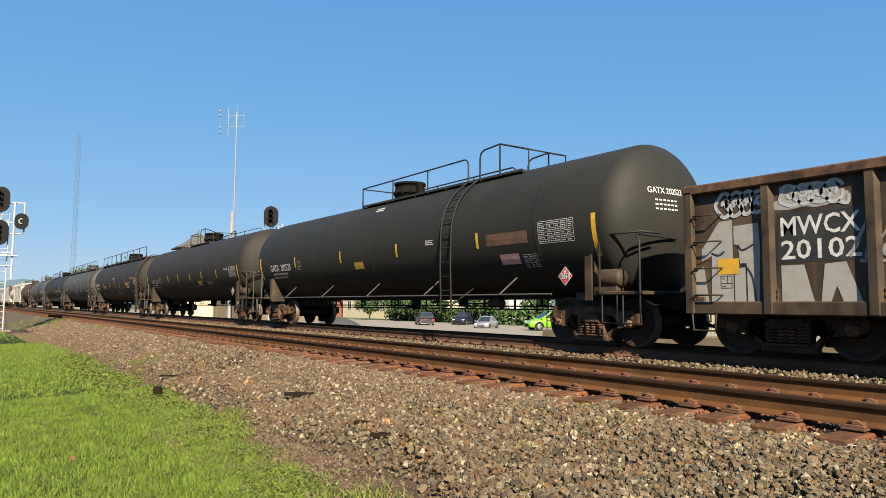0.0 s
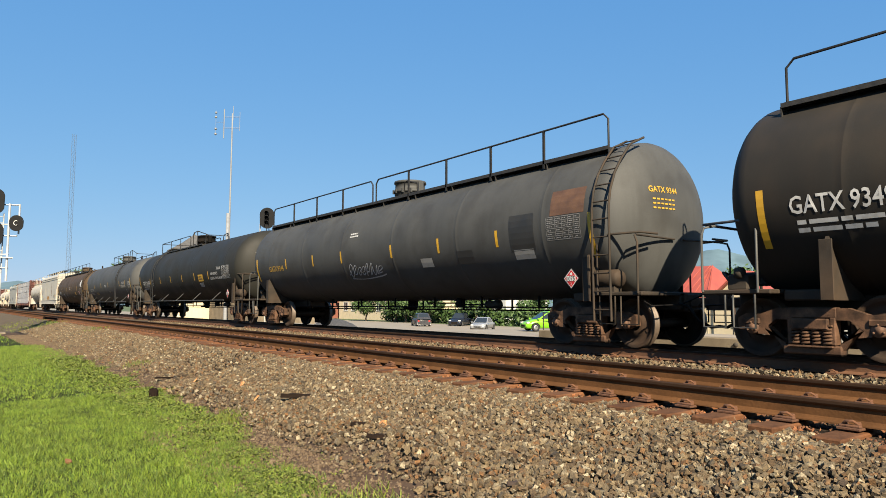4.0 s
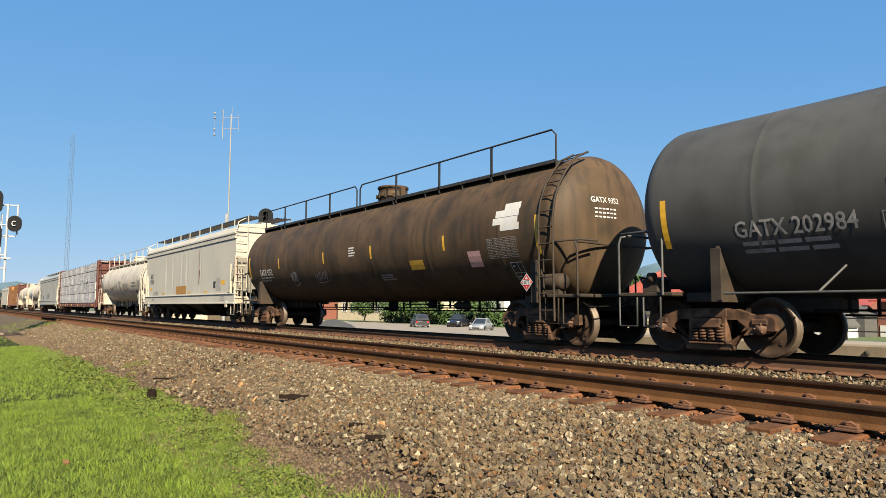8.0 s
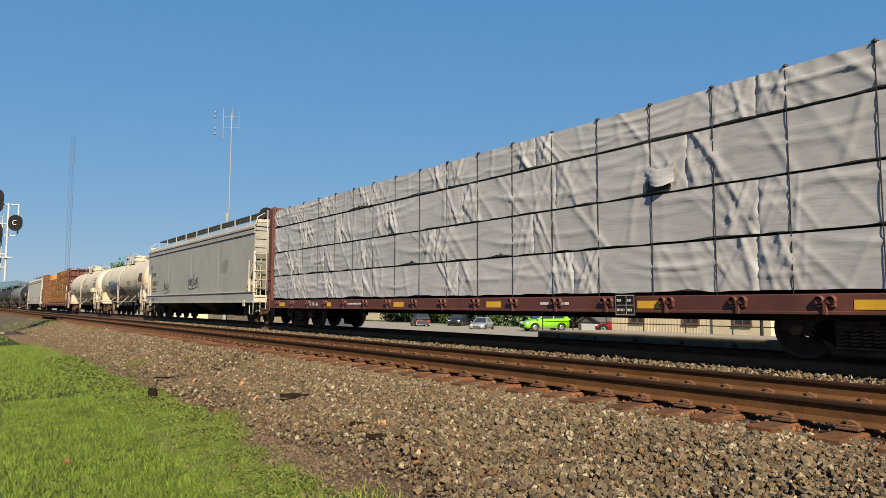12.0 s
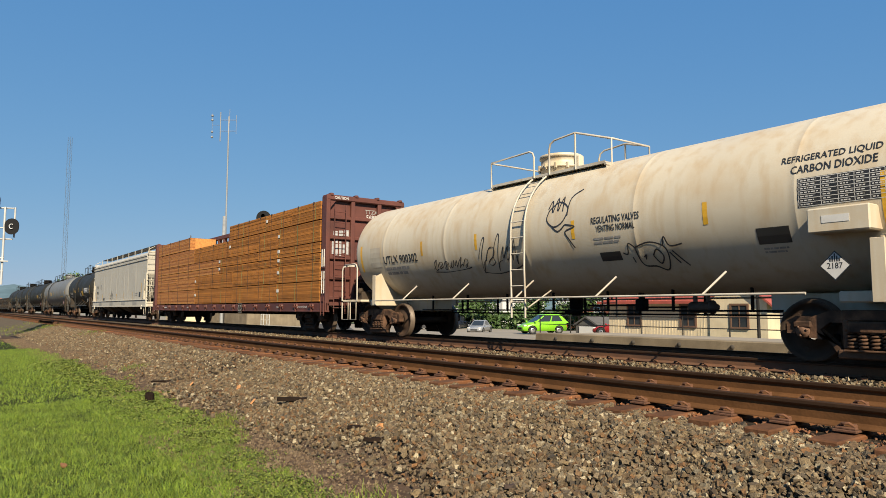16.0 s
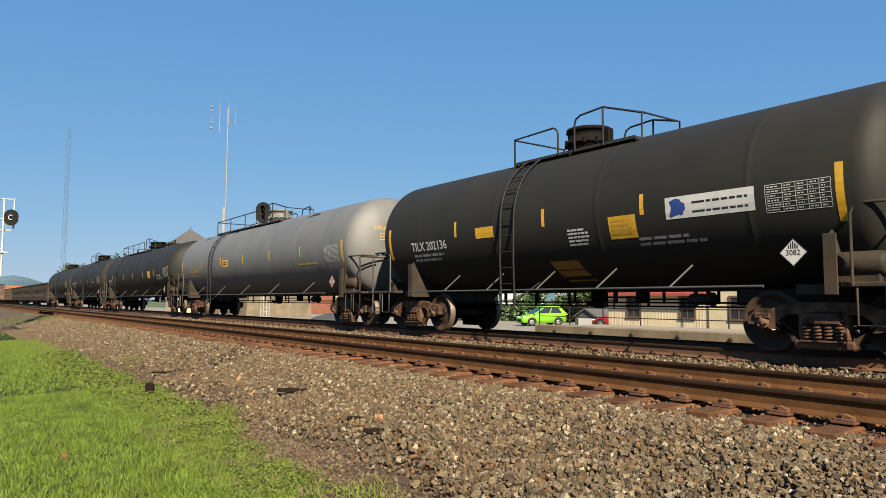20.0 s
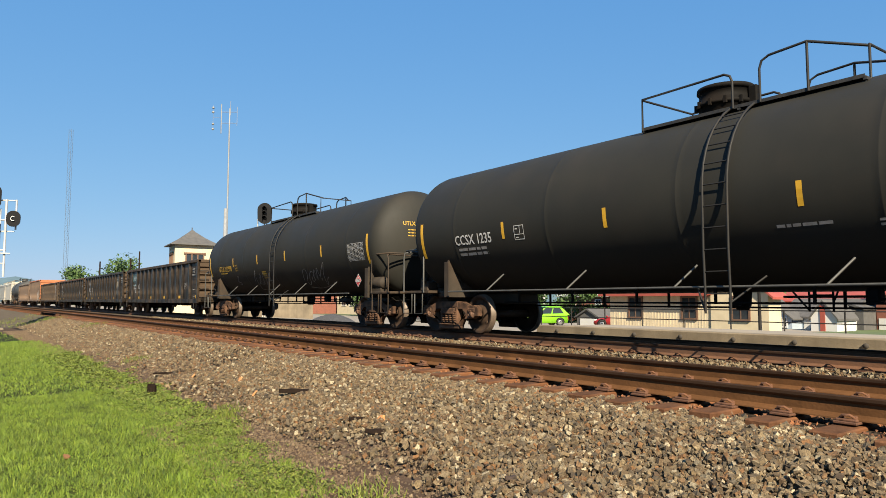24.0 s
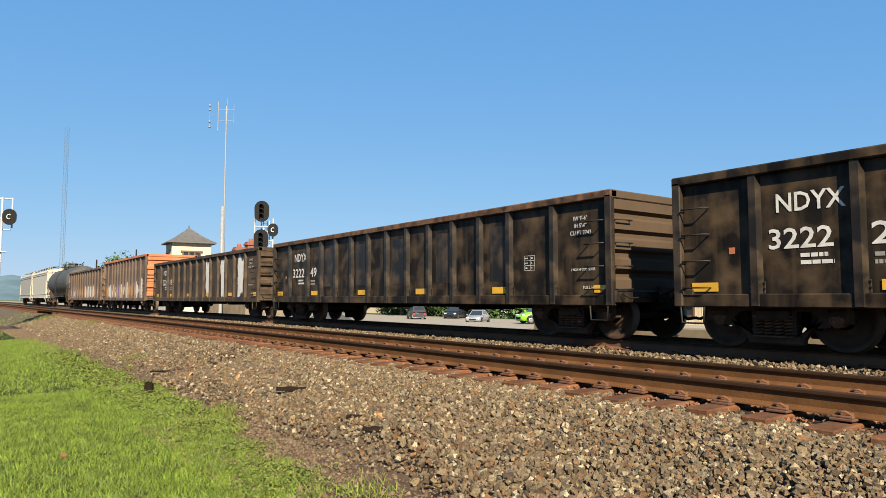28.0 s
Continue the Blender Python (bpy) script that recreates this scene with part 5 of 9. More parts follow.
def side_frame_g(g):
    # cast frame: a top member that bends down to the journal boxes, an open bolster window, tension member below
    g.prism([(-1.12, .42), (-1.12, .60), (-.98, .67), (-.76, .66), (-.50, .75), (-.34, .75), (-.34, .58), (-.52, .58), (-.70, .44), (-.62, .34), (-.80, .36), (-.82, .52), (-.98, .52), (-1.0, .42)], -.07, .07)
    g.prism([(1.12, .42), (1.0, .42), (.98, .52), (.82, .52), (.80, .36), (.62, .34), (.70, .44), (.52, .58), (.34, .58), (.34, .75), (.50, .75), (.76, .66), (.98, .67), (1.12, .60)], -.07, .07)
    g.box(-.36, .36, -.08, .08, .60, .76, .02)
    for s in (-1, 1):
        g.prism([(s * .82, .50), (s * .66, .50), (s * .38, .10), (s * .38, .24), (s * .60, .40)], -.065, .065)
        g.box(s * .30 - .04, s * .30 + .04, -.09, .09, .22, .62, .015)
        g.box(s * .89 - .13, s * .89 + .13, -.1, .1, .50, .60, .02)
    g.box(-.42, .42, -.09, .09, .08, .22, .025)
    g.box(-.26, .26, -.14, -.04, .44, .60, .02)


def springs_g(g):
    for i in range(4):
        x = -.225 + .15 * i
        pts = [(x + .066 * math.cos(a * .8), .066 * math.sin(a * .8) - .04, .215 + .0062 * a) for a in range(0, 44)]
        g.tube(pts, .019, 5)
    g.box(-.31, .31, -.12, .1, .485, .515, .005)
    g.box(-.31, .31, -.13, .1, .19, .215, .005)


def wheel_g(g):
    for s in (-1, 1):
        y = s * GAUGE_H
        g.lathe([(y - s * .07, .14), (y - s * .07, .2), (y - s * .035, .24), (y - s * .03, .36), (y - s * .065, .39), (y - s * .065, .445)], "y", 40)
        g.lathe([(y + s * .065, .14), (y + s * .065, .2), (y + s * .01, .24), (y + s * .01, .36), (y + s * .06, .385), (y + s * .075, .41), (y + s * .075, .452)], "y", 40)
        for k in range(3):
            a = 2.1 * k
            g.box(-.03, .03, -.012, .012, -.03, .03, 0, Matrix.Translation((.29 * math.cos(a), y + s * .012, .29 * math.sin(a))))
    g.lathe([(-.99, .085), (-.70, .085), (-.6, .082), (.6, .082), (.70, .085), (.99, .085)], "y", 16)


def tread_g(g, sides=(-1, 1)):
    for s in sides:
        y = s * GAUGE_H
        g.lathe([(y - s * .066, .44), (y - s * .066, .475), (y - s * .045, .485), (y - s * .03, .472), (y - s * .02, .460), (y + s * .07, .455), (y + s * .076, .44)], "y", 40)


def cap_g(g, sides=(-1, 1)):
    for s in sides:
        g.lathe([(s * .90, .105), (s * 1.06, .105), (s * 1.075, .09), (s * 1.08, .06), (s * 1.095, .055), (s * 1.095, 0.0)], "y", 20)
        for k in range(3):
            a = 2 * math.pi * k / 3
            g.lathe([(s * 1.075, .016), (s * 1.105, .016), (s * 1.105, 0)], "y", 6, (.072 * math.cos(a), 0, .072 * math.sin(a)))


def bolster_g(g):
    g.box(-.2, .2, -1.06, 1.06, .42, .62, .03)
    g.box(-.3, .3, -.25, .25, .6, .74, .03)
    for s in (-1, 1):
        g.box(s * .52 - .05, s * .52 + .05, -.85, .85, .3, .42, .02)
        for y in (-GAUGE_H, GAUGE_H):
            g.box(s * .41 - .03, s * .41 + .04, y - .06, y + .06, .28, .58, .01)
    g.tube([(-.6, .3, .36), (.6, .3, .36)], .03)


def truck(car, x, dark=False):
    mt = M["truck_dark"] if dark else M["truck"]
    base = part("truck", shared("bolster", "truck", M["under"], bolster_g), None, car, "truck bolster with brake beams in shade-dark colour", Matrix.Translation((x, 0, 0)))
    for s in (-1, 1):
        part("side_frame", shared("frame%d" % s, "side_frame", mt, side_frame_g), None, base, "rusty cast side frame", pose(0, s * .99, 0))
        # springs always take the lighter rust, which paints sunlight onto them
        part("spring_nest", shared("springs", "spring_nest", M["truck"], springs_g), None, base, "", pose(0, s * 1.0, 0, 0, 0, 0 if s < 0 else 180))
    for s in (-1, 1):
        w = part("wheelset", shared("wheels", "wheelset", M["wheel"], wheel_g), None, base, "pair of steel wheels on an axle")
        w.matrix_parent_inverse = Matrix.Translation((s * .89, 0, .457))
        WHEELS.append(w)
        # bright running faces and bearing caps belong to the same turning set
        for nm, fn, mm in (("wheel_tread", tread_g, M["tread"]), ("bearing_cap", cap_g, M["cap"])):
            for sd in (-1, 1):
                q = part(nm, shared((nm, sd), nm, mm, lambda gg: fn(gg, (sd,))), None, base)
                q.matrix_parent_inverse = Matrix.Translation((s * .89, 0, .457))
                WHEELS.append(q)
    return base


def coupler_g(g):
    g.box(0, .55, -.09, .09, -.09, .09, .03)
    g.prism([(.5, -.14), (.72, -.17), (.86, -.06), (.84, .02), (.72, 0), (.70, .1), (.60, .15), (.5, .12)], -.14, .14, "xy")
    g.box(-.3, .1, -.2, .2, -.17, .17, .03)


def end_gear(car, xe, material, dark=True):
    """Coupler, draft sill, air hose and uncoupling bar at both ends; xe: where the draft sill ends."""
    for s in (-1, 1):
        part("coupler", shared("coupler", "coupler", M["truck_dark"], coupler_g), None, car, "", pose(s * (xe - .02), 0, .84, 0, 0, 0 if s > 0 else 180))
        g = G()
        g.tube([(s * xe, -.35 * s, .82), (s * (xe + .22), -.35 * s, .75), (s * (xe + .36), -.3 * s, .52), (s * (xe + .5), -.12 * s, .4), (s * (xe + .62), -.02 * s, .42)], .028, 6)
        g.tube([(s * xe, -1.35, .86), (s * (xe + .12), -1.3, .78), (s * (xe + .14), -.5, .80), (s * (xe + .35), -.12, .98)], .014, 5)
        part("air_hose", g, M["under"], car)


def text_mesh(body, h, width=None):
    key = ("txt", body, h, width)
    if key in CACHE:
        return CACHE[key]
    cu = bpy.data.curves.new("lettering", "FONT")
    cu.offset = .014
    cu.body, cu.size, cu.align_x, cu.align_y, cu.resolution_u = body, 1.0, "CENTER", "CENTER", 2
    ob = new("lettering", cu)
    bpy.context.view_layer.update()
    me = bpy.data.meshes.new_from_object(ob.evaluated_get(bpy.context.evaluated_depsgraph_get()))
    vs = np.array([v.co[:] for v in me.vertices]).reshape(-1, 3)
    fs = [tuple(p.vertices) for p in me.polygons]
    bpy.data.objects.remove(ob)
    bpy.data.meshes.remove(me)
    bpy.data.curves.remove(cu)
    lo, hi = vs.min(0), vs.max(0)
    vs = vs - (lo + hi) / 2
    k = h / (hi[1] - lo[1])
    kx = width / (hi[0] - lo[0]) if width else k * .92
    CACHE[key] = ([(x * kx, y * k) for x, y, _ in vs], fs)
    return CACHE[key]


PEN = {
    "F": (((0, 0), (.1, 1), (.7, 1)), ((.05, .55), (.5, .55))), "R": (((0, 0), (.1, 1), (.6, .95), (.6, .62), (.1, .5), (.75, 0)),),
    "E": (((.65, 1), (.1, 1), (0, 0), (.6, 0)), ((.05, .5), (.5, .5))), "S": (((.68, .85), (.35, 1), (.05, .8), (.3, .55), (.6, .3), (.3, 0), (0, .1)),),
    "T": (((0, 1), (.8, 1)), ((.4, 1), (.35, 0))), "A": (((0, 0), (.35, 1), (.7, 0)), ((.1, .4), (.6, .4))),
    "J": (((.2, 1), (.8, 1)), ((.5, 1), (.45, .1), (.2, -.1), (0, .1))), "V": (((0, 1), (.3, 0), (.75, 1)),),
    "C": (((.65, .9), (.35, 1), (.05, .6), (.1, .1), (.5, 0), (.7, .15)),), "O": (((.35, 1), (.05, .7), (.1, .15), (.4, 0), (.65, .3), (.6, .85), (.35, 1)),),
    "!": (((.35, 1), (.2, .3)), ((.17, .08), (.2, 0))), "-": (((.1, .5), (.35, .5)),), "L": (((.1, 1), (0, 0), (.5, 0)),),
    "D": (((0, 0), (.1, 1), (.6, .7), (.5, .2), (0, 0)),), "B": (((0, 0), (.1, 1), (.5, .92), (.5, .62), (.1, .5), (.6, .38), (.55, .05), (0, 0)),),
    "N": (((0, 0), (.1, 1), (.6, 0), (.72, 1)),),
    "#": (((.2, 1), (.1, 0)), ((.55, 1), (.45, 0)), ((0, .65), (.7, .65)), ((0, .3), (.65, .3))),
}


class Skin:
    """Where lettering and marks lie on a car's near side: a round shell or a flat wall."""
    hs = 0.0

    def __init__(self, car, R=None, zc=None, y=None, lift=.0032, bulge=None):
        self.car, self.R, self.zc, self.y, self.lift, self.bulge = car, R, zc, y, lift, bulge

    def at(self, x, z, k=1.0):
        if self.R:
            d = max(-.97 * self.R, min(.97 * self.R, z - self.zc))
            return (x, -(math.sqrt(self.R ** 2 - d * d) + self.lift * k), z)
        return (x, self.y - self.lift * k - (self.bulge(x, z) if self.bulge else 0), z)

    def put(self, name, pts, fs, material, label="", k=1.0):
        g = G()
        g.add([self.at(x, z, k) for x, z in pts], fs)
        me = bpy.data.meshes.new(name)
        me.from_pydata(g.v, [], g.f)
        me.materials.append(material)
        return part(name, me, None, self.car, label)

    def text(self, body, x, z, h, material, width=None, label=""):
        vs, fs = text_mesh(body, h, width)
        k = 1.7 + (h * h / 12 / self.R / self.lift if self.R else .3)
        return self.put("lettering", [(x + a, z + b) for a, b in vs], fs, material, label or "stencilled letters", k)

    def rect(self, name, x, z, w, h, material, label="", k=1.0, n=None, lean=0.0):
        n = n or max(2, int(h / .12))
        pts, fs = [], []
        c = max(1, int(w / .06)) if self.bulge else 1
        for i in range(n + 1):
            zz = z - h / 2 + h * i / n
            pts += [(x - w / 2 + w * q / c + lean * (zz - z), zz) for q in range(c + 1)]
        for i in range(n):
            for q in range(c):
                o = i * (c + 1) + q
                fs.append((o, o + 1, o + c + 2, o + c + 1))
        return self.put(name, pts, fs, material, label, k)

    def head(self, body, material, y=-.35, z=.5, h=.12):
        """Lettering on the dished head that faces the way of travel."""
        def on_head(vs, fs, name, label):
            pts = [(self.hs + .66 * math.sqrt(max(.02, 1 - (a * a + b * b) / self.R ** 2)) + .008, a, self.zc + b) for a, b in vs]
            me = bpy.data.meshes.new(name)
            me.from_pydata(pts, [], fs)
            me.materials.append(material)
            part(name, me, None, self.car, label)
        vs, fs = text_mesh(body, h)
        on_head([(y + a, z + b) for a, b in vs], fs, "head_lettering", "stencilled letters on the tank's head")
        vs, fs = [], []
        for k in range(3):
            for q in range(6):
                a, b = y - .3 + q * .1, z - .2 - k * .085
                o = len(vs)
                vs += [(a, b), (a + .07, b), (a + .07, b + .03), (a, b + .03)]
                fs.append((o, o + 1, o + 2, o + 3))
        on_head(vs, fs, "small_print", "")

    def bars(self, x, z, w, h, n, material, seed=0, name="small_print", fill=.55):
        """Small print that cannot be read: rows of plain bars."""
        r = random.Random(seed + int(x * 100) + n)
        pts, fs = [], []
        for i in range(n):
            zz = z + h / 2 - (i + .5) * h / n
            hh = h / n * fill / 2
            a = x - w / 2
            end = x + w / 2 - r.random() * w * .25
            while a < end:
                b = min(end, a + r.uniform(.08, .3) * w)
                o = len(pts)
                pts += [(a, zz - hh), (b, zz - hh), (b, zz + hh), (a, zz + hh)]
                fs.append((o, o + 1, o + 2, o + 3))
                a = b + w * .03
        return self.put(name, pts, fs, material, "", 1.5)

    def table(self, x, z, w, h, material, rows=6, cols=5):
        t = .008
        pts, fs = [], []

        def q(x0, x1, z0, z1):
            o = len(pts)
            pts.extend([(x0, z0), (x1, z0), (x1, z1), (x0, z1)])
            fs.append((o, o + 1, o + 2, o + 3))
        for i in range(rows + 1):
            zz = z - h / 2 + h * i / rows
            q(x - w / 2, x + w / 2, zz - t / 2, zz + t / 2)
        for j in range(cols + 1):
            xx = x - w / 2 + w * (j / cols) ** .8
            for i in range(rows):
                q(xx - t / 2, xx + t / 2, z - h / 2 + h * i / rows + t, z - h / 2 + h * (i + 1) / rows - t)
        r = random.Random(int(x * 1000))
        for i in range(rows):
            for j in range(cols):
                x0, x1 = x - w / 2 + w * (j / cols) ** .8, x - w / 2 + w * ((j + 1) / cols) ** .8
                zz = z - h / 2 + h * (i + .5) / rows
                a, e = x0 + .025, x1 - .02 - r.random() * .4 * (x1 - x0)
                while a < e:
                    c = min(e, a + r.uniform(.02, .06))
                    q(a, c, zz - h / rows * .13, zz + h / rows * .13)
                    a = c + .014
        return self.put("data_panel", pts, fs, material, "stencilled table of test data", 1.5)

    def ticks(self, xs, z, material, h=.36, w=.085):
        for x in xs:
            self.rect("reflector_strip", x, z, w, h, material, "yellow reflective strip", 1.3)

    def plate(self, x, z, s, material):
        """The outlined square beside the number."""
        t = .013
        pts, fs = [], []
        bars = [(-s, s, -s, -s + t), (-s, s, s - t, s), (-s, s, -s * .3, -s * .3 + t), (-s * .75, -s * .3, s * .45, s * .6), (-s * .75, -s * .1, -s * .75, -s * .6)]
        for k in range(6):
            za, zb = -s + 2 * s * k / 6, -s + 2 * s * (k + 1) / 6
            bars += [(-s, -s + t, za, zb), (s - t, s, za, zb)]
            if za >= -s * .35:
                bars.append((s * .15, s * .15 + t, za, zb))
        for x0, x1, z0, z1 in bars:
            o = len(pts)
            pts += [(x + x0, z + z0), (x + x1, z + z0), (x + x1, z + z1), (x + x0, z + z1)]
            fs.append((o, o + 1, o + 2, o + 3))
        self.put("clearance_mark", pts, fs, material, "", 1.5)

    def squiggle(self, x, z, w, h, material, seed, strokes=5, t=.022):
        """A sprayed tag: one slanting run of joined loops, hooks and spikes that spells nothing, with a swash under it."""
        r = random.Random(seed)
        shapes = ([(-.5, -.7), (-.2, .6), (0, 1.0), (.12, .3), (.0, -.8), (.3, -.2), (.5, -.6)],
                  [(-.5, -.5), (-.1, .5), (.3, .55), (.35, 0), (-.1, -.55), (.1, -.9), (.5, -.55)],
                  [(-.5, .5), (-.3, -.6), (-.05, -.8), (.15, -.1), (.2, .6), (.25, -.6), (.5, -.7)],
                  [(-.5, -.7), (-.35, .75), (-.1, -.5), (.1, .8), (.3, -.75), (.5, -.3)],
                  [(-.5, -.2), (0, 1.15), (.15, .9), (-.05, -.2), (-.15, -1.1), (.15, -.5), (.5, -.4)],
                  [(-.5, -.6), (.1, .1), (.3, .6), (.0, .8), (-.25, .2), (.0, -.7), (.5, -.5)])
        run = []
        for k in range(strokes):
            cx, cw = x - w / 2 + w * (k + .5) / strokes, w / strokes * r.uniform(.9, 1.25)
            tall = r.uniform(.7, 1.15) * (1.25 if k == 0 else 1)
            run.append([(cx + cw * (a + r.uniform(-.1, .1) + .28 * b), z + h * .5 * tall * (b + r.uniform(-.12, .12))) for a, b in r.choice(shapes)])
        lines, cut = [], []
        for q in run:
            cut += q
            if r.random() < .35:
                lines.append(cut)
                cut = []
        lines += [cut] if cut else []
        lines.append([(x - w * .5, z - h * .62), (x - w * .1, z - h * .7), (x + w * .4, z - h * .55), (x + w * .56, z - h * .42)])
        pts, fs = [], []
        for key in lines:
            line = []
            for q in range(len(key) - 1):
                p0, p1, p2, p3 = key[max(0, q - 1)], key[q], key[q + 1], key[min(len(key) - 1, q + 2)]
                for u in (0, .2, .4, .6, .8):
                    line.append(tuple(.5 * (2 * b + (c - a) * u + (2 * a - 5 * b + 4 * c - d) * u * u + (3 * b - a - 3 * c + d) * u ** 3) for a, b, c, d in zip(p0, p1, p2, p3)))
            line.append(key[-1])
            n = len(line)
            for i, (px, pz) in enumerate(line):
                a, b = line[max(0, i - 1)], line[min(n - 1, i + 1)]
                dx, dz = b[0] - a[0], b[1] - a[1]
                l = math.hypot(dx, dz) or 1
                tt = t * (.55 + .6 * abs(math.sin(i * .23 + seed)))
                o = (-dz / l * tt / 2, dx / l * tt / 2)
                pts += [(px + o[0], pz + o[1]), (px - o[0], pz - o[1])]
                if i < n - 1:
                    q = len(pts)
                    fs.append((q - 2, q - 1, q + 1, q))
        return self.put("graffiti_tag", pts, fs, material, "sprayed graffiti strokes", 2.2)

    def strokes(self, lines, material, t=.025, name="graffiti_tag", label="sprayed graffiti strokes", smooth=True):
        """Ribbons along open lines of (x, z)."""
        pts, fs = [], []
        for key in lines:
            line = []
            for q in range(len(key) - 1):
                p0, p1, p2, p3 = key[max(0, q - 1)], key[q], key[q + 1], key[min(len(key) - 1, q + 2)]
                for u in ((0, .25, .5, .75) if smooth else (0, .5)):
                    if smooth:
                        line.append(tuple(.5 * (2 * b + (c - a) * u + (2 * a - 5 * b + 4 * c - d) * u * u + (3 * b - a - 3 * c + d) * u ** 3) for a, b, c, d in zip(p0, p1, p2, p3)))
                    else:
                        line.append(tuple(b + (c - b) * u for b, c in zip(p1, p2)))
            line.append(key[-1])
            n = len(line)
            for i, (px, pz) in enumerate(line):
                a, b = line[max(0, i - 1)], line[min(n - 1, i + 1)]
                dx, dz = b[0] - a[0], b[1] - a[1]
                l = math.hypot(dx, dz) or 1
                o = (-dz / l * t / 2, dx / l * t / 2)
                pts += [(px + o[0], pz + o[1]), (px - o[0], pz - o[1])]
                if i < n - 1:
                    q = len(pts)
                    fs.append((q - 2, q - 1, q + 1, q))
        return self.put(name, pts, fs, material, label, 2.2)

    def scrawl(self, body, x, z, w, h, material, t=.028, seed=1, slant=.25):
        """Words sprayed by hand, letter by letter."""
        r = random.Random(seed)
        lines = []
        step = w / len(body)
        for k, ch in enumerate(body):
            dz = r.uniform(-.06, .06) * h
            for ln in PEN.get(ch, ()):
                lines.append([(x - w / 2 + step * (k + .1 + .95 * a + r.uniform(-.04, .04)) + slant * h * (b - .5), z + dz + h * (b - .5 + r.uniform(-.03, .03))) for a, b in ln])
        return self.strokes(lines, material, t, label="sprayed graffiti words", smooth=False)

    def throwup(self, x, z, w, h, material, seed, n=4, t=.024):
        """Swollen outline letters that overlap."""
        r = random.Random(seed)
        lines = []
        for k in range(n):
            cx, cw, ch = x - w / 2 + w * (k + .5) / n, w / n * r.uniform(.62, .74), h * r.uniform(.42, .52)
            ph = r.uniform(0, 6)
            lines.append([(cx + cw * math.cos(a) * (1 + .16 * math.sin(3 * a + ph)), z + ch * math.sin(a) * (1 + .14 * math.sin(2 * a + ph))) for a in [.5 + 5.9 * i / 14 for i in range(15)]])
            lines.append([(cx + cw * (.05 + .28 * math.cos(a)), z + ch * (.1 + .3 * math.sin(a))) for a in [ph + 5.2 * i / 8 for i in range(9)]])
        lines.append([(x + w * .45, z - h * .5), (x + w * .6, z - h * .62), (x + w * .62, z - h * .2)])
        return self.strokes(lines, material, t)

    def poly(self, outline, material, name="graffiti_fill", label="", k=1.4):
        return self.put(name, outline, [tuple(range(len(outline)))], material, label, k)

    def blob(self, x, z, w, h, material, seed, k=1.6, name="graffiti_fill", jag=.25, n=28, label=""):
        """A patch with an uneven outline."""
        r = random.Random(seed)
        ph = [r.uniform(0, 6.3) for _ in range(4)]
        rows = 7
        pts, fs = [], []
        for i in range(rows + 1):
            for j in range(n):
                a = 2 * math.pi * j / n
                rr = 1 + jag * (math.sin(3 * a + ph[0]) * .5 + math.sin(5 * a + ph[1]) * .3 + math.sin(9 * a + ph[2]) * .25)
                ca, sa = math.cos(a), math.sin(a)
                e = (abs(ca) ** 6 + abs(sa) ** 6) ** (-1 / 6)
                pts.append((x + ca * e * rr * w / 2 * i / rows, z + sa * e * rr * h / 2 * i / rows))
        for i in range(rows):
            for j in range(n):
                fs.append((i * n + j, i * n + (j + 1) % n, (i + 1) * n + (j + 1) % n, (i + 1) * n + j))
        return self.put(name, pts, fs, material, label, k)


def placard(car, x, y, z, number, red=True):
    """A diamond plate in its holder on the bracket."""
    d = .185

    def dia(s, yy, t):
        return G().prism([(x - s, z), (x, z - s), (x + s, z), (x, z + s)], yy, yy - t)
    base = part("placard", dia(d * 1.1, y, .008), M["ltr_black"], car, "diamond hazard placard with the number " + number)
    part("placard_border", dia(d, y - .008, .001), M["sticker"], base)
    if red:
        part("placard_field", dia(d * .9, y - .009, .002), M["red"], base)
        fl = [(-.03, .065), (.03, .065), (.036, .085), (.018, .1), (.01, .128), (-.008, .105), (-.02, .112), (-.034, .085)]
        part("flame_mark", G().prism([(x + a, z + b) for a, b in fl], y - .012, y - .013), M["sticker"], base)
        vs, fs = text_mesh("2", .05)
        me = bpy.data.meshes.new("class_number")
        me.from_pydata([(x + a, y - .0125, z - .1 + b) for a, b in vs], [], fs)
        me.materials.append(M["sticker"])
        part("class_number", me, None, base)
        g = G().box(x - d * .62, x + d * .62, y - .016, y - .012, z - .05, z + .05)
        part("number_band", g, M["sticker"], base)
    else:
        g = G()
        for k in range(5):
            xx = x + (k - 2) * .03
            top = z + d - abs(xx - x) - .02
            g.box(xx - .009, xx + .009, y - .0105, y - .0095, z + .055, top)
        part("placard_bar", g, M["ltr_black"], base)
    vs, fs = text_mesh(number, .085, d * 1.1)
    yn = y - .0185 if red else y - .0105
    g = G().add([(x + a, yn, z + b) for a, b in vs], fs)
    me = bpy.data.meshes.new("number")
    me.from_pydata(g.v, [], g.f)
    me.materials.append(M["ltr_black"])
    part("number", me, None, base)


def car_base(name, label, category, sR, sL, over):
    """An empty at rail height in the middle of a car; sR, sL: its ends along the train."""
    c = (sR + sL) / 2
    car = thing(name, label, category, "cars of the freight train")
    CARS.append((car, c))
    return car, (sR - sL) / 2


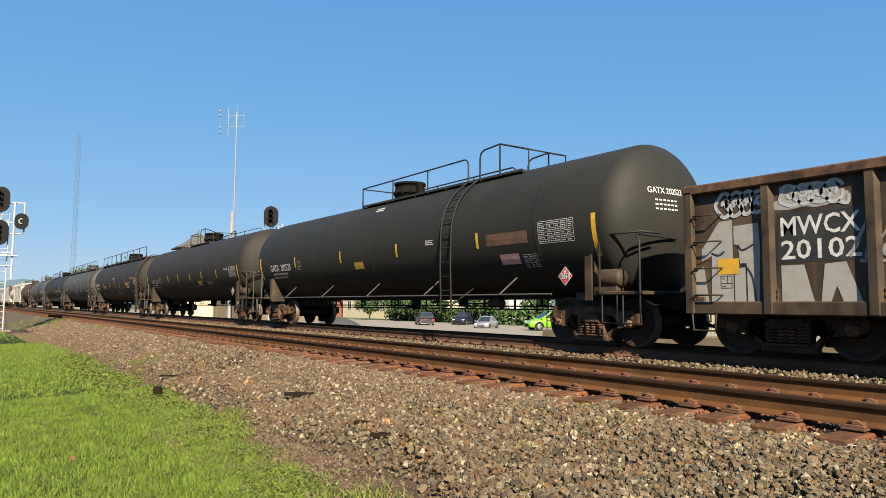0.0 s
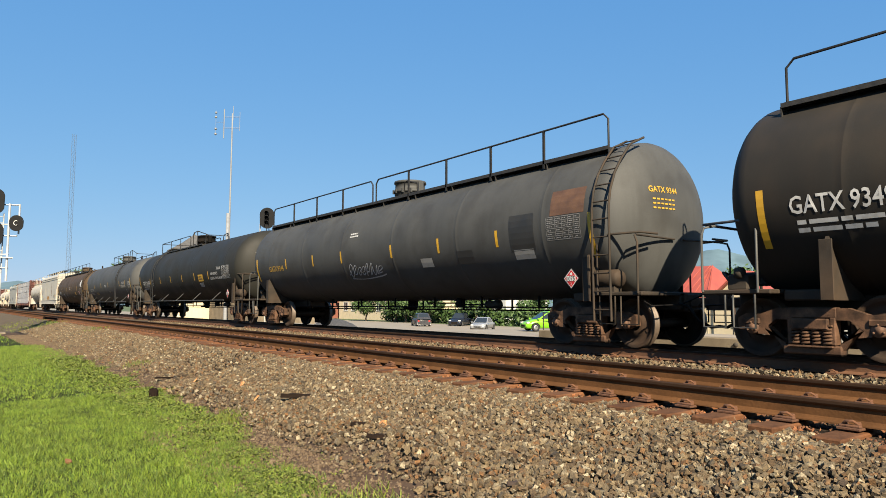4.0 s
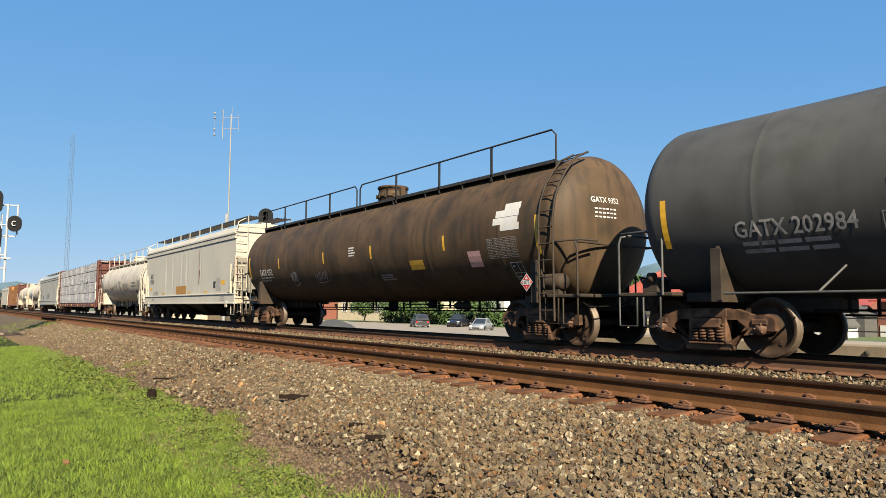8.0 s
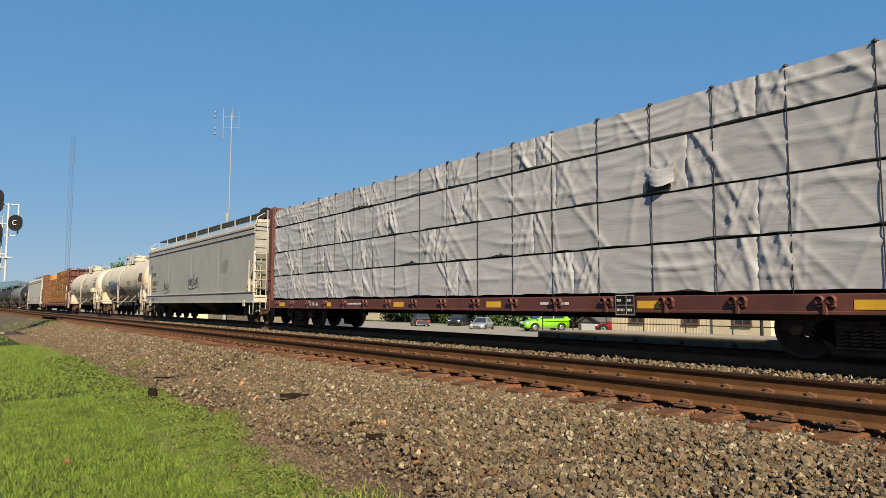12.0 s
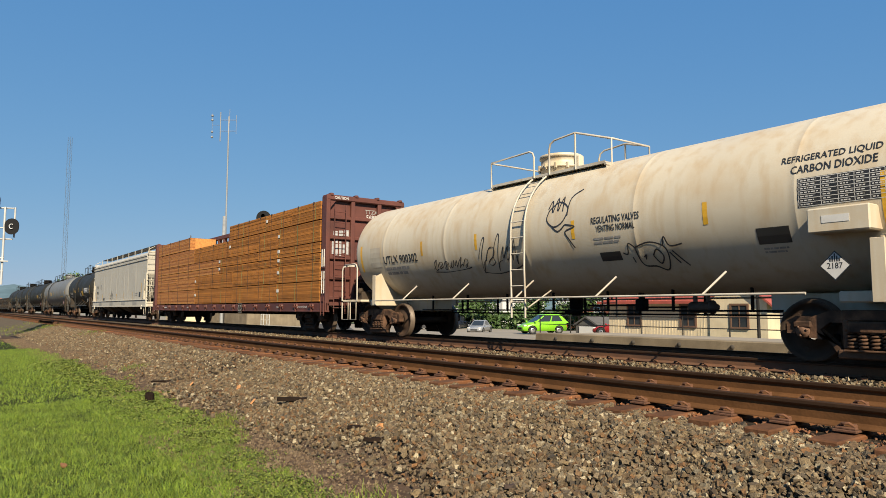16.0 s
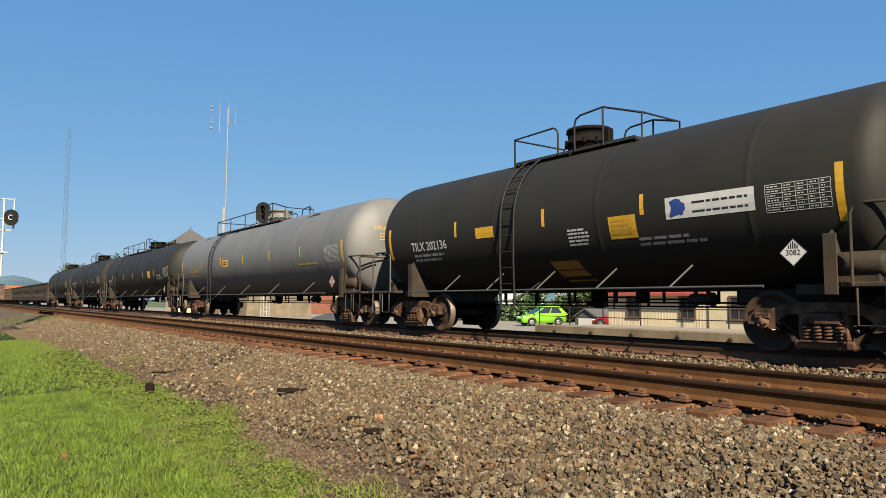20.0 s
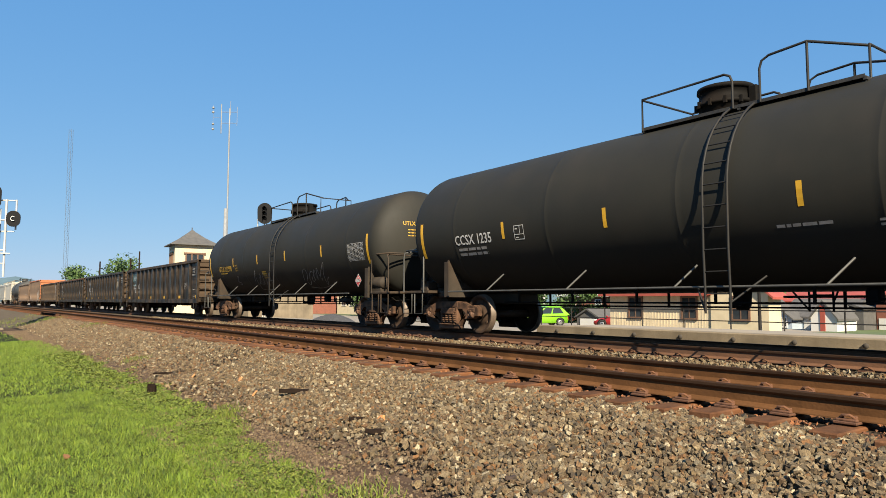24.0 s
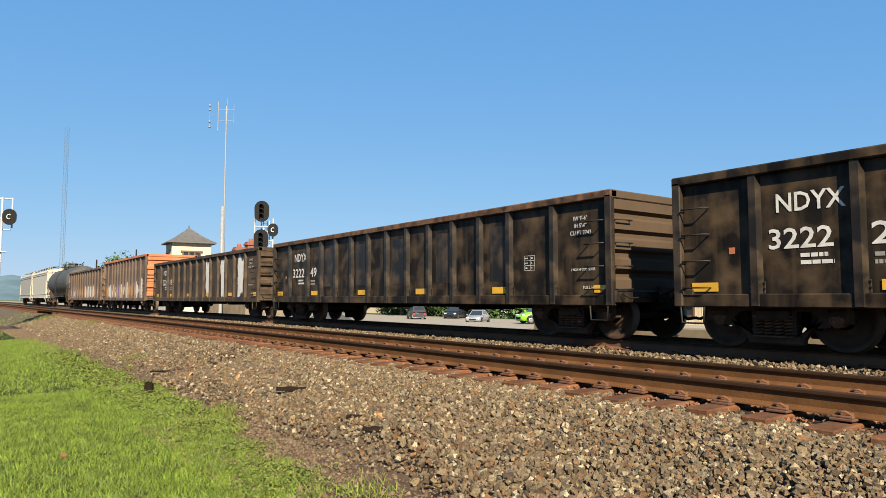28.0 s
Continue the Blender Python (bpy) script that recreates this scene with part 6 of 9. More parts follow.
def tank_car(label, sR, sL, paint, R=1.55, zc=2.46, rail="rail_paint", dome=0.0, plat=None, ladder=None, walkway=False, pipe=True, end_ladder=False, low_rail=None,
             seams=5, dark_trucks=False, gusset="frame", dome_h=.42, rail_h=.7):
    car, h = car_base("tank_car", label, "tank car", sR, sL, 0)
    mp, mr, mg = M[paint], M[rail], M[gusset]
    # shell with dished heads and weld beads
    hs = h + .1
    prof = []
    for i in range(13):
        a = math.pi / 2 * i / 12
        prof.append((-hs - .66 * math.cos(a), R * math.sin(a) + 1e-4))
    rings = [(-hs + 2 * hs * (k + .5) / (seams + 1)) for k in range(seams + 1)]
    for x in rings:
        prof += [(x - .12, R), (x - .02, R), (x - .007, R + .003), (x + .007, R + .003), (x + .02, R), (x + .12, R)]
    for i in range(12, -1, -1):
        a = math.pi / 2 * i / 12
        prof.append((hs + .66 * math.cos(a), R * math.sin(a) + 1e-4))
    g = G().lathe(prof, "x", 72, (0, 0, zc))
    part("tank", g, mp, car)
    # dome with lid and valves
    zt = zc + R
    gd = G()
    gd.lathe([(zt - .12, .46), (zt + dome_h * .35, .46), (zt + dome_h * .35, .5), (zt + dome_h * .48, .5), (zt + dome_h * .48, .46), (zt + dome_h, .45), (zt + dome_h, .49), (zt + dome_h + .07, .48), (zt + dome_h + .1, .3), (zt + dome_h + .12, 0)], "z", 28, (dome, 0, 0))
    for k in range(12):
        a = 2 * math.pi * k / 12
        gd.box(-.025, .025, -.025, .025, -.06, .06, 0, Matrix.Translation((dome + .5 * math.cos(a), .5 * math.sin(a), zt + dome_h * .42)))
    gd.box(dome + .46, dome + .62, -.08, .08, zt + .1, zt + dome_h, .02)
    part("dome", gd, mp if rail == "white" else M["under"] if paint in ("black", "black2") else mp, car, "round valve dome with bolted lid")
    # platform round the dome
    if plat:
        x0, x1 = plat
        split = ladder if ladder is not None and ladder > dome - .6 else dome
        if x0 > dome - 2.6:
            x0 = max(x0, dome - 1.5)
        x1 = min(x1, split + 1.85)
        gp = G()
        zp = zt - .12
        for y in (-.62, .62):
            gp.box(x0, x1, y - .17, y + .17, zp - .012, zp + .012, .004)
            gp.box(x0, x1, y - .18, y - .172, zp - .028, zp + .028)
        n = max(2, int((x1 - x0) / 1.3))
        for i in range(n + 1):
            x = x0 + (x1 - x0) * i / n
            gp.box(x - .025, x + .025, -.8, .8, zp - .06, zp - .02)
            gp.prism([(-.8, zp - .02), (-.52, zp - .02), (-.74, zp - .2)], x - .006, x + .006, "yz")
        part("platform", gp, M["grating"] if rail != "white" else mr, car, "steel grating platform beside the dome")
        xa, xb = max(x0 + .7, split - .15), split + .32
        xp = min(x1 - .3, xb + max(.75, (x1 - xb) * .4))
        for y in (-.8, .8):
            gr = G()
            ta, tb = zp + .56, zp + .72
            gr.tube([(x0, y, zp - .03), (x0, y, ta), (xa - .14, y, ta + .03), (xa - .04, y, ta - .02), (xa, y, ta - .12), (xa, y, zp - .02)], .022, 6)
            k = max(1, int((xa - x0) / 1.5))
            for i in range(1, k):
                gr.tube([(x0 + (xa - x0) * i / k, y, zp - .05), (x0 + (xa - x0) * i / k, y, ta + .02)], .02, 5)
            gr.tube([(xb, y, zp - .02), (xb, y, tb - .2), (xb + .04, y, tb - .08), (xb + .16, y, tb - .02), (xp, y, tb + .02), (x1, y * .62, zp + .5)], .022, 6)
            gr.tube([(xp, y, zp - .03), (xp, y, tb + .02)], .022, 6)
            part("railing", gr, mr, car)
        gr = G()
        gr.tube([(x0, -.8, zp + .55), (x0, .8, zp + .55)], .02, 6)
        gr.tube([(x1, -.6, zt - .2), (x1, -.6, zp + .5), (x1, .6, zp + .5), (x1, .6, zt - .2)], .02, 6)
        part("end_rail", gr, mr, car)
    # walkway along the whole top
    if walkway:
        gp = G()
        zw = zc + R * .875
        x0, x1 = -h + .2, h - .05
        gp.box(x0, x1, -.98, -.52, zw, zw + .03, .005)
        gp.box(x0, x1, -1.0, -.985, zw - .02, zw + .055)
        n = 10
        for i in range(n + 1):
            x = x0 + (x1 - x0) * i / n
            gp.prism([(-1.0, zw), (-.5, zw), (-.72, zw - .1), (-.96, zw - .3)], x - .01, x + .01, "yz")
        part("walkway", gp, M["grating"] if rail != "white" else mr, car, "steel walkway along the top of the tank")
        gr = G()
        top = zw + rail_h
        for a, b in ((x0 + .1, dome - .55), (dome - .35, x1)):
            gr.tube([(a, -.98, zw), (a, -.98, top - .12), (a + .12, -.98, top), (b - .12, -.98, top), (b, -.98, top - .12), (b, -.98, zw)], .022, 6)
            k = max(2, int((b - a) / 1.75))
            for i in range(1, k):
                x = a + (b - a) * i / k
                gr.box(x - .025, x + .025, -1.0, -.96, zw - .12, top)
        gr.tube([(dome + .6, -.6, zw), (dome + .62, -.6, zw + .5), (dome + .75, -.6, zw + .55), (dome + 1.3, -.6, zw + .4), (dome + 1.35, -.6, zw)], .02, 6)
        part("railing", gr, mr, car)
    if low_rail:
        gr = G()
        zl = zc + math.sqrt(R * R - .55 ** 2)
        for a, b in low_rail:
            gr.tube([(a, -.55, zl - .02), (a + .06, -.55, zl + .1), (a + .2, -.55, zl + .14), (b - .2, -.55, zl + .14), (b - .05, -.55, zl + .1), (b, -.55, zl - .02)], .016, 5)
            for i in range(1, max(2, int((b - a) / 1.4))):
                x = a + i * 1.4
                gr.tube([(x, -.55, zl - .03), (x, -.55, zl + .14)], .012, 5)
        part("grab_rail", gr, mr, car)
    # ladder down the side
    if ladder is not None:
        for sy in (-1, 1):
            w = .21
            path = []
            for i in range(9):
                a = math.radians(62 - i * 7.75)
                path.append((sy * (R + .07) * math.cos(a), zc + (R + .07) * math.sin(a)))
            path += [(sy * (R + .08), 1.6), (sy * (R + .06), 1.0), (sy * (R + .06), .58)]
            for dx in (-w, w):
                gl = G().tube([(ladder + dx, y, z) for y, z in path], .022, 6)
                if dx < 0:
                    gl.tube([(ladder - w - .25, sy * (R - .12), 1.0), (ladder - w, sy * (R + .06), .6)], .018, 5)
                else:
                    gl.tube([(ladder + w, sy * (R + .06), .75), (ladder + w + .35, sy * (R - .35), 1.15)], .018, 5)
                part("ladder_stile", gl, mr, car, "bent steel ladder stile")
            rung = shared(("rung", w), "ladder_rung", mr, lambda q: q.tube([(-w, 0, 0), (w, 0, 0)], .013, 5))
            acc = 0
            for p, q in zip(path, path[1:]):
                L = math.dist(p, q)
                while acc <= L:
                    u = acc / L
                    part("ladder_rung", rung, None, car, "", pose(ladder, p[0] + (q[0] - p[0]) * u, p[1] + (q[1] - p[1]) * u))
                    acc += .34
                acc -= L
    if end_ladder:
        xl = h + .24
        path = [(-.55, zt - .02), (-.95, zt - .2)] + [(-(R + .05) * math.cos(math.radians(a)), zc + (R + .05) * math.sin(math.radians(a))) for a in (40, 28, 16, 4)] + [(-R - .04, 1.6), (-R - .02, .5)]
        ml = mr if rail == "white" else M["frame"]
        for dx in (-.2, .2):
            part("ladder_stile", G().tube([(xl + dx, y, z) for y, z in path], .024, 6), ml, car, "ladder stile at the end of the tank")
        rung = shared("end_rung", "ladder_rung", ml, lambda q: q.tube([(-.2, 0, 0), (.2, 0, 0)], .015, 5))
        acc = .1
        for p, q in zip(path, path[1:]):
            L = math.dist(p, q)
            while acc <= L:
                u = acc / L
                y, z = p[0] + (q[0] - p[0]) * u, p[1] + (q[1] - p[1]) * u
                part("ladder_rung", rung, None, car, "", pose(xl, y, z))
                acc += .33
            acc -= L
    # sills, end platforms, gussets
    xt = h - .55
    for s in (-1, 1):
        g = G()
        g.box(*sorted((s * (h - 2.3), s * (h + .98))), -.3, .3, .7, 1.02, .02)
        g.box(*sorted((s * (h - .15), s * (h + .98))), -1.40, 1.40, .96, 1.03, .015)
        g.box(*sorted((s * (xt - .35), s * (xt + .35))), -1.12, 1.12, .86, 1.02, .02)
        part("end_sill", g, mg, car, "stub sill and end platform")
        for y in (-1, 1):
            arc = [(y * R * math.sin(t) , zc - R * math.cos(t)) for t in [math.radians(a) for a in (58, 50, 42, 34, 26, 18)]]
            xg = s * (xt - .42) if s < 0 else xt + .3
            web = [(y * 1.43, .86), (y * 1.43, 1.66), (y * (R * math.sin(math.radians(60)) + .02), 1.76)] + arc + [(y * .3, .86)]
            g = G().prism(web, xg - .025, xg + .025, "yz")
            g.box(xg - .09, xg + .09, *sorted((y * 1.43, y * 1.455)), .86, 1.7, .006)
            part("gusset", g, mg, car, "dusty steel web between sill and tank")
        # grab hoops
        g = G()
        for y in (-1.44, 1.44):
            x0, x1 = s * (h + .02), s * (h + .93)
            g.tube([(x0, y, .98), (x0, y, 1.95), (x0 + s * .06, y, 2.05), (x0 + s * .15, y, 2.08), (x1, y * .95, 2.08), (x1, y * .6, 2.08)], .022, 6)
            g.tube([(x1, y, 1.0), (x1, y, 1.9), (x1 - s * .05, y, 2.02), (x1 - s * .14, y * .9, 2.05), (x1 - s * .16, y * .1, 2.03)], .022, 6)
            g.tube([(x1 - s * .38, y, .95), (x1 - s * .38, y, .45), (x1, y, .45), (x1, y, .95)], .018, 5)
            g.tube([(x0 + s * .05, y, .95), (x0 + s * .05, y, .45), (x0 + s * .4, y, .45), (x0 + s * .4, y, .95)], .018, 5)
        part("grab_iron", g, mr if rail == "white" else M["pipe"] if s < 0 else mr if gusset != "frame" else M["frame"], car)
    truck(car, xt, dark_trucks)
    truck(car, -xt, dark_trucks)
    end_gear(car, h + .98, mg)
    # brake reservoir and hand brake
    g = G().lathe([(h - .35, 0), (h - .33, .14), (h - .28, .17), (h + .32, .17), (h + .37, .14), (h + .39, 0)], "x", 18, (0, -1.2, 1.28))
    g.box(h - .3, h + .3, -1.3, -1.1, 1.02, 1.14, .01)
    part("air_reservoir", g, mg, car, "small air reservoir on the end platform")
    g = G()
    xv = -h - .55
    g.box(xv - .2, xv + .15, -1.05, -.7, 1.02, 1.28, .03).box(xv - .12, xv + .3, -.75, -.45, 1.1, 1.32, .03)
    g.tube([(xv - .2, -1.0, 1.2), (xv - .35, -.9, 1.32), (xv - .3, -.5, 1.25)], .025)
    g.lathe([(xv - .05, .0), (xv - .03, .09), (xv + .08, .09), (xv + .1, 0)], "x", 14, (0, -1.05, 1.3))
    part("brake_valve", g, M["frame"], car, "brake valve with pipes")
    # rods and hangers below
    g = G()
    g.tube([(-h + 2, -.5, .74), (h - 2, -.5, .74)], .018, 5)
    g.tube([(-h + 2, .5, .66), (h - 2, .5, .66)], .018, 5)
    for i in range(7):
        x = -h + 2.5 + (2 * h - 5) * i / 6
        g.box(x - .02, x + .02, -.52, -.48, .72, 1.15).box(x - .02, x + .02, .48, .52, .64, 1.15)
    g.lathe([(.62, .0), (.62, .1), (.7, .14), (1.02, .16), (1.06, .2)], "z", 12, (.2, 0, 0))
    g.box(.12, .28, -.3, .1, .68, .76, .01)
    part("brake_rigging", g, M["under"], car)
    xc = h * .5
    g = G().lathe([(xc - .3, 0), (xc - .29, .08), (xc - .26, .1), (xc + .12, .1), (xc + .13, .125), (xc + .17, .125), (xc + .18, .1), (xc + .27, .045), (xc + .28, 0)], "x", 18, (0, -.3, .8))
    g.box(xc - .2, xc - .16, -.34, -.26, .88, 1.2).box(xc + .05, xc + .09, -.34, -.26, .88, 1.2)
    part("brake_cylinder", g, M["frame"] if gusset == "frame" else M["tan"], car, "dusty brake cylinder slung below the tank")
    g = G().box(xc - 1.4, xc - 1.2, -.45, -.25, .74, .96, .03).box(xc - 1.34, xc - 1.26, -.4, -.3, .95, 1.2)
    g.tube([(xc - 1.2, -.35, .8), (xc - .3, -.3, .8)], .02, 6).tube([(xc - 2.6, -.4, .84), (xc - 1.4, -.36, .84)], .022, 6)
    part("valve_box", g, M["under"], car, "dark valve box below the tank")
    if pipe:
        g = G()
        for y in (-1.53, 1.53):
            g.tube([(-xt + .6, y, .99), (xt - .6, y, .99)], .022, 6)
        n = 5
        for i in range(n):
            x = -xt + 2.0 + (2 * xt - 4.2) * i / (n - 1)
            for sy in (-1, 1):
                g.tube([(x, sy * 1.53, .99), (x + .24, sy * 1.22, 1.36)], .02, 5)
        part("side_rail", g, mr if rail == "white" else M["pipe"], car, "pipe rail with struts along the tank's foot")
    skin = Skin(car, R, zc)
    skin.hs = hs
    return car, h, skin

def hopper_car(label, sR, sL, paint, ztop=4.2, zseam=3.57, zs0=.87, zs1=1.3, slope=(.95, 2.85, 1.36), grating_pale=False, ribs=(), bays=4):
    """Covered hopper: smooth sides, sloped end sheets behind end frames, roof with a running board, chutes below."""
    car, h = car_base("covered_hopper", label, "hopper car", sR, sL, 0)
    W = 1.5
    mp, me = M[paint], M["hopper_end"]
    so, z2, z1 = slope

    def belly(x):
        w = .007 * math.sin(x * 2 * math.pi / 2.6) + .006 * math.sin(x * 1.3 + 1)
        for c in ribs:
            w += .022 * math.exp(-((x - c) / .07) ** 2) - .02 * math.exp(-((x - c - .2) / .12) ** 2)
        return w
    # side sheets, with slightly bellied plates and vertical seams
    for s in (-1, 1):
        g = G()
        n = 150
        cols = []
        for i in range(n + 1):
            x = -h + .08 + (2 * h - .16) * i / n
            e = h - abs(x)
            zb = zs1 - .02 if e > so else z2 - (z2 - z1) * max(0, e - .08) / (so - .08)
            zb = max(zb, zs1 - .02)
            cols.append((x, zb))
        rows = 8
        vs = []
        for x, zb in cols:
            w = belly(x)
            for r in range(rows + 1):
                z = zb + (zseam - zb) * r / rows
                vs.append((x, s * (W - .03 + w * math.sin(math.pi * r / rows)), z))
        fs = [(i * (rows + 1) + r, (i + 1) * (rows + 1) + r, (i + 1) * (rows + 1) + r + 1, i * (rows + 1) + r + 1) for i in range(n) for r in range(rows)]
        g.add(vs, fs, True)
        part("side_sheet", g, mp, car, "smooth painted steel side")
        # stepped eave
        g = G()
        for k, (za, zb, yy) in enumerate(((zseam, zseam + .1, .0), (zseam + .1, zseam + .2, -.03), (zseam + .2, zseam + .3, -.0))):
            g.box(-h + .08, h - .08, *sorted((s * (W + yy - .06), s * (W + yy + .012))), za + .006, zb, .012)
        part("eave_rib", g, mp, car, "ribbed eave")
        g = G()
        g.box(-h, h, *sorted((s * (W - .02), s * (W + .015))), zs0, zs1, .01)
        g.box(-h, h, *sorted((s * (W - .12), s * (W + .05))), zs0 - .01, zs0 + .05, .01)
        g.box(-h, h, *sorted((s * (W - .12), s * (W + .055))), zs1 - .035, zs1 + .012, .012)
        part("side_sill", g, mp, car, "pale side sill")
    # roof
    g = G()
    ze = zseam + .3
    prof = [(-W + .01, ze), (-W + .18, ze + (ztop - ze) * .55), (-W + .5, ztop - .05), (-.45, ztop), (.45, ztop), (W - .5, ztop - .05), (W - .18, ze + (ztop - ze) * .55), (W - .01, ze)]
    vs = [(x, y, z) for x in (-h + .06, h - .06) for y, z in prof]
    k = len(prof)
    g.add(vs, [(i, i + 1, i + 1 + k, i + k) for i in range(k - 1)] + [tuple(range(k)), tuple(range(2 * k - 1, k - 1, -1))])
    part("roof", g, mp, car)
    # end sheets: upright above, sloping in below
    for s in (-1, 1):
        g = G()
        vs = []
        for x, z in ((s * (h - .12), ze), (s * (h - .12), z2), (s * (h - so), z1), (s * (h - so - 1.0), zs1)):
            vs += [(x, -W + .04, z), (x, W - .04, z)]
        g.add(vs, [(0, 1, 3, 2), (2, 3, 5, 4), (4, 5, 7, 6)])
        vs = [(x - s * .02, y, z) for x, y, z in vs]
        g.add(vs, [(0, 2, 3, 1), (2, 4, 5, 3), (4, 6, 7, 5)])
        part("end_sheet", g, mp, car, "sloping end sheet")
        g = G()
        xe = s * (h - .04)
        for y in (-W + .05, W - .05):
            g.box(*sorted((xe - s * .1, xe)), y - .05, y + .05, .95, z2 + .05, .015)
            g.box(*sorted((xe - s * .62, xe - s * .54)), y - .05, y + .05, 1.0, z2 - .3, .015)
            g.prism([(xe - s * .1, z2 - .45), (xe - s * .1, z2 - .33), (xe - s * so * .8, z1 + .3), (xe - s * so * .8, z1 + .18)], y - .03, y + .03)
        for y in (-.45, .45):
            g.box(*sorted((xe - s * .09, xe - s * .02)), y - .05, y + .05, 1.0, z2 + .3, .01)
        g.box(*sorted((xe - s * .12, xe + s * .02)), -W, W, zs0, zs0 + .3, .015)
        g.box(*sorted((xe - s * .11, xe)), -W + .1, W - .1, ztop - .2, ztop - .08, .015)
        part("end_frame", g, me, car, "cream end frame")
        g = G()
        for y0 in (-W + .3,):
            for xx in (xe - s * .02, xe - s * .42):
                g.tube([(xx, y0, .5), (xx, y0, 2.6)], .02, 6)
            for i in range(6):
                z = .55 + .36 * i
                g.tube([(xe - s * .42, y0, z), (xe - s * .02, y0, z)], .014, 5)
        part("side_ladder", g, me, car, "cream steel side ladder")
        g = G()
        for i in range(9):
            z = 1.1 + .34 * i
            part("ladder_rung", G().tube([(xe + s * .05, -W + .02, z), (xe + s * .05, -W + .5, z)], .014, 5), me, car)
        g.tube([(xe + s * .05, -W + .5, .6), (xe + s * .05, -W + .5, ztop)], .02, 6)
        g.tube([(xe + s * .05, -W + .02, ztop - .3), (xe + s * .03, -W + .1, ztop), (xe - s * .1, -W + .45, ztop + .2)], .02, 6)
        for i in range(6):
            z = 1.0 + .4 * i
            part("ladder_rung", G().tube([(xe + s * .05, W - .5, z), (xe + s * .05, W - .02, z)], .014, 5), me, car)
        part("ladder", g, me, car, "cream steel end ladder")
        if s > 0:
            g = G().lathe([(-.02, .26), (0, .28), (.02, .26), (0, .24), (-.02, .26)], "x", 24, (xe - .3, .35, 2.1))
            for k in range(5):
                a = 6.28 * k / 5
                g.tube([(xe - .3, .35, 2.1), (xe - .3, .35 + .26 * math.cos(a), 2.1 + .26 * math.sin(a))], .012, 4)
            part("brake_wheel", g, M["under"], car, "dark hand brake wheel")
            g = G().lathe([(h - 1.2, 0), (h - 1.18, .16), (h - .6, .16), (h - .58, 0)], "x", 16, (0, -1.15, 1.62))
            part("air_reservoir", g, me, car)
            g = G().box(h - 1.15, h - .5, -1.35, -.2, 1.02, 1.08, .01).box(h - .75, h - .5, -.5, .1, 1.08, 1.5, .03)
            part("brake_stand", g, M["under"], car)
    # running board on posts
    g = G()
    zr = ztop + .27
    for y in (-.62, .62):
        g.box(-h + .02, h - .02, y - .3, y - .28, zr, zr + .05)
        g.box(-h + .02, h - .02, y + .28, y + .3, zr, zr + .05)
        for k in range(5):
            yy = y - .22 + .11 * k
            g.box(-h + .02, h - .02, yy - .012, yy + .012, zr + .005, zr + .04)
        m = int((2 * h) / .16)
        for i in range(m):
            x = -h + .1 + i * .16
            g.box(x, x + .03, y - .28, y + .28, zr, zr + .03)
    part("running_board", g, M["grating"], car, "steel grating running board on the roof")
    g = G()
    m = 9
    for i in range(m + 1):
        x = -h + .12 + (2 * h - .24) * i / m
        for y in (-.95, .95):
            g.box(x - .026, x + .026, y - .02, y + .02, ztop - .12, zr + .05)
    part("board_post", g, M["hopper2"], car)
    # hatches
    for i in range(5):
        x = -h + 1.8 + (2 * h - 3.6) * i / 4
        g = G().box(x - 1.2, x + 1.2, -.28, .28, ztop, ztop + .12, .03)
        part("roof_hatch", g, mp, car)
    # chutes
    span = 2 * (h - so - 1.6)
    for i in range(bays):
        xc = -span / 2 + span * (i + .5) / bays
        w = span / bays / 2 - .06
        g = G()
        b = [(-.3, .38), (.3, .38), (w, zs0 + .02), (-w, zs0 + .02)]
        vs = [(xc + a, y, z) for y, kk in ((-1, 0), (1, 0)) for a, z in b]
        vs = [(xc + a, sgn * (.55 if z < .5 else 1.35), z) for sgn in (-1, 1) for a, z in b]
        g.add(vs, [(0, 1, 2, 3), (7, 6, 5, 4), (0, 4, 5, 1), (1, 5, 6, 2), (2, 6, 7, 3), (3, 7, 4, 0)])
        g.box(xc - .38, xc + .38, -.7, .7, .3, .4, .02)
        g.tube([(xc - .2, -.85, .42), (xc - .2, .85, .42)], .03, 6)
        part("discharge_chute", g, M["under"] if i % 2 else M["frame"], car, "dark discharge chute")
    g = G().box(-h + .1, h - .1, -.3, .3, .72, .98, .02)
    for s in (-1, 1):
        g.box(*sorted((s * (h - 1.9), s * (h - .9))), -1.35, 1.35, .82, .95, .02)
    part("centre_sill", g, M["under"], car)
    xt = h - 1.15
    truck(car, xt, True)
    truck(car, -xt, True)
    end_gear(car, h + .15, me)
    g = G()
    for s in (-1, 1):
        g.tube([(s * (h - .05), -1.48, .87), (s * (h - .05), -1.48, .42), (s * (h - .45), -1.48, .42), (s * (h - .45), -1.48, .87)], .018, 5)
        g.box(*sorted((s * (h - 1.05), s * (h - .85))), -1.56, -1.5, .72, .98, .01)
    part("sill_step", g, me, car)
    return car, h, Skin(car, None, None, -W - .016, .003), Skin(car, None, None, -W + .03, .0045, lambda x, z: belly(x) * math.sin(math.pi * max(0, min(1, (z - zs1) / (zseam - zs1)))))


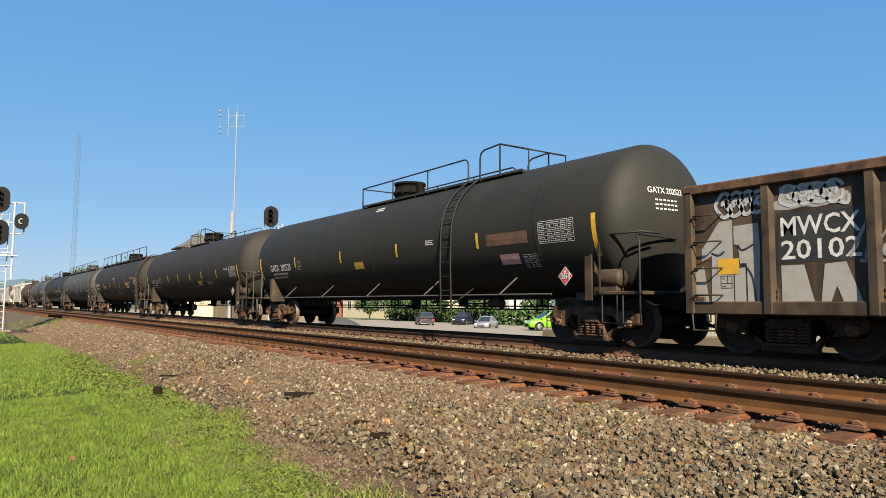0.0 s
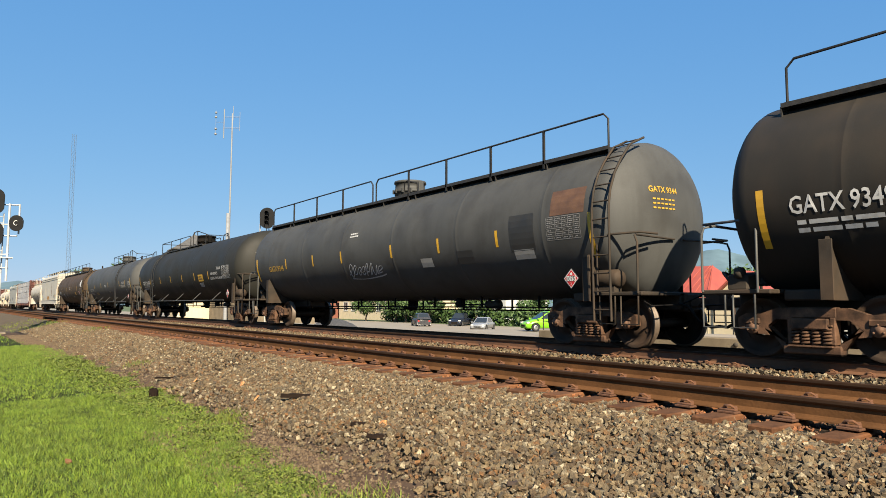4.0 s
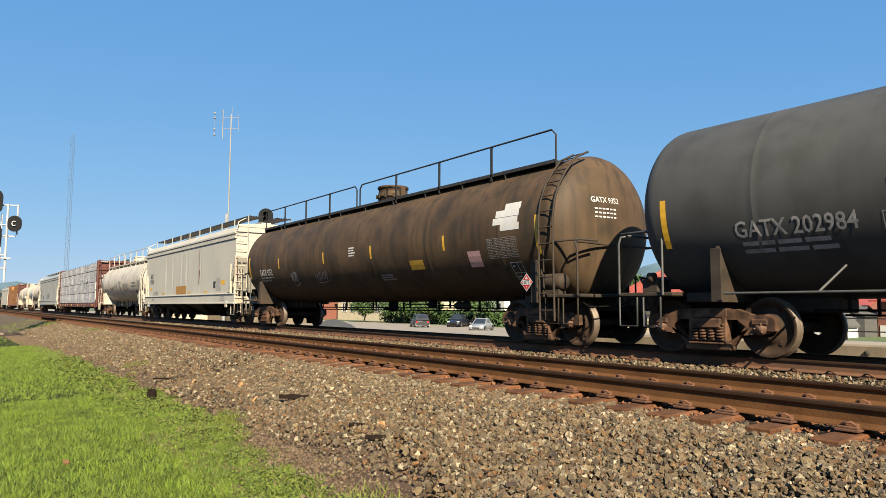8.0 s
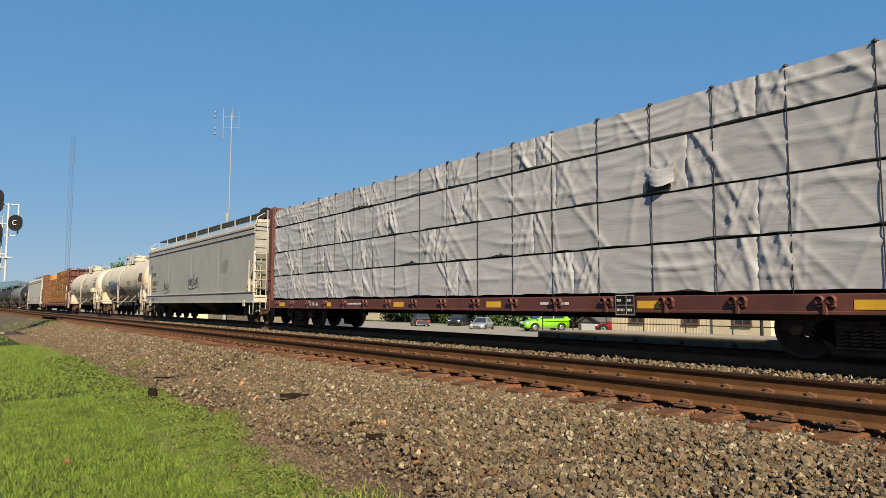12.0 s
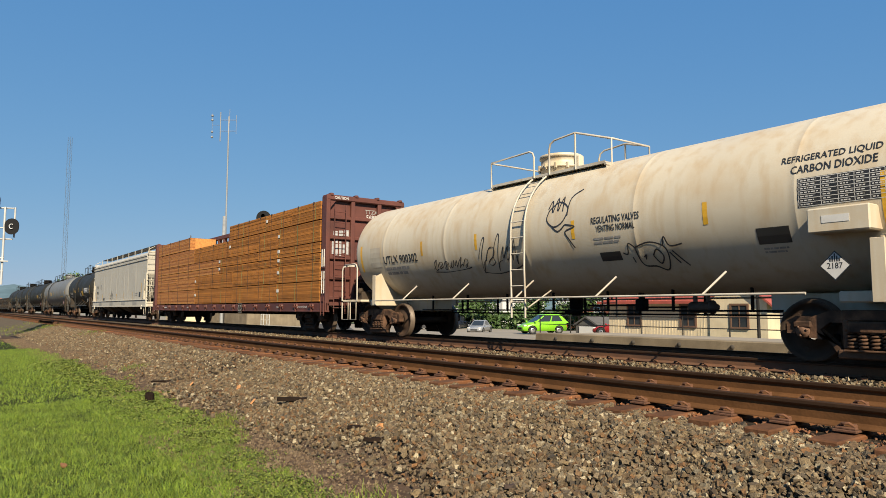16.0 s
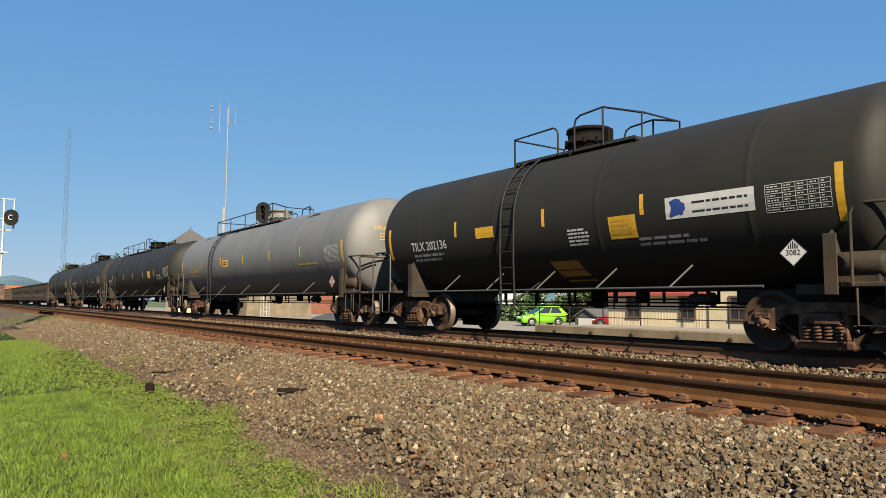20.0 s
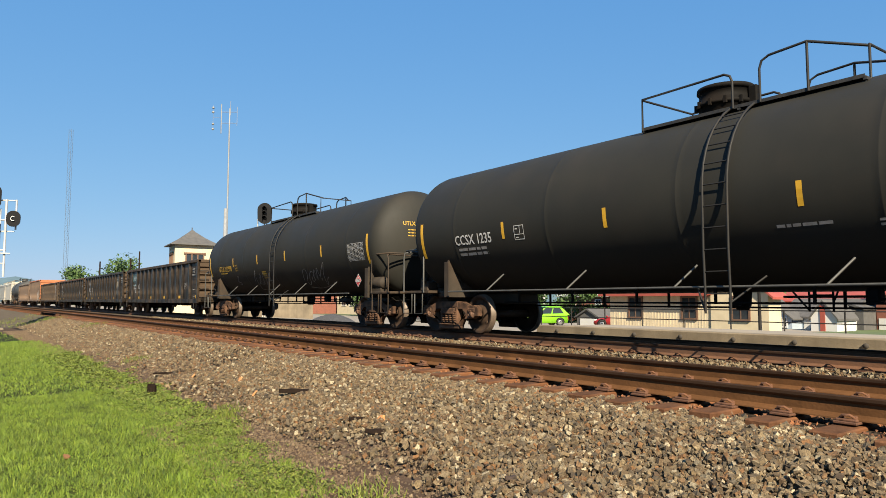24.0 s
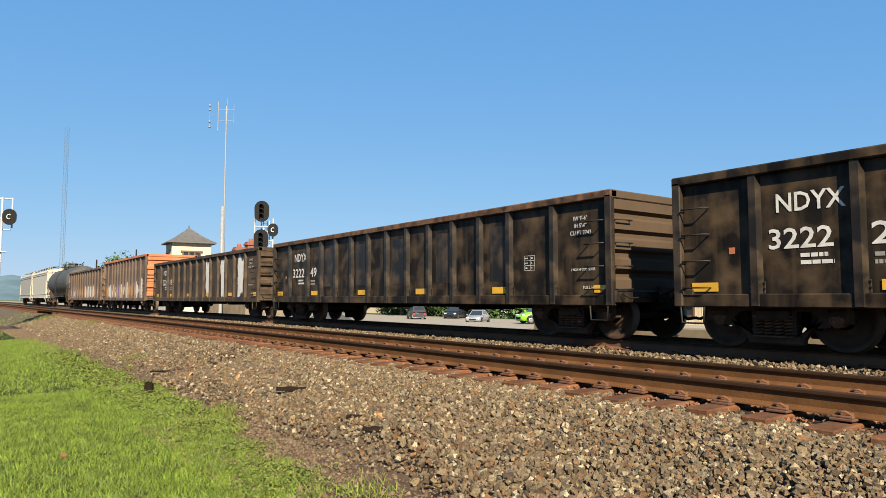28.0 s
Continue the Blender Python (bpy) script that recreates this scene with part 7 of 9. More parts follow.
def bulkhead_flat(label, sR, sL):
    """Centre-beam flat car: deck, tall end bulkheads and the spine between them."""
    car, h = car_base("lumber_flat_car", label, "flat car", sR, sL, 0)
    mo = M["oxide"]
    W = 1.46
    g = G()
    g.box(-h, h, -W + .06, W - .06, .86, .94, .01)
    part("deck", g, mo, car, "dark red steel deck")
    for s in (-1, 1):
        g = G().box(-h, h, *sorted((s * (W - .05), s * W)), .68, .95, .012)
        g.box(-h, h, *sorted((s * (W - .14), s * (W + .02))), .66, .71, .008)
        part("side_sill", g, mo, car)
    part("centre_sill", G().box(-h, h, -.35, .35, .6, .855, .02), mo, car)
    for i in range(17):
        x = -h + 1.0 + (2 * h - 2.0) * i / 16
        g = G()
        g.box(x - .14, x + .14, -W - .03, -W + .02, .76, .88, .01)
        g.lathe([(-W - .06, .055), (-W - .02, .07), (-W + .03, .07)], "y", 12, (x - .08, 0, .86)).lathe([(-W - .06, .055), (-W - .02, .07), (-W + .03, .07)], "y", 12, (x + .08, 0, .86))
        g.box(x - .03, x + .03, -W - .05, -W, .66, .84, .006)
        part("strap_winch", g, mo, car, "red winch on the deck's edge")
    for s in (-1, 1):
        xb = s * (h - .16)
        g = G().box(*sorted((xb - s * .04, xb + s * .01)), -W + .1, W - .1, .95, 4.3)
        bulk = part("bulkhead", g, mo, car, "tall red ribbed end bulkhead")
        for y in (-W + .06, W - .06):
            part("corner_post", G().box(xb - .19, xb + .16, y - .07, y + .07, .7, 4.38, .02), mo, bulk)
        for y in (-.5, .5):
            part("upright", G().box(*sorted((xb + s * .02, xb + s * .15)), y - .07, y + .07, .95, 4.3, .02), mo, bulk)
        for z in (1.1, 1.75, 2.4, 3.05, 3.7):
            part("rib", G().box(*sorted((xb + s * .0, xb + s * .1)), -W + .12, W - .12, z - .06, z + .06, .02), mo, bulk)
        g = G().box(xb - .2, xb + .17, -W, W, 4.24, 4.42, .03)
        for y in (-1.3, -.4, .4, 1.3):
            g.box(*sorted((xb - s * .0, xb + s * .2)), y - .06, y + .06, 4.38, 4.47, .02)
        g.prism([(-W + .1, 4.25), (-W + .35, 4.25), (-W + .1, 3.95)], *sorted((xb, xb + s * .12)), "yz")
        g.prism([(W - .1, 4.25), (W - .35, 4.25), (W - .1, 3.95)], *sorted((xb, xb + s * .12)), "yz")
        part("top_beam", g, mo, bulk)
        if s > 0:
            for body, y, z, hh, mm in (("CAUTION", -.95, 4.33, .09, "ltr_white"), ("TTZX", .25, 3.98, .14, "ltr_dim"), ("56834", .3, 3.8, .16, "ltr_white")):
                vs, fs = text_mesh(body, hh)
                me = bpy.data.meshes.new("lettering")
                me.from_pydata([(xb + (.176 if z > 4.2 else .016), y + a, z + b) for a, b in vs], [], fs)
                me.materials.append(M[mm])
                part("lettering", me, None, bulk, "white stencilled letters")
            g = G()
            for k, (y, z, w) in enumerate(((-.02, 2.95, .45), (.0, 2.86, .4), (-.05, 2.0, .5), (0, 1.92, .4), (.0, 3.35, .3))):
                g.box(xb + .012, xb + .016, y + .0, y + w, z, z + .035)
            part("small_print", g, M["ltr_dim"], bulk)
            rr = random.Random(9)
            g = G()
            for k in range(5):
                g.box(xb + .012, xb + .017, -1.2 + k * .13, -1.12 + k * .13, 2.52 + rr.uniform(-.05, .05), 2.95 + rr.uniform(-.1, .1))
            for k in range(3):
                g.box(xb + .012, xb + .017, -1.15 + k * .2, -1.0 + k * .2, 3.12, 3.3 + rr.uniform(-.04, .04))
            part("graffiti_tag", g, M["spray_white"], bulk, "sprayed white strokes")
        g = G()
        for x in (xb - .12, xb + .1):
            g.tube([(x, -W - .04, .55), (x, -W - .04, 1.15)], .016, 5)
        for z in (.6, 1.0, 1.35, 1.7, 2.05):
            g.tube([(xb - .14, -W - .03, z), (xb + .12, -W - .03, z)], .014, 5)
        for i in range(10):
            g.tube([(xb + s * .2, -1.2, .8 + .34 * i), (xb + s * .2, -.8, .8 + .34 * i)], .013, 5)
        for y in (-1.2, -.8):
            g.tube([(xb + s * .2, y, .6), (xb + s * .2, y, 4.1)], .018, 5)
        part("ladder", g, mo, car)
        if s > 0:
            g = G()
            for za, zb in ((1.25, 1.95), (2.1, 2.65)):
                for x in (xb - .06, xb + .09):
                    g.box(x - .012, x + .012, -W - .055, -W - .03, za, zb)
            part("grab_iron", g, M["ltr_white"], car)
            g = G().box(xb - .03, xb + .05, -W - .016, -W - .012, 1.3, 1.9).box(xb - .03, xb + .05, -W - .016, -W - .012, 2.12, 2.4)
            part("reflector_strip", g, M["yellow"], car)
            part("brake_wheel", G().lathe([(.06, 0), (.08, .3), (.12, .32), (.12, 0)], "x", 22, (xb, .15, 2.3)), M["under"], car, "black hand brake wheel")
            part("brake_gear", G().box(xb + .05, xb + .25, -.2, .5, .9, 1.6, .03), M["under"], car, "black hand brake gear")
    # spine with openings
    g = G()
    g.box(-h + .3, h - .3, -.09, .09, 4.24, 4.42, .015)
    n = 26
    for i in range(n + 1):
        x = -h + .4 + (2 * h - .8) * i / n
        g.box(x - .09, x + .09, -.08, .08, .94, 4.25, .015)
    g.box(-h + .3, h - .3, -.06, .06, 3.5, 3.66, .01)
    g.box(-h + .3, h - .3, -.05, .05, .95, 2.3)
    part("centre_beam", g, mo, car, "dark red centre beam with openings")
    xt = h - 2.0
    truck(car, xt, True)
    truck(car, -xt, True)
    g = G().box(-h + .05, h - .05, -.25, .25, .54, .6, .02)
    for i in range(8):
        x = -h + 4 + (2 * h - 8) * i / 7
        g.box(x - .05, x + .05, -1.35, 1.35, .62, .8, .01)
    part("brake_rigging", g, M["under"], car)
    end_gear(car, h + .1, mo)
    return car, h, Skin(car, None, None, -W - .002, .004)


def lumber_bundle(car, x, y, z, L, H, D, seed, loose, board=.043):
    """A strapped stack of planed boards round a solid core; boards a little uneven."""
    r = random.Random(seed)
    core = part("lumber_bundle", G().box(-L / 2 + .02, L / 2 - .02, -D / 2 + .03, D / 2, .004, H - .006), M_LUMBER, car, "strapped bundle of sawn boards", pose(x, y, z))
    n = max(3, int(round(H / board)))
    b = H / n
    g = G()
    for i in range(n):
        dy, a, e = r.uniform(-.003, .008), r.uniform(-.014, 0) - L / 2, L / 2 + r.uniform(0, .014)
        q = G() if loose else g
        q.box(a, e, -D / 2 + dy, -D / 2 + .24, i * b + .0015, (i + 1) * b - .0025)
        if loose:
            part("board", q, M_LUMBER_BOARD, core)
    if not loose:
        part("board_layer", g, M_LUMBER, core, kind="stuff")


M_LUMBER = island_mat("fresh_sawn_lumber", [(0.47, 0.17, 0.03), (0.56, 0.23, 0.048), (0.41, 0.14, 0.024), (0.62, 0.27, 0.06), (0.5, 0.195, 0.038), (0.36, 0.12, 0.02)], .75, .15, 14, .25)
M_LUMBER_BOARD = mat("fresh_sawn_board", (0.52, 0.205, 0.04), .75, vary=.2, scale=1.4, fine=24, bump=.2, dirt=(0.36, 0.13, 0.03), dirt_amt=.3, rnd=.4, spec=.25)
M_STRAP = mat("green_strapping", (0.2, 0.24, 0.08), .5, vary=.15, bump=0)
# straps' own dark colour, also used as painted shade in gaps
M_STRAP_GAP = mat("dark_strap_and_gap_shade", (0.03, 0.022, 0.018), .6, vary=.15, bump=0)


def wrap_mat():
    m = mat("grey_lumber_wrap", (0.5, 0.48, 0.475), .5, vary=.08, scale=1.2, fine=25, bump=.25, dirt=(0.38, 0.36, 0.355), dirt_amt=.2, rnd=.08, spec=.35)
    nt = m.node_tree
    N, L = nt.nodes.new, nt.links.new
    b = nt.nodes["Principled BSDF"]
    tc = N("ShaderNodeTexCoord")
    n1 = N("ShaderNodeTexNoise")
    n1.inputs["Scale"].default_value, n1.inputs["Detail"].default_value, n1.inputs["Distortion"].default_value = 1.3, 3, .8
    mp = N("ShaderNodeMapping")
    mp.inputs["Scale"].default_value = (1, 1, 1.7)
    L(tc.outputs["Object"], mp.inputs[0])
    L(mp.outputs[0], n1.inputs[0])
    n1.inputs["Roughness"].default_value = .6
    mp2 = N("ShaderNodeMapping")
    mp2.inputs["Rotation"].default_value = (0, .7, 0)
    mp2.inputs["Scale"].default_value = (1.1, 1, 7)
    n2 = N("ShaderNodeTexNoise")
    n2.inputs["Scale"].default_value, n2.inputs["Detail"].default_value, n2.inputs["Distortion"].default_value = 1.0, 3, 1.2
    L(tc.outputs["Object"], mp2.inputs[0])
    L(mp2.outputs[0], n2.inputs[0])
    ad = N("ShaderNodeMath")
    ad.operation = "ADD"
    L(n1.outputs[0], ad.inputs[0])
    L(n2.outputs[0], ad.inputs[1])
    bp = N("ShaderNodeBump")
    bp.inputs["Strength"].default_value, bp.inputs["Distance"].default_value = .12, .06
    L(ad.outputs[0], bp.inputs["Height"])
    L(bp.outputs[0], b.inputs["Normal"])
    return m


M_WRAP = wrap_mat()


def wrapped_mesh(L, H, D, seed):
    """A wrapped pack: film pulled flat over a stack, with slanting pull lines and folded tucks at its ends and a loose lower hem."""
    noise.seed_set(seed)
    r = random.Random(seed)
    g = G()
    nx, nz = max(12, int(L / .028)), 18
    folds = [(r.choice((-1, 1)) * (L / 2 - r.uniform(.02, .5)), r.uniform(.4, 1.6) * r.choice((-1, 1)), r.uniform(.03, .07), r.uniform(.015, .045)) for _ in range(10)]
    folds += [(r.uniform(-L / 2, L / 2), r.uniform(-2, 2), r.uniform(.05, .1), r.uniform(.008, .025)) for _ in range(int(L * 2))]
    folds += [(r.choice((-1, 1)) * (L / 2 - r.uniform(.0, .7)), r.uniform(-2.6, 2.6), r.uniform(.02, .04), r.uniform(.008, .022)) for _ in range(14)]
    sag = [(r.uniform(-L / 2, L / 2), r.uniform(.5, 1.2), r.uniform(.15, .85), r.uniform(.01, .02)) for _ in range(5)]
    vs = []
    for i in range(nx + 1):
        for k in range(nz + 1):
            x, z = L * (i / nx - .5), H * k / nz
            ex = min(i, nx - i) / nx * L
            p = Vector((x * 1.1 + seed * 3.1, z * 1.6, seed))
            f = noise.noise(p) * .012 + noise.noise(p * 3) * .003
            for fx, sl, wd, am in folds:
                d = x - fx - sl * (z - H / 2) * .6
                f += am * math.exp(-(d / wd) ** 2) * (.4 + .6 * abs(noise.noise(p + Vector((fx, 0, 0)))))
            for fx, wd, fz, am in sag:
                f += am * math.exp(-((x - fx) / wd) ** 2) * math.exp(-((z / H - fz - .12 * ((x - fx) / wd) ** 2) / .05) ** 2)
            hem = (.025 * noise.noise(Vector((x * 2.2, seed, 0))) + .07 * max(0, noise.noise(Vector((x * .8, seed, 4))))) if k == 0 else 0
            pinch = .02 * math.exp(-ex / .03)
            vs.append((x, -D / 2 - f + pinch, z + hem))
    fs = [(i * (nz + 1) + k, (i + 1) * (nz + 1) + k, (i + 1) * (nz + 1) + k + 1, i * (nz + 1) + k + 1) for i in range(nx) for k in range(nz)]
    g.add(vs, fs, True)
    o = []
    for i in range(nx + 1):
        o.append(vs[i * (nz + 1) + nz])
    g.add(o + [(x, D / 2, H) for x, y, z in o], [(i, i + 1, i + nx + 2, i + nx + 1) for i in range(nx)], True)
    g.box(-L / 2 + .02, L / 2 - .02, -D / 2 + .05, D / 2, .01, H - .012)
    noise.seed_set(1)
    return g


def gondola(label, sR, sL, paint, z0=.64, z1=2.66, posts=13, chord=None, end_paint=None, posts_paint=None):
    """Open gondola: plate sides with pressed posts, top chord, corrugated ends."""
    car, h = car_base("gondola_car", label, "gondola car", sR, sL, 0)
    W = 1.5
    mp = M[paint]
    n = posts - 2
    xs = [-h + 1.35] + [-h + 2.77 + (2 * h - 5.57) * i / (n - 1) for i in range(n)] + [h - 1.5]
    for s in (-1, 1):
        g = G()
        g.box(-h, h, *sorted((s * (W - .1), s * (W - .085))), z0 + .1, z1)
        part("side_plate", g, mp, car)
        g = G().box(-h - .02, h + .02, *sorted((s * (W - .16), s * (W + .02))), z1 - .06, z1 + .09, .02)
        part("top_chord", g, M[chord or paint], car, "heavy top chord")
        g = G().box(-h, h, *sorted((s * (W - .12), s * (W - .02))), z0, z0 + .2, .015)
        part("side_sill", g, mp, car)
        gm = shared(("post", round(z1 - z0, 2), s), "side_post", M[posts_paint or ("gon_post" if paint == "gon" else paint)], lambda q: q.prism([(-.1, s * (W - .085)), (-.055, s * (W)), (.055, s * (W)), (.1, s * (W - .085))], z0 + .02, z1 - .05, "xy").box(-.13, .13, *sorted((s * (W - .088), s * (W - .07))), z0 + .05, z0 + .38, .006))
        for x in xs:
            part("side_post", gm, None, car, "", pose(x, 0, 0))
        gr = G()
        for x in xs:
            for dx in (-.12, .12):
                for k in range(4):
                    gr.box(x + dx - .012, x + dx + .012, *sorted((s * (W - .07), s * (W - .058))), z0 + .1 + k * .08, z0 + .125 + k * .08)
        part("rivet_row", gr, mp, car)
    for s in (-1, 1):
        g = G()
        xe = s * h
        mend = M[end_paint or ("gon_end" if paint == "gon" else paint)]
        g.box(*sorted((xe - s * .1, xe - s * .085)), -W + .05, W - .05, z0 + .15, z1)
        wall = part("end_wall", g, mend, car, "corrugated end wall")
        n = 5
        for k in range(n):
            z = z0 + .38 + (z1 - z0 - .55) * k / (n - 1)
            part("end_rib", G().prism([(xe - s * .09, z - .15), (xe + s * .0, z - .09), (xe + s * .0, z + .09), (xe - s * .09, z + .15)], -W + .1, W - .1), mend, wall)
        part("end_chord", G().box(*sorted((xe - s * .12, xe + s * .02)), -W, W, z1 - .07, z1 + .085, .02), mend, wall)
        for y in (-W + .03, W - .03):
            part("corner_post", G().box(*sorted((xe - s * .14, xe + s * .015)), y - .05, y + .05, z0, z1, .015), M["gon_post" if paint == "gon" else paint], wall)
        part("end_sill", G().box(*sorted((xe - s * .3, xe + s * .04)), -W + .05, W - .05, z0 + .05, z0 + .28, .02), M["gon_post" if paint == "gon" else paint], wall)
        g = G()
        for z in (z0 + .3, z0 + .72, z0 + 1.14, z0 + 1.56):
            x = xe - s * .18
            mg = M["rail_paint"] if paint == "gon" else M["frame"]
            part("grab_iron", G().tube([(x, -W + .07, z), (x, -W - .05, z), (x - s * .42, -W - .05, z), (x - s * .42, -W + .07, z)], .014, 5), mg, car)
            part("grab_iron", G().tube([(xe, -W + .1, z), (xe + s * .08, -W + .1, z), (xe + s * .08, -W + .5, z), (xe, -W + .5, z)], .014, 5), mg, car)
        g.tube([(xe - s * .1, -W, z0), (xe - s * .12, -W, .38), (xe - s * .5, -W, .38), (xe - s * .52, -W, z0)], .018, 5)
        part("sill_step", g, M["rail_paint"] if paint == "gon" else M["frame"], car)
    g = G().box(-h + .05, h - .05, -W + .1, W - .1, .86, .92).box(-h, h, -.3, .3, .55, .86, .02)
    for i in range(12):
        x = -h + 1.6 + (2 * h - 3.2) * i / 11
        g.box(x - .05, x + .05, -W + .12, W - .12, .7, .88, .01)
    g.box(-2.4, -1.9, -.7, .7, .5, .7, .03).box(2.2, 2.8, -.7, .7, .5, .7, .03)
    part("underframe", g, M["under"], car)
    xt = h - 1.4
    truck(car, xt, True)
    truck(car, -xt, True)
    end_gear(car, h + .1, mp)
    return car, h, Skin(car, None, None, -W + .085, .004)


# ---- the cars in their order, with their marks ----
Wt, Dim, Yl, Bk, YT = M["ltr_white"], M["ltr_dim"], M["yellow"], M["ltr_black"], M["ltr_yellow"]

# graffitied gondola at the head
car, h, sk = gondola("rusty black gondola car with white graffiti letters", 9.0, -6.68, "gon_rust", z1=2.62, posts=12, chord="truck")
for ol in ([(-7.6, 1.66), (-7.28, 2.09), (-7.06, 2.1), (-7.06, .7), (-7.44, .7), (-7.42, 1.56), (-7.6, 1.48)],
           [(-7.04, 2.0), (-6.64, 2.02), (-6.62, 1.6), (-6.66, .7), (-6.83, .7), (-6.84, 1.42), (-6.95, 1.42), (-6.97, 1.7), (-7.04, 1.72)],
           [(-7.04, 1.34), (-6.86, 1.36), (-6.86, .7), (-7.04, .7)], [(-7.76, 1.3), (-7.56, 1.4), (-7.47, .72), (-7.72, .72)]):
    sk.poly(ol, M["patch_pale"], "graffiti_fill", "weathered pale block letter")
for ol in ([(-6.31, 1.36), (-5.98, 1.36), (-5.82, .7), (-6.31, .68)], [(-5.7, 1.36), (-5.42, 1.38), (-5.18, .7), (-5.42, .68), (-5.55, 1.06), (-5.68, .7), (-5.78, .7)]):
    sk.poly(ol, M["patch_pale"], "graffiti_fill", "weathered pale block letter")
sk.blob(-5.9, 2.33, .95, .34, M["patch_pale"], 9, 1.0, "graffiti_fill", .3)
sk.poly([(-6.35, 1.4), (-5.17, 1.4), (-5.17, 2.12), (-6.35, 2.12)], M["patch_dark"], "paint_patch", "black painted-out panel", .8)
sk.throwup(-6.9, 2.34, .75, .34, M["spray_white"], 5, 4, .06)
sk.throwup(-5.85, 2.36, .8, .3, M["spray_white"], 6, 4, .05)
sk.strokes([[(-7.42, 1.6), (-7.3, 1.56), (-7.2, 1.62)], [(-6.97, 1.7), (-6.9, 1.62), (-6.72, 1.7)], [(-6.9, 1.42), (-6.75, 1.2), (-6.7, .75)]], M["spray_black"], .03)
sk.rect("reflector_strip", -7.14, 1.38, .36, .24, Yl, "yellow reflective patch", 2.4)
sk.plate(-7.18, 1.14, .1, Bk)
for x, z, w in ((-7.66, 2.05, .3), (-7.62, 1.42, .4)):
    sk.strokes([[(x - w / 2, z), (x, z + .04), (x + w / 2, z + .1)]], M["gash"], .02)
for body, z in (("MWCX", 1.92), ("20102", 1.58)):
    sk.text(body, -5.76, z, .28, M["ltr_white"], 1.08)
sk.squiggle(-5.0, 1.7, .5, .5, Dim, 23, 2, .04)
for x in (-4.4, -3.0, -1.6, 1.0, 3.0, 5.2):
    sk.blob(x, 1.3, .8, .9, M["patch_pale"], int(x * 10) + 90, 1.0, "graffiti_fill", .35)

car, h, sk = tank_car("matte black tank car with yellow strips and white lettering", -8.58, -25.66, "black", dome=-.2, plat=(-1.9, 6.2), ladder=3.9, seams=4, R=1.535, zc=2.43, gusset="gon_rust")
sk.ticks([-8.54, -5.25, -1.8, 1.5, 5.0], 2.22, Yl)
sk.rect("reflector_strip", 8.5, 2.1, .11, .8, Yl, "yellow reflective strip", 1.3)
sk.rect("reflector_strip", -8.5, 2.1, .11, .8, Yl, "yellow reflective strip", 1.2)
sk.text("GATX  202523", -6.6, 2.08, .24, Wt, 1.85)
sk.head("GATX 202523", Wt)
sk.bars(-6.6, 1.8, 1.55, .24, 2, Dim, 1)
sk.plate(-4.93, 2.1, .14, Dim)
sk.rect("sign_plate", -.7, 1.91, .55, .2, M["ltr_yellow"], "faded yellow notice", 1.2)
sk.rect("paint_patch", 6.0, 2.2, 1.35, .26, M["patch"], "rusty brown band", 1.0)
sk.rect("sticker", 6.0, 1.76, .62, .22, M["pink"], "pink printed label", 1.1)
sk.table(6.65, 1.7, .42, .26, Wt, 3, 3)
sk.bars(3.1, 2.32, .36, .14, 3, Wt, 2)
sk.bars(-.1, 3.55, .5, .14, 2, Wt, 2)
sk.table(7.5, 2.24, .98, .44, Wt, 6, 5)
placard(car, 7.72, -1.47, 1.34, "1075")

car, h, sk = tank_car("black tank car with low top rail and white lettering", -28.32, -44.81, "black2", dome=-.1, plat=(-2.0, 3.2), pipe=False, end_ladder=False, low_rail=((-6.6, -2.1), (3.4, 8.3)), seams=5)
sk.ticks([-5.25, -3.3, -1.25, 1.0, 3.0, 5.3], 2.12, Yl)
for x in (-8.2, 8.2):
    sk.rect("reflector_strip", x, 2.0, .11, .8, Yl, "yellow reflective strip", 1.3)
sk.text("GATX  62245", -6.35, 2.02, .22, Dim, 1.6)
sk.head("GATX 62245", Dim)
sk.bars(-6.3, 1.76, 1.6, .22, 2, Dim, 3)
sk.plate(-4.92, 2.01, .13, Dim)
sk.text("FRA AIP", 6.7, 2.28, .1, Wt, .5)
sk.table(7.5, 2.14, .85, .44, Wt, 7, 5)
sk.rect("sign_plate", 2.5, 1.76, .66, .22, M["ltr_yellow"], "yellow notice", 1.2)
sk.bars(4.1, 1.74, .9, .16, 2, Dim, 3)
sk.bars(6.6, 1.42, 1.0, .16, 2, Dim, 3)
placard(car, 7.6, -1.47, 1.3, "1075")

car, h, sk = tank_car("black tank car with full-length walkway and end ladder", -47.89, -64.02, "black2", dome=0.0, walkway=True, pipe=False, end_ladder=True, seams=5)
sk.ticks([-5.85, -4.1, -1.6, .6, 2.2], 2.13, Yl)
for x in (-7.95, 7.98):
    sk.rect("reflector_strip", x, 2.05, .11, .85, Yl, "yellow reflective strip", 1.3)
sk.rect("reflector_strip", 4.3, 2.1, .1, .45, Yl, "yellow reflective strip", 1.3)
sk.text("GATX 9349", -6.85, 2.2, .26, Wt, 1.35)
sk.head("GATX 9349", Wt)
sk.bars(-6.8, 1.9, 1.3, .22, 2, Wt, 4)
sk.bars(-3.5, 2.0, .9, .2, 3, Dim, 4)
sk.bars(.1, 2.5, .42, .26, 3, Wt, 4)
sk.rect("sign_plate", 4.85, 2.0, .75, .34, Yl, "yellow emergency notice", 1.2)
sk.bars(4.85, 2.0, .6, .24, 3, Bk, 4)
sk.text("NON-ODORIZED", 6.4, 2.46, .13, M["ltr_yellow"], .95)
sk.table(7.48, 2.2, .95, .5, Wt, 7, 5)
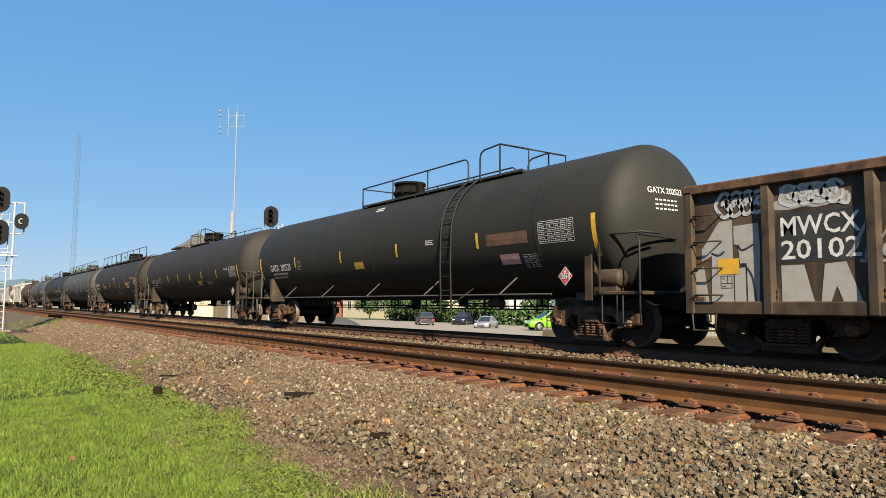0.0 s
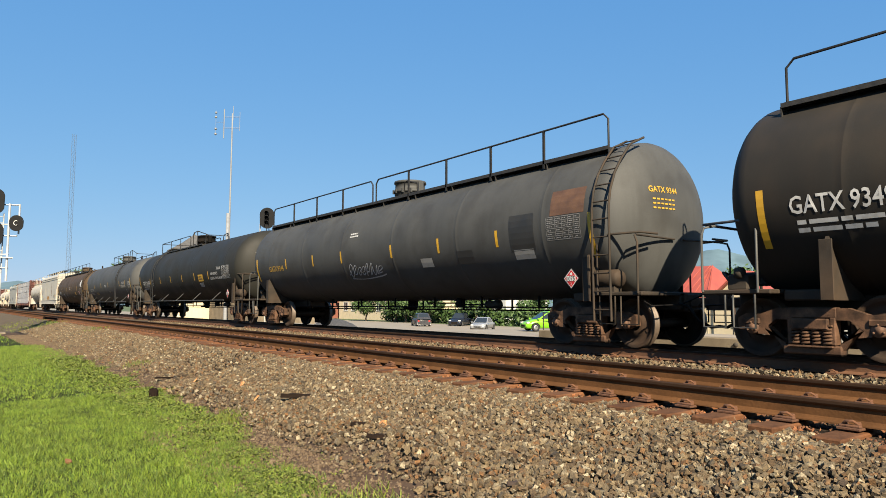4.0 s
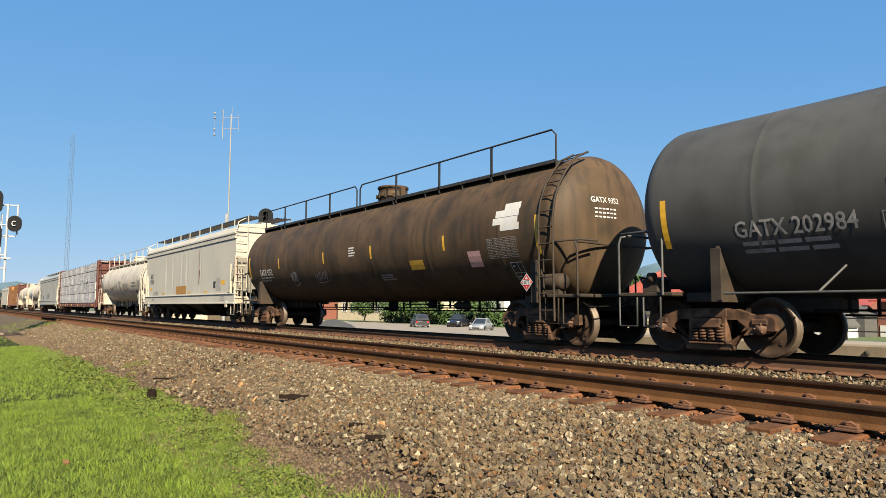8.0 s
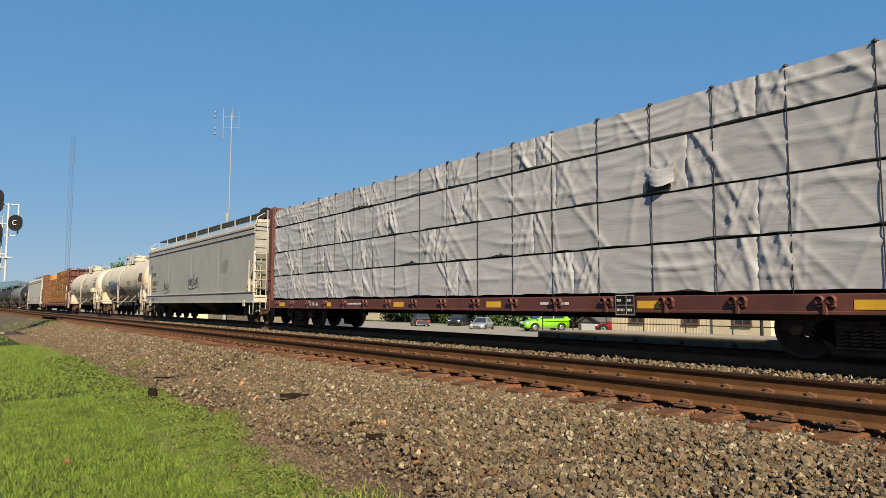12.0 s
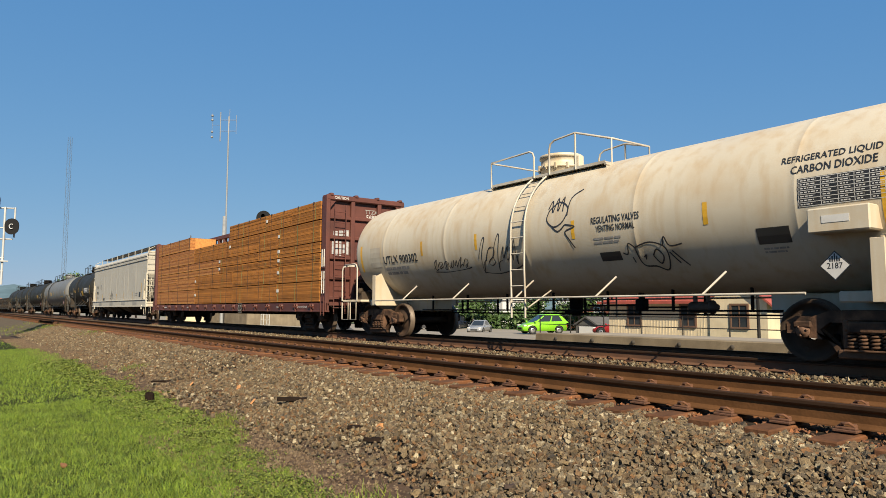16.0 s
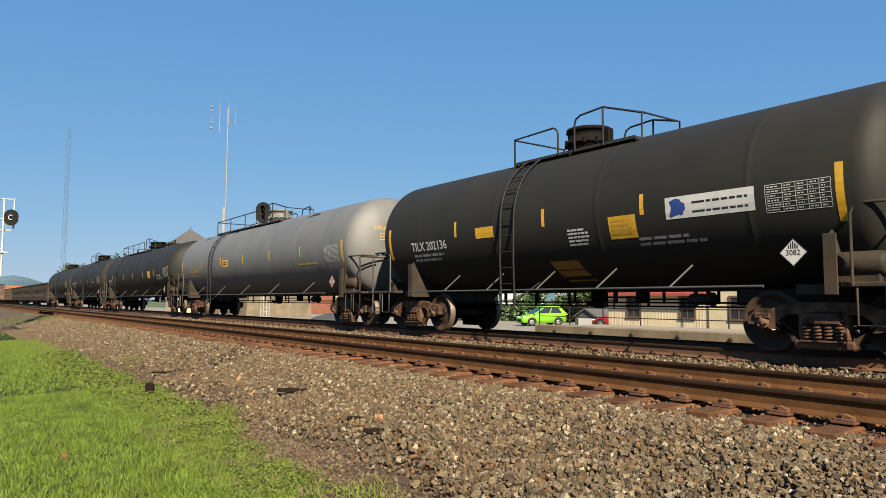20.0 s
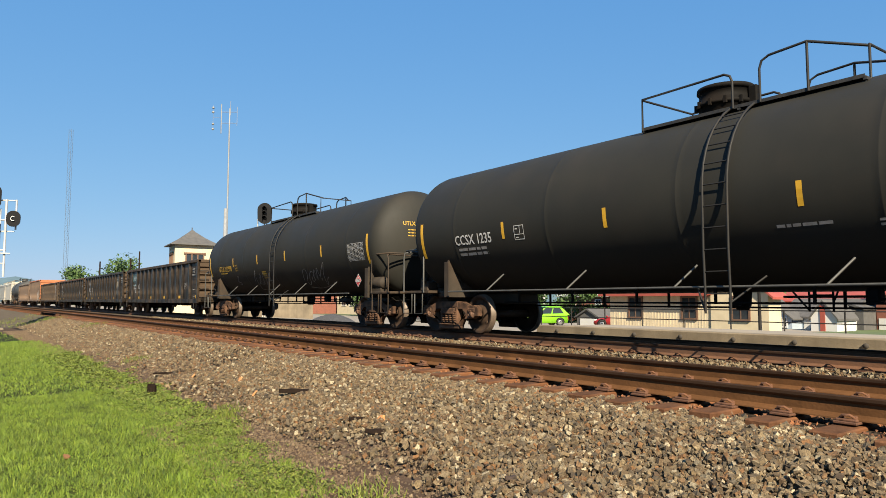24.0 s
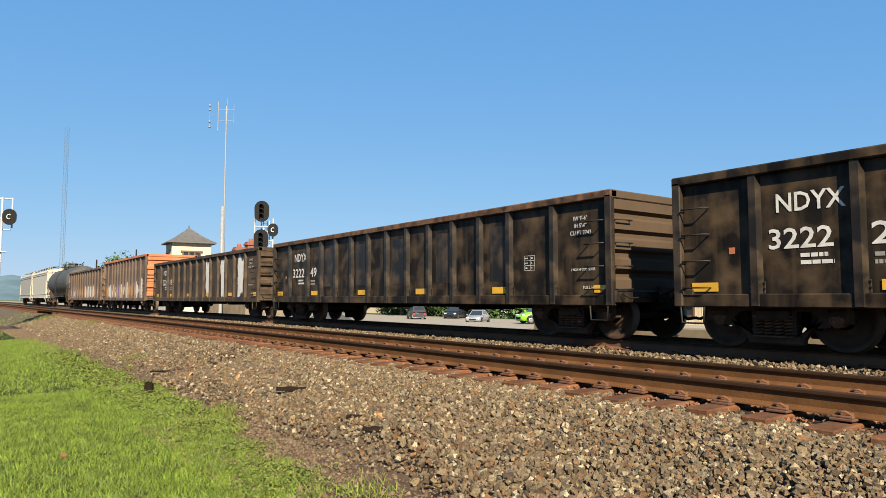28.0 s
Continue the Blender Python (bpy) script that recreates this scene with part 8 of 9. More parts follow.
sk.text("LIQUEFIED PETROLEUM GAS", 6.85, 1.62, .12, Wt, 1.5)
sk.plate(5.6, 1.97, .2, Wt)
sk.bars(3.5, 1.86, .7, .08, 1, Dim)
sk.squiggle(1.3, 1.62, .7, .5, M["spray_white"], 11, 4, .022)
for body, x, z, w in (("SFO", 2.12, 1.84, .42), ("LS", 2.16, 1.64, .3), ("RDS", 2.24, 1.46, .42), ("BET#", 3.05, 1.72, .75)):
    sk.scrawl(body, x, z, w, .17 if w < .5 else .21, M["spray_white"], .02, 3)
sk.squiggle(5.9, 1.55, 1.2, .3, Dim, 13, 6, .02)
placard(car, 7.86, -1.47, 1.28, "1075")

car, h, sk = tank_car("weathered grey tank car with walkway and painted-over patches", -67.14, -84.25, "grey2", dome=0.0, walkway=True, pipe=False, end_ladder=True, seams=5)
sk.ticks([-5.7, -3.5, -1.5, 1.4, 3.6, 5.8], 2.23, Yl)
for x in (-8.45, 8.5):
    sk.rect("reflector_strip", x, 2.1, .11, .85, Yl, "yellow reflective strip", 1.3)
sk.rect("paint_patch", 6.6, 2.3, .75, .75, M["patch_dark"], "dark painted-over patch", 1.0)
sk.rect("paint_patch", 7.9, 2.8, .9, .5, M["patch"], "brown patch", 1.0)
sk.table(7.8, 2.3, .9, .45, Dim, 6, 5)
sk.rect("sticker", 6.6, 1.85, .6, .2, M["patch_pale"], "pale patch", 1.0)
sk.rect("sticker", 3.0, 1.85, .5, .22, M["patch_pale"], "pale patch", 1.0)
sk.rect("sticker", 4.6, 1.9, .6, .3, M["patch_dark"], "dark patch", 1.0)
sk.squiggle(-.2, 1.8, 1.9, .36, M["spray_white"], 21, 8, .028)
sk.bars(-.7, 2.85, .5, .16, 2, Wt, 5)
sk.text("GATX 9344", -6.6, 2.1, .2, M["ltr_yellow"], 1.3)
sk.head("GATX 9344", M["ltr_yellow"])
placard(car, 7.95, -1.47, 1.3, "1075")

car, h, sk = tank_car("glossy black liquefied gas tank car with white lettering", -86.95, -104.3, "black", dome=-.2, plat=(-6.3, 2.5), ladder=-5.0, seams=6)
sk.ticks([-5.95, -3.6, -1.4, .8, 3.0, 5.2], 2.14, Yl)
for x in (-8.55,):
    sk.rect("reflector_strip", x, 2.05, .11, .85, Yl, "yellow reflective strip", 1.3)
sk.text("GATX 201254", -6.95, 2.06, .25, Wt, 1.65)
sk.head("GATX 201254", Wt)
sk.bars(-6.95, 1.8, 1.5, .24, 2, Dim, 6)
sk.plate(-5.4, 2.06, .15, Wt)
sk.rect("sign_plate", 4.0, 2.06, .75, .32, Yl, "yellow emergency notice", 1.2)
sk.bars(4.0, 2.06, .6, .2, 2, Bk, 6)
sk.bars(4.0, 1.74, .65, .2, 4, Wt, 6)
sk.text("NON-ODORIZED", 6.1, 2.2, .115, Wt, 1.0)
sk.text("LIQUEFIED PETROLEUM GAS", 6.3, 1.98, .13, Wt, 1.62)
sk.text("FRA AIP", 6.75, 2.42, .12, Wt, .55)
sk.table(7.65, 2.22, .98, .55, Wt, 7, 5)
placard(car, 7.9, -1.47, 1.28, "1075")

car, h, sk = tank_car("dull grey tank car with lettering boxes", -107.06, -124.25, "grey2", dome=.2, plat=(-1.5, 5.5), ladder=4.2, seams=4)
sk.ticks([-5.1, -2.1, .8, 4.95, 6.8], 2.27, Yl)
for x in (-8.5, 8.5):
    sk.rect("reflector_strip", x, 2.15, .11, .8, Yl, "yellow reflective strip", 1.3)
sk.text("GATX 202984", -6.4, 1.95, .25, Dim, 1.75)
sk.head("GATX 202984", Dim)
sk.bars(-6.4, 1.68, 1.6, .22, 2, Dim, 7)
sk.plate(-5.1, 1.9, .13, Dim)
sk.bars(-.3, 2.2, .6, .2, 3, Wt, 7)
sk.bars(1.0, 1.74, .6, .12, 2, Dim, 7)
sk.rect("paint_patch", 6.15, 2.2, 1.5, .6, M["patch_dark"], "dark painted patch", 1.0)
for i, (x, z, w, hh) in enumerate(((7.2, 3.35, .5, .3), (7.9, 3.4, .7, .28), (7.6, 2.75, .6, .2), (4.6, 2.6, .35, .9), (5.0, 1.8, .8, .5), (-2.6, 3.0, .6, .4))):
    sk.blob(x, z, w, hh, M["grey2"], 170 + i, .7, "paint_smear", .5, label="dark smear of old paint")
sk.rect("sticker", 6.15, 2.28, 1.0, .16, M["patch_pale"], "", 1.2)
sk.rect("sticker", 6.15, 2.06, 1.5, .16, M["patch_pale"], "", 1.2)
sk.text("NON ODORIZED", 6.15, 2.28, .1, Bk, .9)
sk.text("LIQUEFIED PETROLEUM GAS", 6.15, 2.06, .1, Bk, 1.4)
sk.table(8.05, 2.15, .75, .42, Wt, 6, 4)
sk.plate(6.9, 1.72, .12, Dim)
sk.bars(-4.2, 1.68, .8, .18, 2, M["ltr_yellow"], 7)
placard(car, 7.85, -1.47, 1.34, "1075")

car, h, sk = tank_car("grimy brown tank car with full-length walkway and white label", -127.11, -143.5, "brown", dome=.1, walkway=True, pipe=False, end_ladder=True, seams=5)
sk.ticks([-5.2, -1.6, 1.4, 4.9], 2.3, Yl)
for x in (-8.1, 8.12):
    sk.rect("reflector_strip", x, 2.25, .11, .8, Yl, "yellow reflective strip", 1.3)
for dx, dz, w in ((.1, .22, .5), (-.05, .08, .75), (-.1, -.08, .8), (.05, -.22, .6)):
    sk.rect("sticker", 7.25 + dx, 2.7 + dz, w, .15, M["sticker"], "torn white label", 1.2)
sk.text("GATX 9352", -6.5, 2.02, .23, Wt, 1.2)
sk.head("GATX 9352", Wt)
sk.bars(-6.5, 1.78, 1.2, .2, 2, Dim, 8)
sk.table(7.0, 2.05, .95, .42, Dim, 6, 5)
sk.rect("sign_plate", 3.6, 1.84, .62, .24, M["ltr_yellow"], "faded yellow notice", 1.2)
sk.rect("sticker", 6.0, 1.86, .45, .36, M["pink"], "pink printed label", 1.2)
sk.plate(7.3, 1.55, .18, Wt)
sk.bars(.3, 2.38, .4, .3, 4, Wt, 8)
sk.bars(2.0, 1.58, .7, .18, 3, Dim, 8)
sk.squiggle(-4.1, 1.78, .5, .4, M["spray_white"], 31, 3, .022)
sk.squiggle(-2.0, 1.75, .9, .3, Dim, 32, 4, .022)
placard(car, 7.75, -1.47, 1.28, "1075")

car, h, sl, sk = hopper_car("pale grey covered hopper with cream ends", -145.2, -161.0, "hopper", 4.3, 3.6, ribs=(-3.45, -2.1, -.4, .55, 2.75))
sk.rect("paint_patch", -6.42, 2.3, .8, .66, M["patch_grey"], "greyer repaint", .6)
sk.text("AEX", -6.5, 2.45, .21, Bk, .5)
sk.text("17954", -6.42, 2.15, .21, Bk, .7)
sk.rect("reflector_strip", -6.6, 1.72, .42, .16, Yl)
sk.rect("reflector_strip", -3.8, 1.45, .5, .1, Yl)
sk.rect("paint_patch", -.28, 1.58, 1.88, .4, M["ochre"], "ochre patch", 2)
sk.rect("rust_gash", 2.8, 2.75, .03, 1.6, M["gash"], "long rusty gash in the side", 2.6)
sk.blob(2.82, 2.15, .075, .75, M["gash"], 15, 2.8, "rust_gash", .2)
sk.rect("paint_patch", -5.5, 1.42, 1.1, .16, M["patch_pale"], "pale patch", 1)
sk.rect("reflector_strip", 6.3, 1.8, .5, .2, Yl)
sk.rect("reflector_strip", 3.9, 1.42, .45, .09, Yl)
sk.rect("reflector_strip", 1.2, 1.44, .4, .09, Yl)
sk.rect("sign_plate", 5.15, 1.72, .35, .3, Bk, "black label", 1)
sk.blob(5.65, 1.72, .7, .55, M["patch_pale"], 5, 1.2, "paint_patch")
sk.bars(-5.3, 1.5, 1.0, .2, 2, Dim)
sl.bars(-5.9, 1.1, .6, .16, 2, Dim)
sl.bars(6.4, 1.1, .7, .26, 3, Dim)

car, h, sk = tank_car("dirty white carbon dioxide tank car with black graffiti", -162.65, -175.95, "white", R=1.42, zc=2.42, rail="white", gusset="white", dome=-.2, walkway=True, pipe=False, end_ladder=True, seams=4, dome_h=.36, rail_h=.8)
sk.ticks([-4.1, -1.95, .85, 3.3], 2.2, Yl)
for x in (-6.55, 6.58):
    sk.rect("reflector_strip", x, 2.1, .1, .75, Yl, "yellow reflective strip", 1.3)
sk.text("ARIX 43048", -5.1, 1.9, .2, Bk, 1.3)
sk.head("ARIX 43048", Bk)
sk.bars(-5.1, 1.68, 1.2, .2, 2, Dim)
sk.squiggle(-6.35, 2.35, .55, .7, M["spray_black"], 41, 3, .02)
sk.squiggle(-3.0, 1.98, .9, .3, M["spray_black"], 42, 5, .022)
sk.scrawl("FOES!", -2.1, 2.0, .8, .28, M["spray_black"], .026, 4)
sk.scrawl("JVC!", -1.25, 2.06, .75, .34, M["spray_black"], .028, 5)
sk.scrawl("FREE-STATS!", 1.98, 2.08, 1.8, .33, M["spray_black"], .032, 6)
sk.strokes([[(1.3, 1.8), (1.5, 1.84), (1.75, 1.84), (1.62, 1.78), (1.9, 1.82), (2.3, 1.9), (2.62, 1.86)], [(2.45, 1.94), (2.64, 1.86), (2.5, 1.79)]], M["spray_black"], .026)
sk.text("REGULATING VALVES", .05, 2.42, .09, Bk, .76)
sk.text("VENTING NORMAL", .05, 2.29, .09, Bk, .66)
sk.bars(.05, 2.02, .62, .36, 5, Bk, 9, fill=.4)
sk.rect("sticker", .85, 1.9, .42, .22, M["pink"], "pink printed label", 1.1)
sk.text("CARBON DIOXIDE", 4.4, 2.25, .13, Bk, 1.1)
sk.text("REFRIGERATED LIQUID", 4.4, 2.05, .13, Bk, 1.3)
sk.rect("sign_plate", 4.7, 1.65, .55, .22, Bk, "black label", 1.1)
sk.table(5.95, 2.15, .9, .5, Bk, 7, 5)
sk.bars(1.0, 2.75, .4, .26, 4, Dim, 9)
placard(car, 5.95, -1.4, 1.42, "2187", False)

car, h, sk = bulkhead_flat("red lumber flat car loaded with grey-wrapped bundles", -177.98, -200.3)
SEAMS = [[-8.6, -6.3, -4.03, .54, 4.21, 7.92], [-9.0, -6.6, -3.9, -.39, 3.11, 7.96], [-7.9, -5.4, -2.66, .77, 3.77, 6.77], [-8.8, -6.4, -3.65, .1, 3.2, 7.98]]
for row, (z0, z1) in enumerate(((1.01, 1.81), (1.85, 2.67), (2.71, 3.6), (3.65, 4.26))):
    ends = [-h + .4] + SEAMS[row] + [h - .36]
    for j, (a, b) in enumerate(zip(ends, ends[1:])):
        part("lumber_pack", wrapped_mesh(b - a + .02, z1 - z0, 1.34, row * 17 + j * 3 + 200), M_WRAP, car, "pack in creased grey wrap", pose((a + b) / 2, -.74, z0))
# spacers coloured near-black so the seams look like shadow lines
for z in (1.79, 2.64, 3.57):
    part("spacer_board", G().box(-h + .5, h - .5, -1.2, -.1, z - .02, z + .09), M_STRAP_GAP, car, "spacer boards coloured dark as shade between the packs")
r = random.Random(31)
for x0, z0, w, hh in ((6.05, 2.76, .5, .42),):
    # near-black block on the wrap imitates the shaded hole below the flap
    part("torn_opening", G().box(x0 - .1, x0 + w * .8, -1.446, -1.42, z0 - .02, z0 + hh * .4), M_STRAP_GAP, car, "dark block standing in for shade in the torn wrap")
    n = 9
    vs = [(x0 + w * i / n, -1.445 - .09 * math.sin(math.pi * i / n) * (1 - k / n) - .03 * abs(math.sin(i * 1.7 + k)) - r.uniform(0, .012), z0 + hh * (.25 + .75 * k / n) - .2 * hh * math.sin(3 * i / n)) for i in range(n + 1) for k in range(n + 1)]
    g = G().add(vs, [(i * (n + 1) + k, (i + 1) * (n + 1) + k, (i + 1) * (n + 1) + k + 1, i * (n + 1) + k + 1) for i in range(n) for k in range(n)], True)
    part("loose_flap", g, M_WRAP, car, "crumpled loose flap of grey wrap")
for i in range(18):
    x = -10.6 + 1.19 * i
    g = G().box(x - .008, x + .008, -1.432, -1.427, .95, 4.28).box(x - .008, x + .008, -1.44, 0, 4.28, 4.29)
    g.box(x - .045, x + .045, -1.45, -1.36, 4.24, 4.31, .03)
    part("tie_down_strap", g, M_STRAP_GAP, car, "dark tie-down strap with corner pad")
g = G().box(-h + .4, h - .4, .12, 1.38, .96, 4.25)
part("far_bundles", g, M_WRAP, car, "wrapped bundles on the far side")
g = G().box(5.28, 5.73, -1.485, -1.478, .6, .98)
part("clearance_board", g, M["gon"], car)
Skin(car, None, None, -1.487, .003).table(5.5, .79, .4, .34, Wt, 2, 2)
sk.text("THR 78146", -7.3, .81, .12, Wt, .9)
for x in (-9.8, -6.2, -2.0, 1.9, 6.0, 9.5):
    sk.rect("reflector_strip", x, .8, .5, .13, Yl)
sk.bars(3.8, .82, .9, .09, 1, Wt)
sk.bars(-4.4, .82, .9, .09, 1, Wt)

car, h, sl, sk = hopper_car("grey covered hopper with graffiti", -201.7, -219.3, "hopper2", 4.25, 3.6, ribs=(-4.2, 0, 4.2))
sk.text("SHPX", -7.35, 2.5, .26, Bk, 1.0)
sk.text("458817", -7.0, 2.0, .26, Bk, 1.35)
sk.bars(-7.1, 1.62, 1.1, .26, 2, Bk, 10, fill=.45)
sk.rect("reflector_strip", -7.72, 1.7, .1, .75, Yl)
sk.squiggle(-7.9, 3.0, .5, .3, M["spray_black"], 51, 3, .016)
sl.squiggle(-7.2, 1.1, .6, .16, M["spray_black"], 52, 4, .018)
sl.table(-6.3, 1.1, .3, .16, Bk, 2, 2)
sk.squiggle(-4.5, 1.75, 1.0, .5, M["spray_black"], 53, 4, .03)
sk.squiggle(.5, 1.9, 1.6, .5, M["navy"], 54, 6, .035)
sk.table(5.2, 2.45, .9, .5, Dim, 6, 3)
sk.blob(5.9, 2.0, .9, .6, M["patch_pale"], 6, .8, "paint_patch")

car, h, sk = tank_car("stained cream tank car with purple graffiti", -221.1, -235.2, "cream", R=1.38, zc=2.4, rail="white", gusset="cream", dome=0.0, plat=(-1.5, 2.7), ladder=-.05, seams=4, dome_h=.36)
sk.ticks([1.3, 3.8], 2.32, Yl)
sk.rect("reflector_strip", -4.0, 2.35, .09, .42, M["patch"], "brown strip", 1.3)
for x in (-6.95, 6.9):
    sk.rect("reflector_strip", x, 2.2, .1, .75, Yl, "yellow reflective strip", 1.3)
sk.text("UTLX 900304", -5.0, 2.08, .24, Bk, 1.75)
sk.head("UTLX 900304", Bk)
sk.bars(-5.2, 1.78, 1.4, .3, 3, Dim)
sk.rect("paint_patch", -6.2, 2.35, .7, .85, M["hopper_end"], "square access cover", 2.4)
sk.blob(-2.4, 1.85, 3.7, .95, M["navy"], 60, 1.2, jag=.35)
sk.blob(-.75, 2.0, .7, .8, M["navy"], 69, 1.5, jag=.4)
sk.blob(-.9, 1.95, .45, .5, M["teal"], 68, 1.9, jag=.4)
for i, (x, z, w, hh, mm) in enumerate(((-3.6, 2.0, .7, .6, "purple"), (-2.7, 1.9, .8, .7, "purple"), (-1.7, 1.85, .7, .6, "purple"), (-2.9, 2.35, 1.2, .35, "teal"), (-2.4, 2.4, .6, .28, "lime"), (-1.5, 2.2, .8, .4, "purple"), (-3.3, 1.55, .8, .2, "teal"))):
    sk.blob(x, z, w, hh, M[mm], 61 + i, 1.8, jag=.35)
sk.squiggle(-2.6, 1.95, 2.6, .7, M["spray_white"], 70, 6, .02)
sk.squiggle(-2.6, 1.9, 2.7, .8, M["spray_black"], 71, 7, .03)
sk.blob(.35, 1.72, 1.1, .55, M["navy"], 76, 1.3, jag=.4)
sk.throwup(1.5, 1.66, 1.6, .62, M["spray_black"], 72, 5, .024)
sk.throwup(3.85, 1.64, 1.95, .66, M["spray_black"], 73, 5, .026)
sk.throwup(4.95, 2.0, .55, .8, M["spray_black"], 74, 2, .024)
sk.text("REGULATING VALVES", 2.85, 2.31, .12, Bk, 1.22)
sk.text("VENTING NORMAL", 2.85, 2.16, .12, Bk, .98)
sk.bars(2.75, 2.0, .9, .13, 2, Dim)
sk.rect("sign_plate", 2.62, 1.76, .5, .17, M["patch_dark"], "dark label", 1.1)
sk.rect("paint_patch", 6.2, 2.5, .95, .55, M["patch"], "rusty stain", .8)
sk.table(6.25, 2.5, .85, .42, Bk, 6, 5)
sk.rect("paint_patch", 6.3, 1.98, .5, .34, M["hopper_end"], "square access cover", 2.4)
placard(car, 6.15, -1.4, 1.42, "2187", False)

car, h, sk = tank_car("clean cream tank car with black graffiti tags", -237.9, -251.9, "cream", R=1.38, zc=2.4, rail="white", gusset="cream", dome=-.2, plat=(-1.8, 2.9), ladder=-.1, seams=4, dome_h=.36)
sk.ticks([-3.8, -1.6, 1.4, 4.25], 2.3, Yl)
for x in (-6.9, 6.85):
    sk.rect("reflector_strip", x, 2.2, .1, .75, Yl, "yellow reflective strip", 1.3)
sk.text("UTLX 900302", -4.85, 2.1, .22, Bk, 1.65)
sk.head("UTLX 900302", Bk)
sk.bars(-5.0, 1.8, 1.3, .26, 2, Dim)
sk.rect("paint_patch", -6.1, 2.2, .55, .55, M["hopper_end"], "square access cover", 2.4)
sk.squiggle(-2.7, 1.85, 1.4, .26, M["spray_black"], 80, 7, .022)
sk.squiggle(-.9, 1.98, 1.3, .6, M["spray_black"], 81, 5, .024)
sk.strokes([[(.75, 2.75), (.7, 2.55), (.9, 2.4), (1.15, 2.5), (1.25, 2.75), (1.0, 2.9), (.75, 2.75)], [(.72, 2.78), (.8, 2.95), (.84, 2.7)], [(.86, 2.7), (.95, 3.0), (.98, 2.72)], [(1.0, 2.72), (1.1, 3.0), (1.12, 2.7)],
            [(1.25, 2.6), (1.3, 2.95), (1.55, 3.1)], [(1.2, 2.42), (1.45, 2.36), (1.2, 2.28), (1.3, 2.1), (1.4, 1.95)], [(.8, 2.45), (1.0, 2.3), (1.2, 2.42)]], M["spray_black"], .028)
sk.strokes([[(2.78, 1.86), (3.1, 1.93), (3.38, 1.84), (3.42, 1.65), (3.3, 1.45), (3.1, 1.52), (2.85, 1.56), (2.78, 1.86)], [(3.12, 1.7), (3.22, 1.8), (3.32, 1.68), (3.22, 1.56), (3.12, 1.7)], [(2.92, 1.68), (2.98, 1.72), (2.94, 1.64)],
            [(2.8, 1.84), (2.66, 1.94), (2.6, 1.76), (2.5, 1.78)], [(3.36, 1.85), (3.42, 2.0), (3.5, 1.84), (3.75, 1.86)], [(3.46, 1.74), (3.6, 1.55)], [(3.52, 1.76), (3.75, 1.5)], [(2.68, 1.7), (2.7, 1.6)]], M["spray_black"], .026)
sk.text("REGULATING VALVES", 2.42, 2.42, .13, Bk, 1.1)
sk.text("VENTING NORMAL", 2.42, 2.26, .12, Bk, .88)
sk.bars(2.3, 2.04, .8, .14, 2, Dim)
sk.rect("sign_plate", 2.2, 1.74, .48, .16, M["patch_dark"], "dark label", 1.1)
sk.rect("sign_plate", 5.3, 1.86, .5, .24, M["patch_dark"], "dark two-part label", 1.1)
sk.bars(5.3, 1.65, .4, .1, 2, Dim)
sk.text("REFRIGERATED LIQUID", 6.15, 2.93, .12, Bk, 1.35)
sk.text("CARBON DIOXIDE", 6.2, 2.77, .12, Bk, 1.15)
sk.rect("data_board", 6.3, 2.42, 1.15, .42, M["ltr_black"], "black test data board", 1.1)
sk.table(6.3, 2.42, 1.12, .4, M["sticker"], 7, 5)
g = G().box(5.95, 6.75, -1.62, -1.2, 1.8, 2.14, .02)
bx = part("valve_cover", g, M["cream"], car, "cream box over a valve")
part("cover_label", G().box(6.15, 6.5, -1.626, -1.62, 1.93, 2.03), M["sticker"], bx)
placard(car, 6.2, -1.4, 1.36, "2187", False)

car, h, sk = bulkhead_flat("red lumber flat car loaded with strapped bare lumber", -253.9, -275.7)
rows = [(1.0, .64), (1.68, .6), (2.31, .25), (2.6, .32), (2.96, .68), (3.69, .58)]
split = [[-10.4, -7.4, -3.3, 2.0, 6.77, 10.3], [-10.4, -6.6, -3.3, 2.0, 6.79, 10.3], [-10.4, -5.2, .2, 4.9, 6.8, 10.3], [-10.4, -5.2, .2, 4.9, 6.8, 10.3], [-10.4, -3.55, 1.5, 5.0, 6.81, 10.3], [-10.4, -8.3, -4.3, 1.5, 5.61, 8.01, 10.3]]
for k, ((z, hh), sp) in enumerate(zip(rows, split)):
    for j, (a, b) in enumerate(zip(sp, sp[1:])):
        if k == 5 and j == 2:
            continue
        lumber_bundle(car, (a + b) / 2, -.75, z, b - a - .03, hh + .014, 1.28, k * 10 + j, (a + b) / 2 > -1.5)
        g = G().box(a + .03, a + .2, -1.408, -1.396, z + hh * .55, z + hh * .55 + .11) if j in (4, 2) else None
        if g:
            part("paper_tag", g, M["sticker"], car, "white paper tag")
for x in (-9.6, -8.0, -6.2, -4.4, -2.6, -.6, 1.3, 2.65, 3.85, 5.05, 6.18, 7.34, 8.57, 9.79):
    top = 4.28 if not -4.3 < x < 1.5 else 3.64
    g = G().box(x - .006, x + .006, -1.412, -1.406, .95, top).box(x - .006, x + .006, -1.41, 0, top, top + .01)
    g.box(x - .03, x + .03, -1.418, -1.36, top - .04, top + .02, .015)
    part("tie_down_strap", g, M_STRAP_GAP, car, "dark tie-down strap")
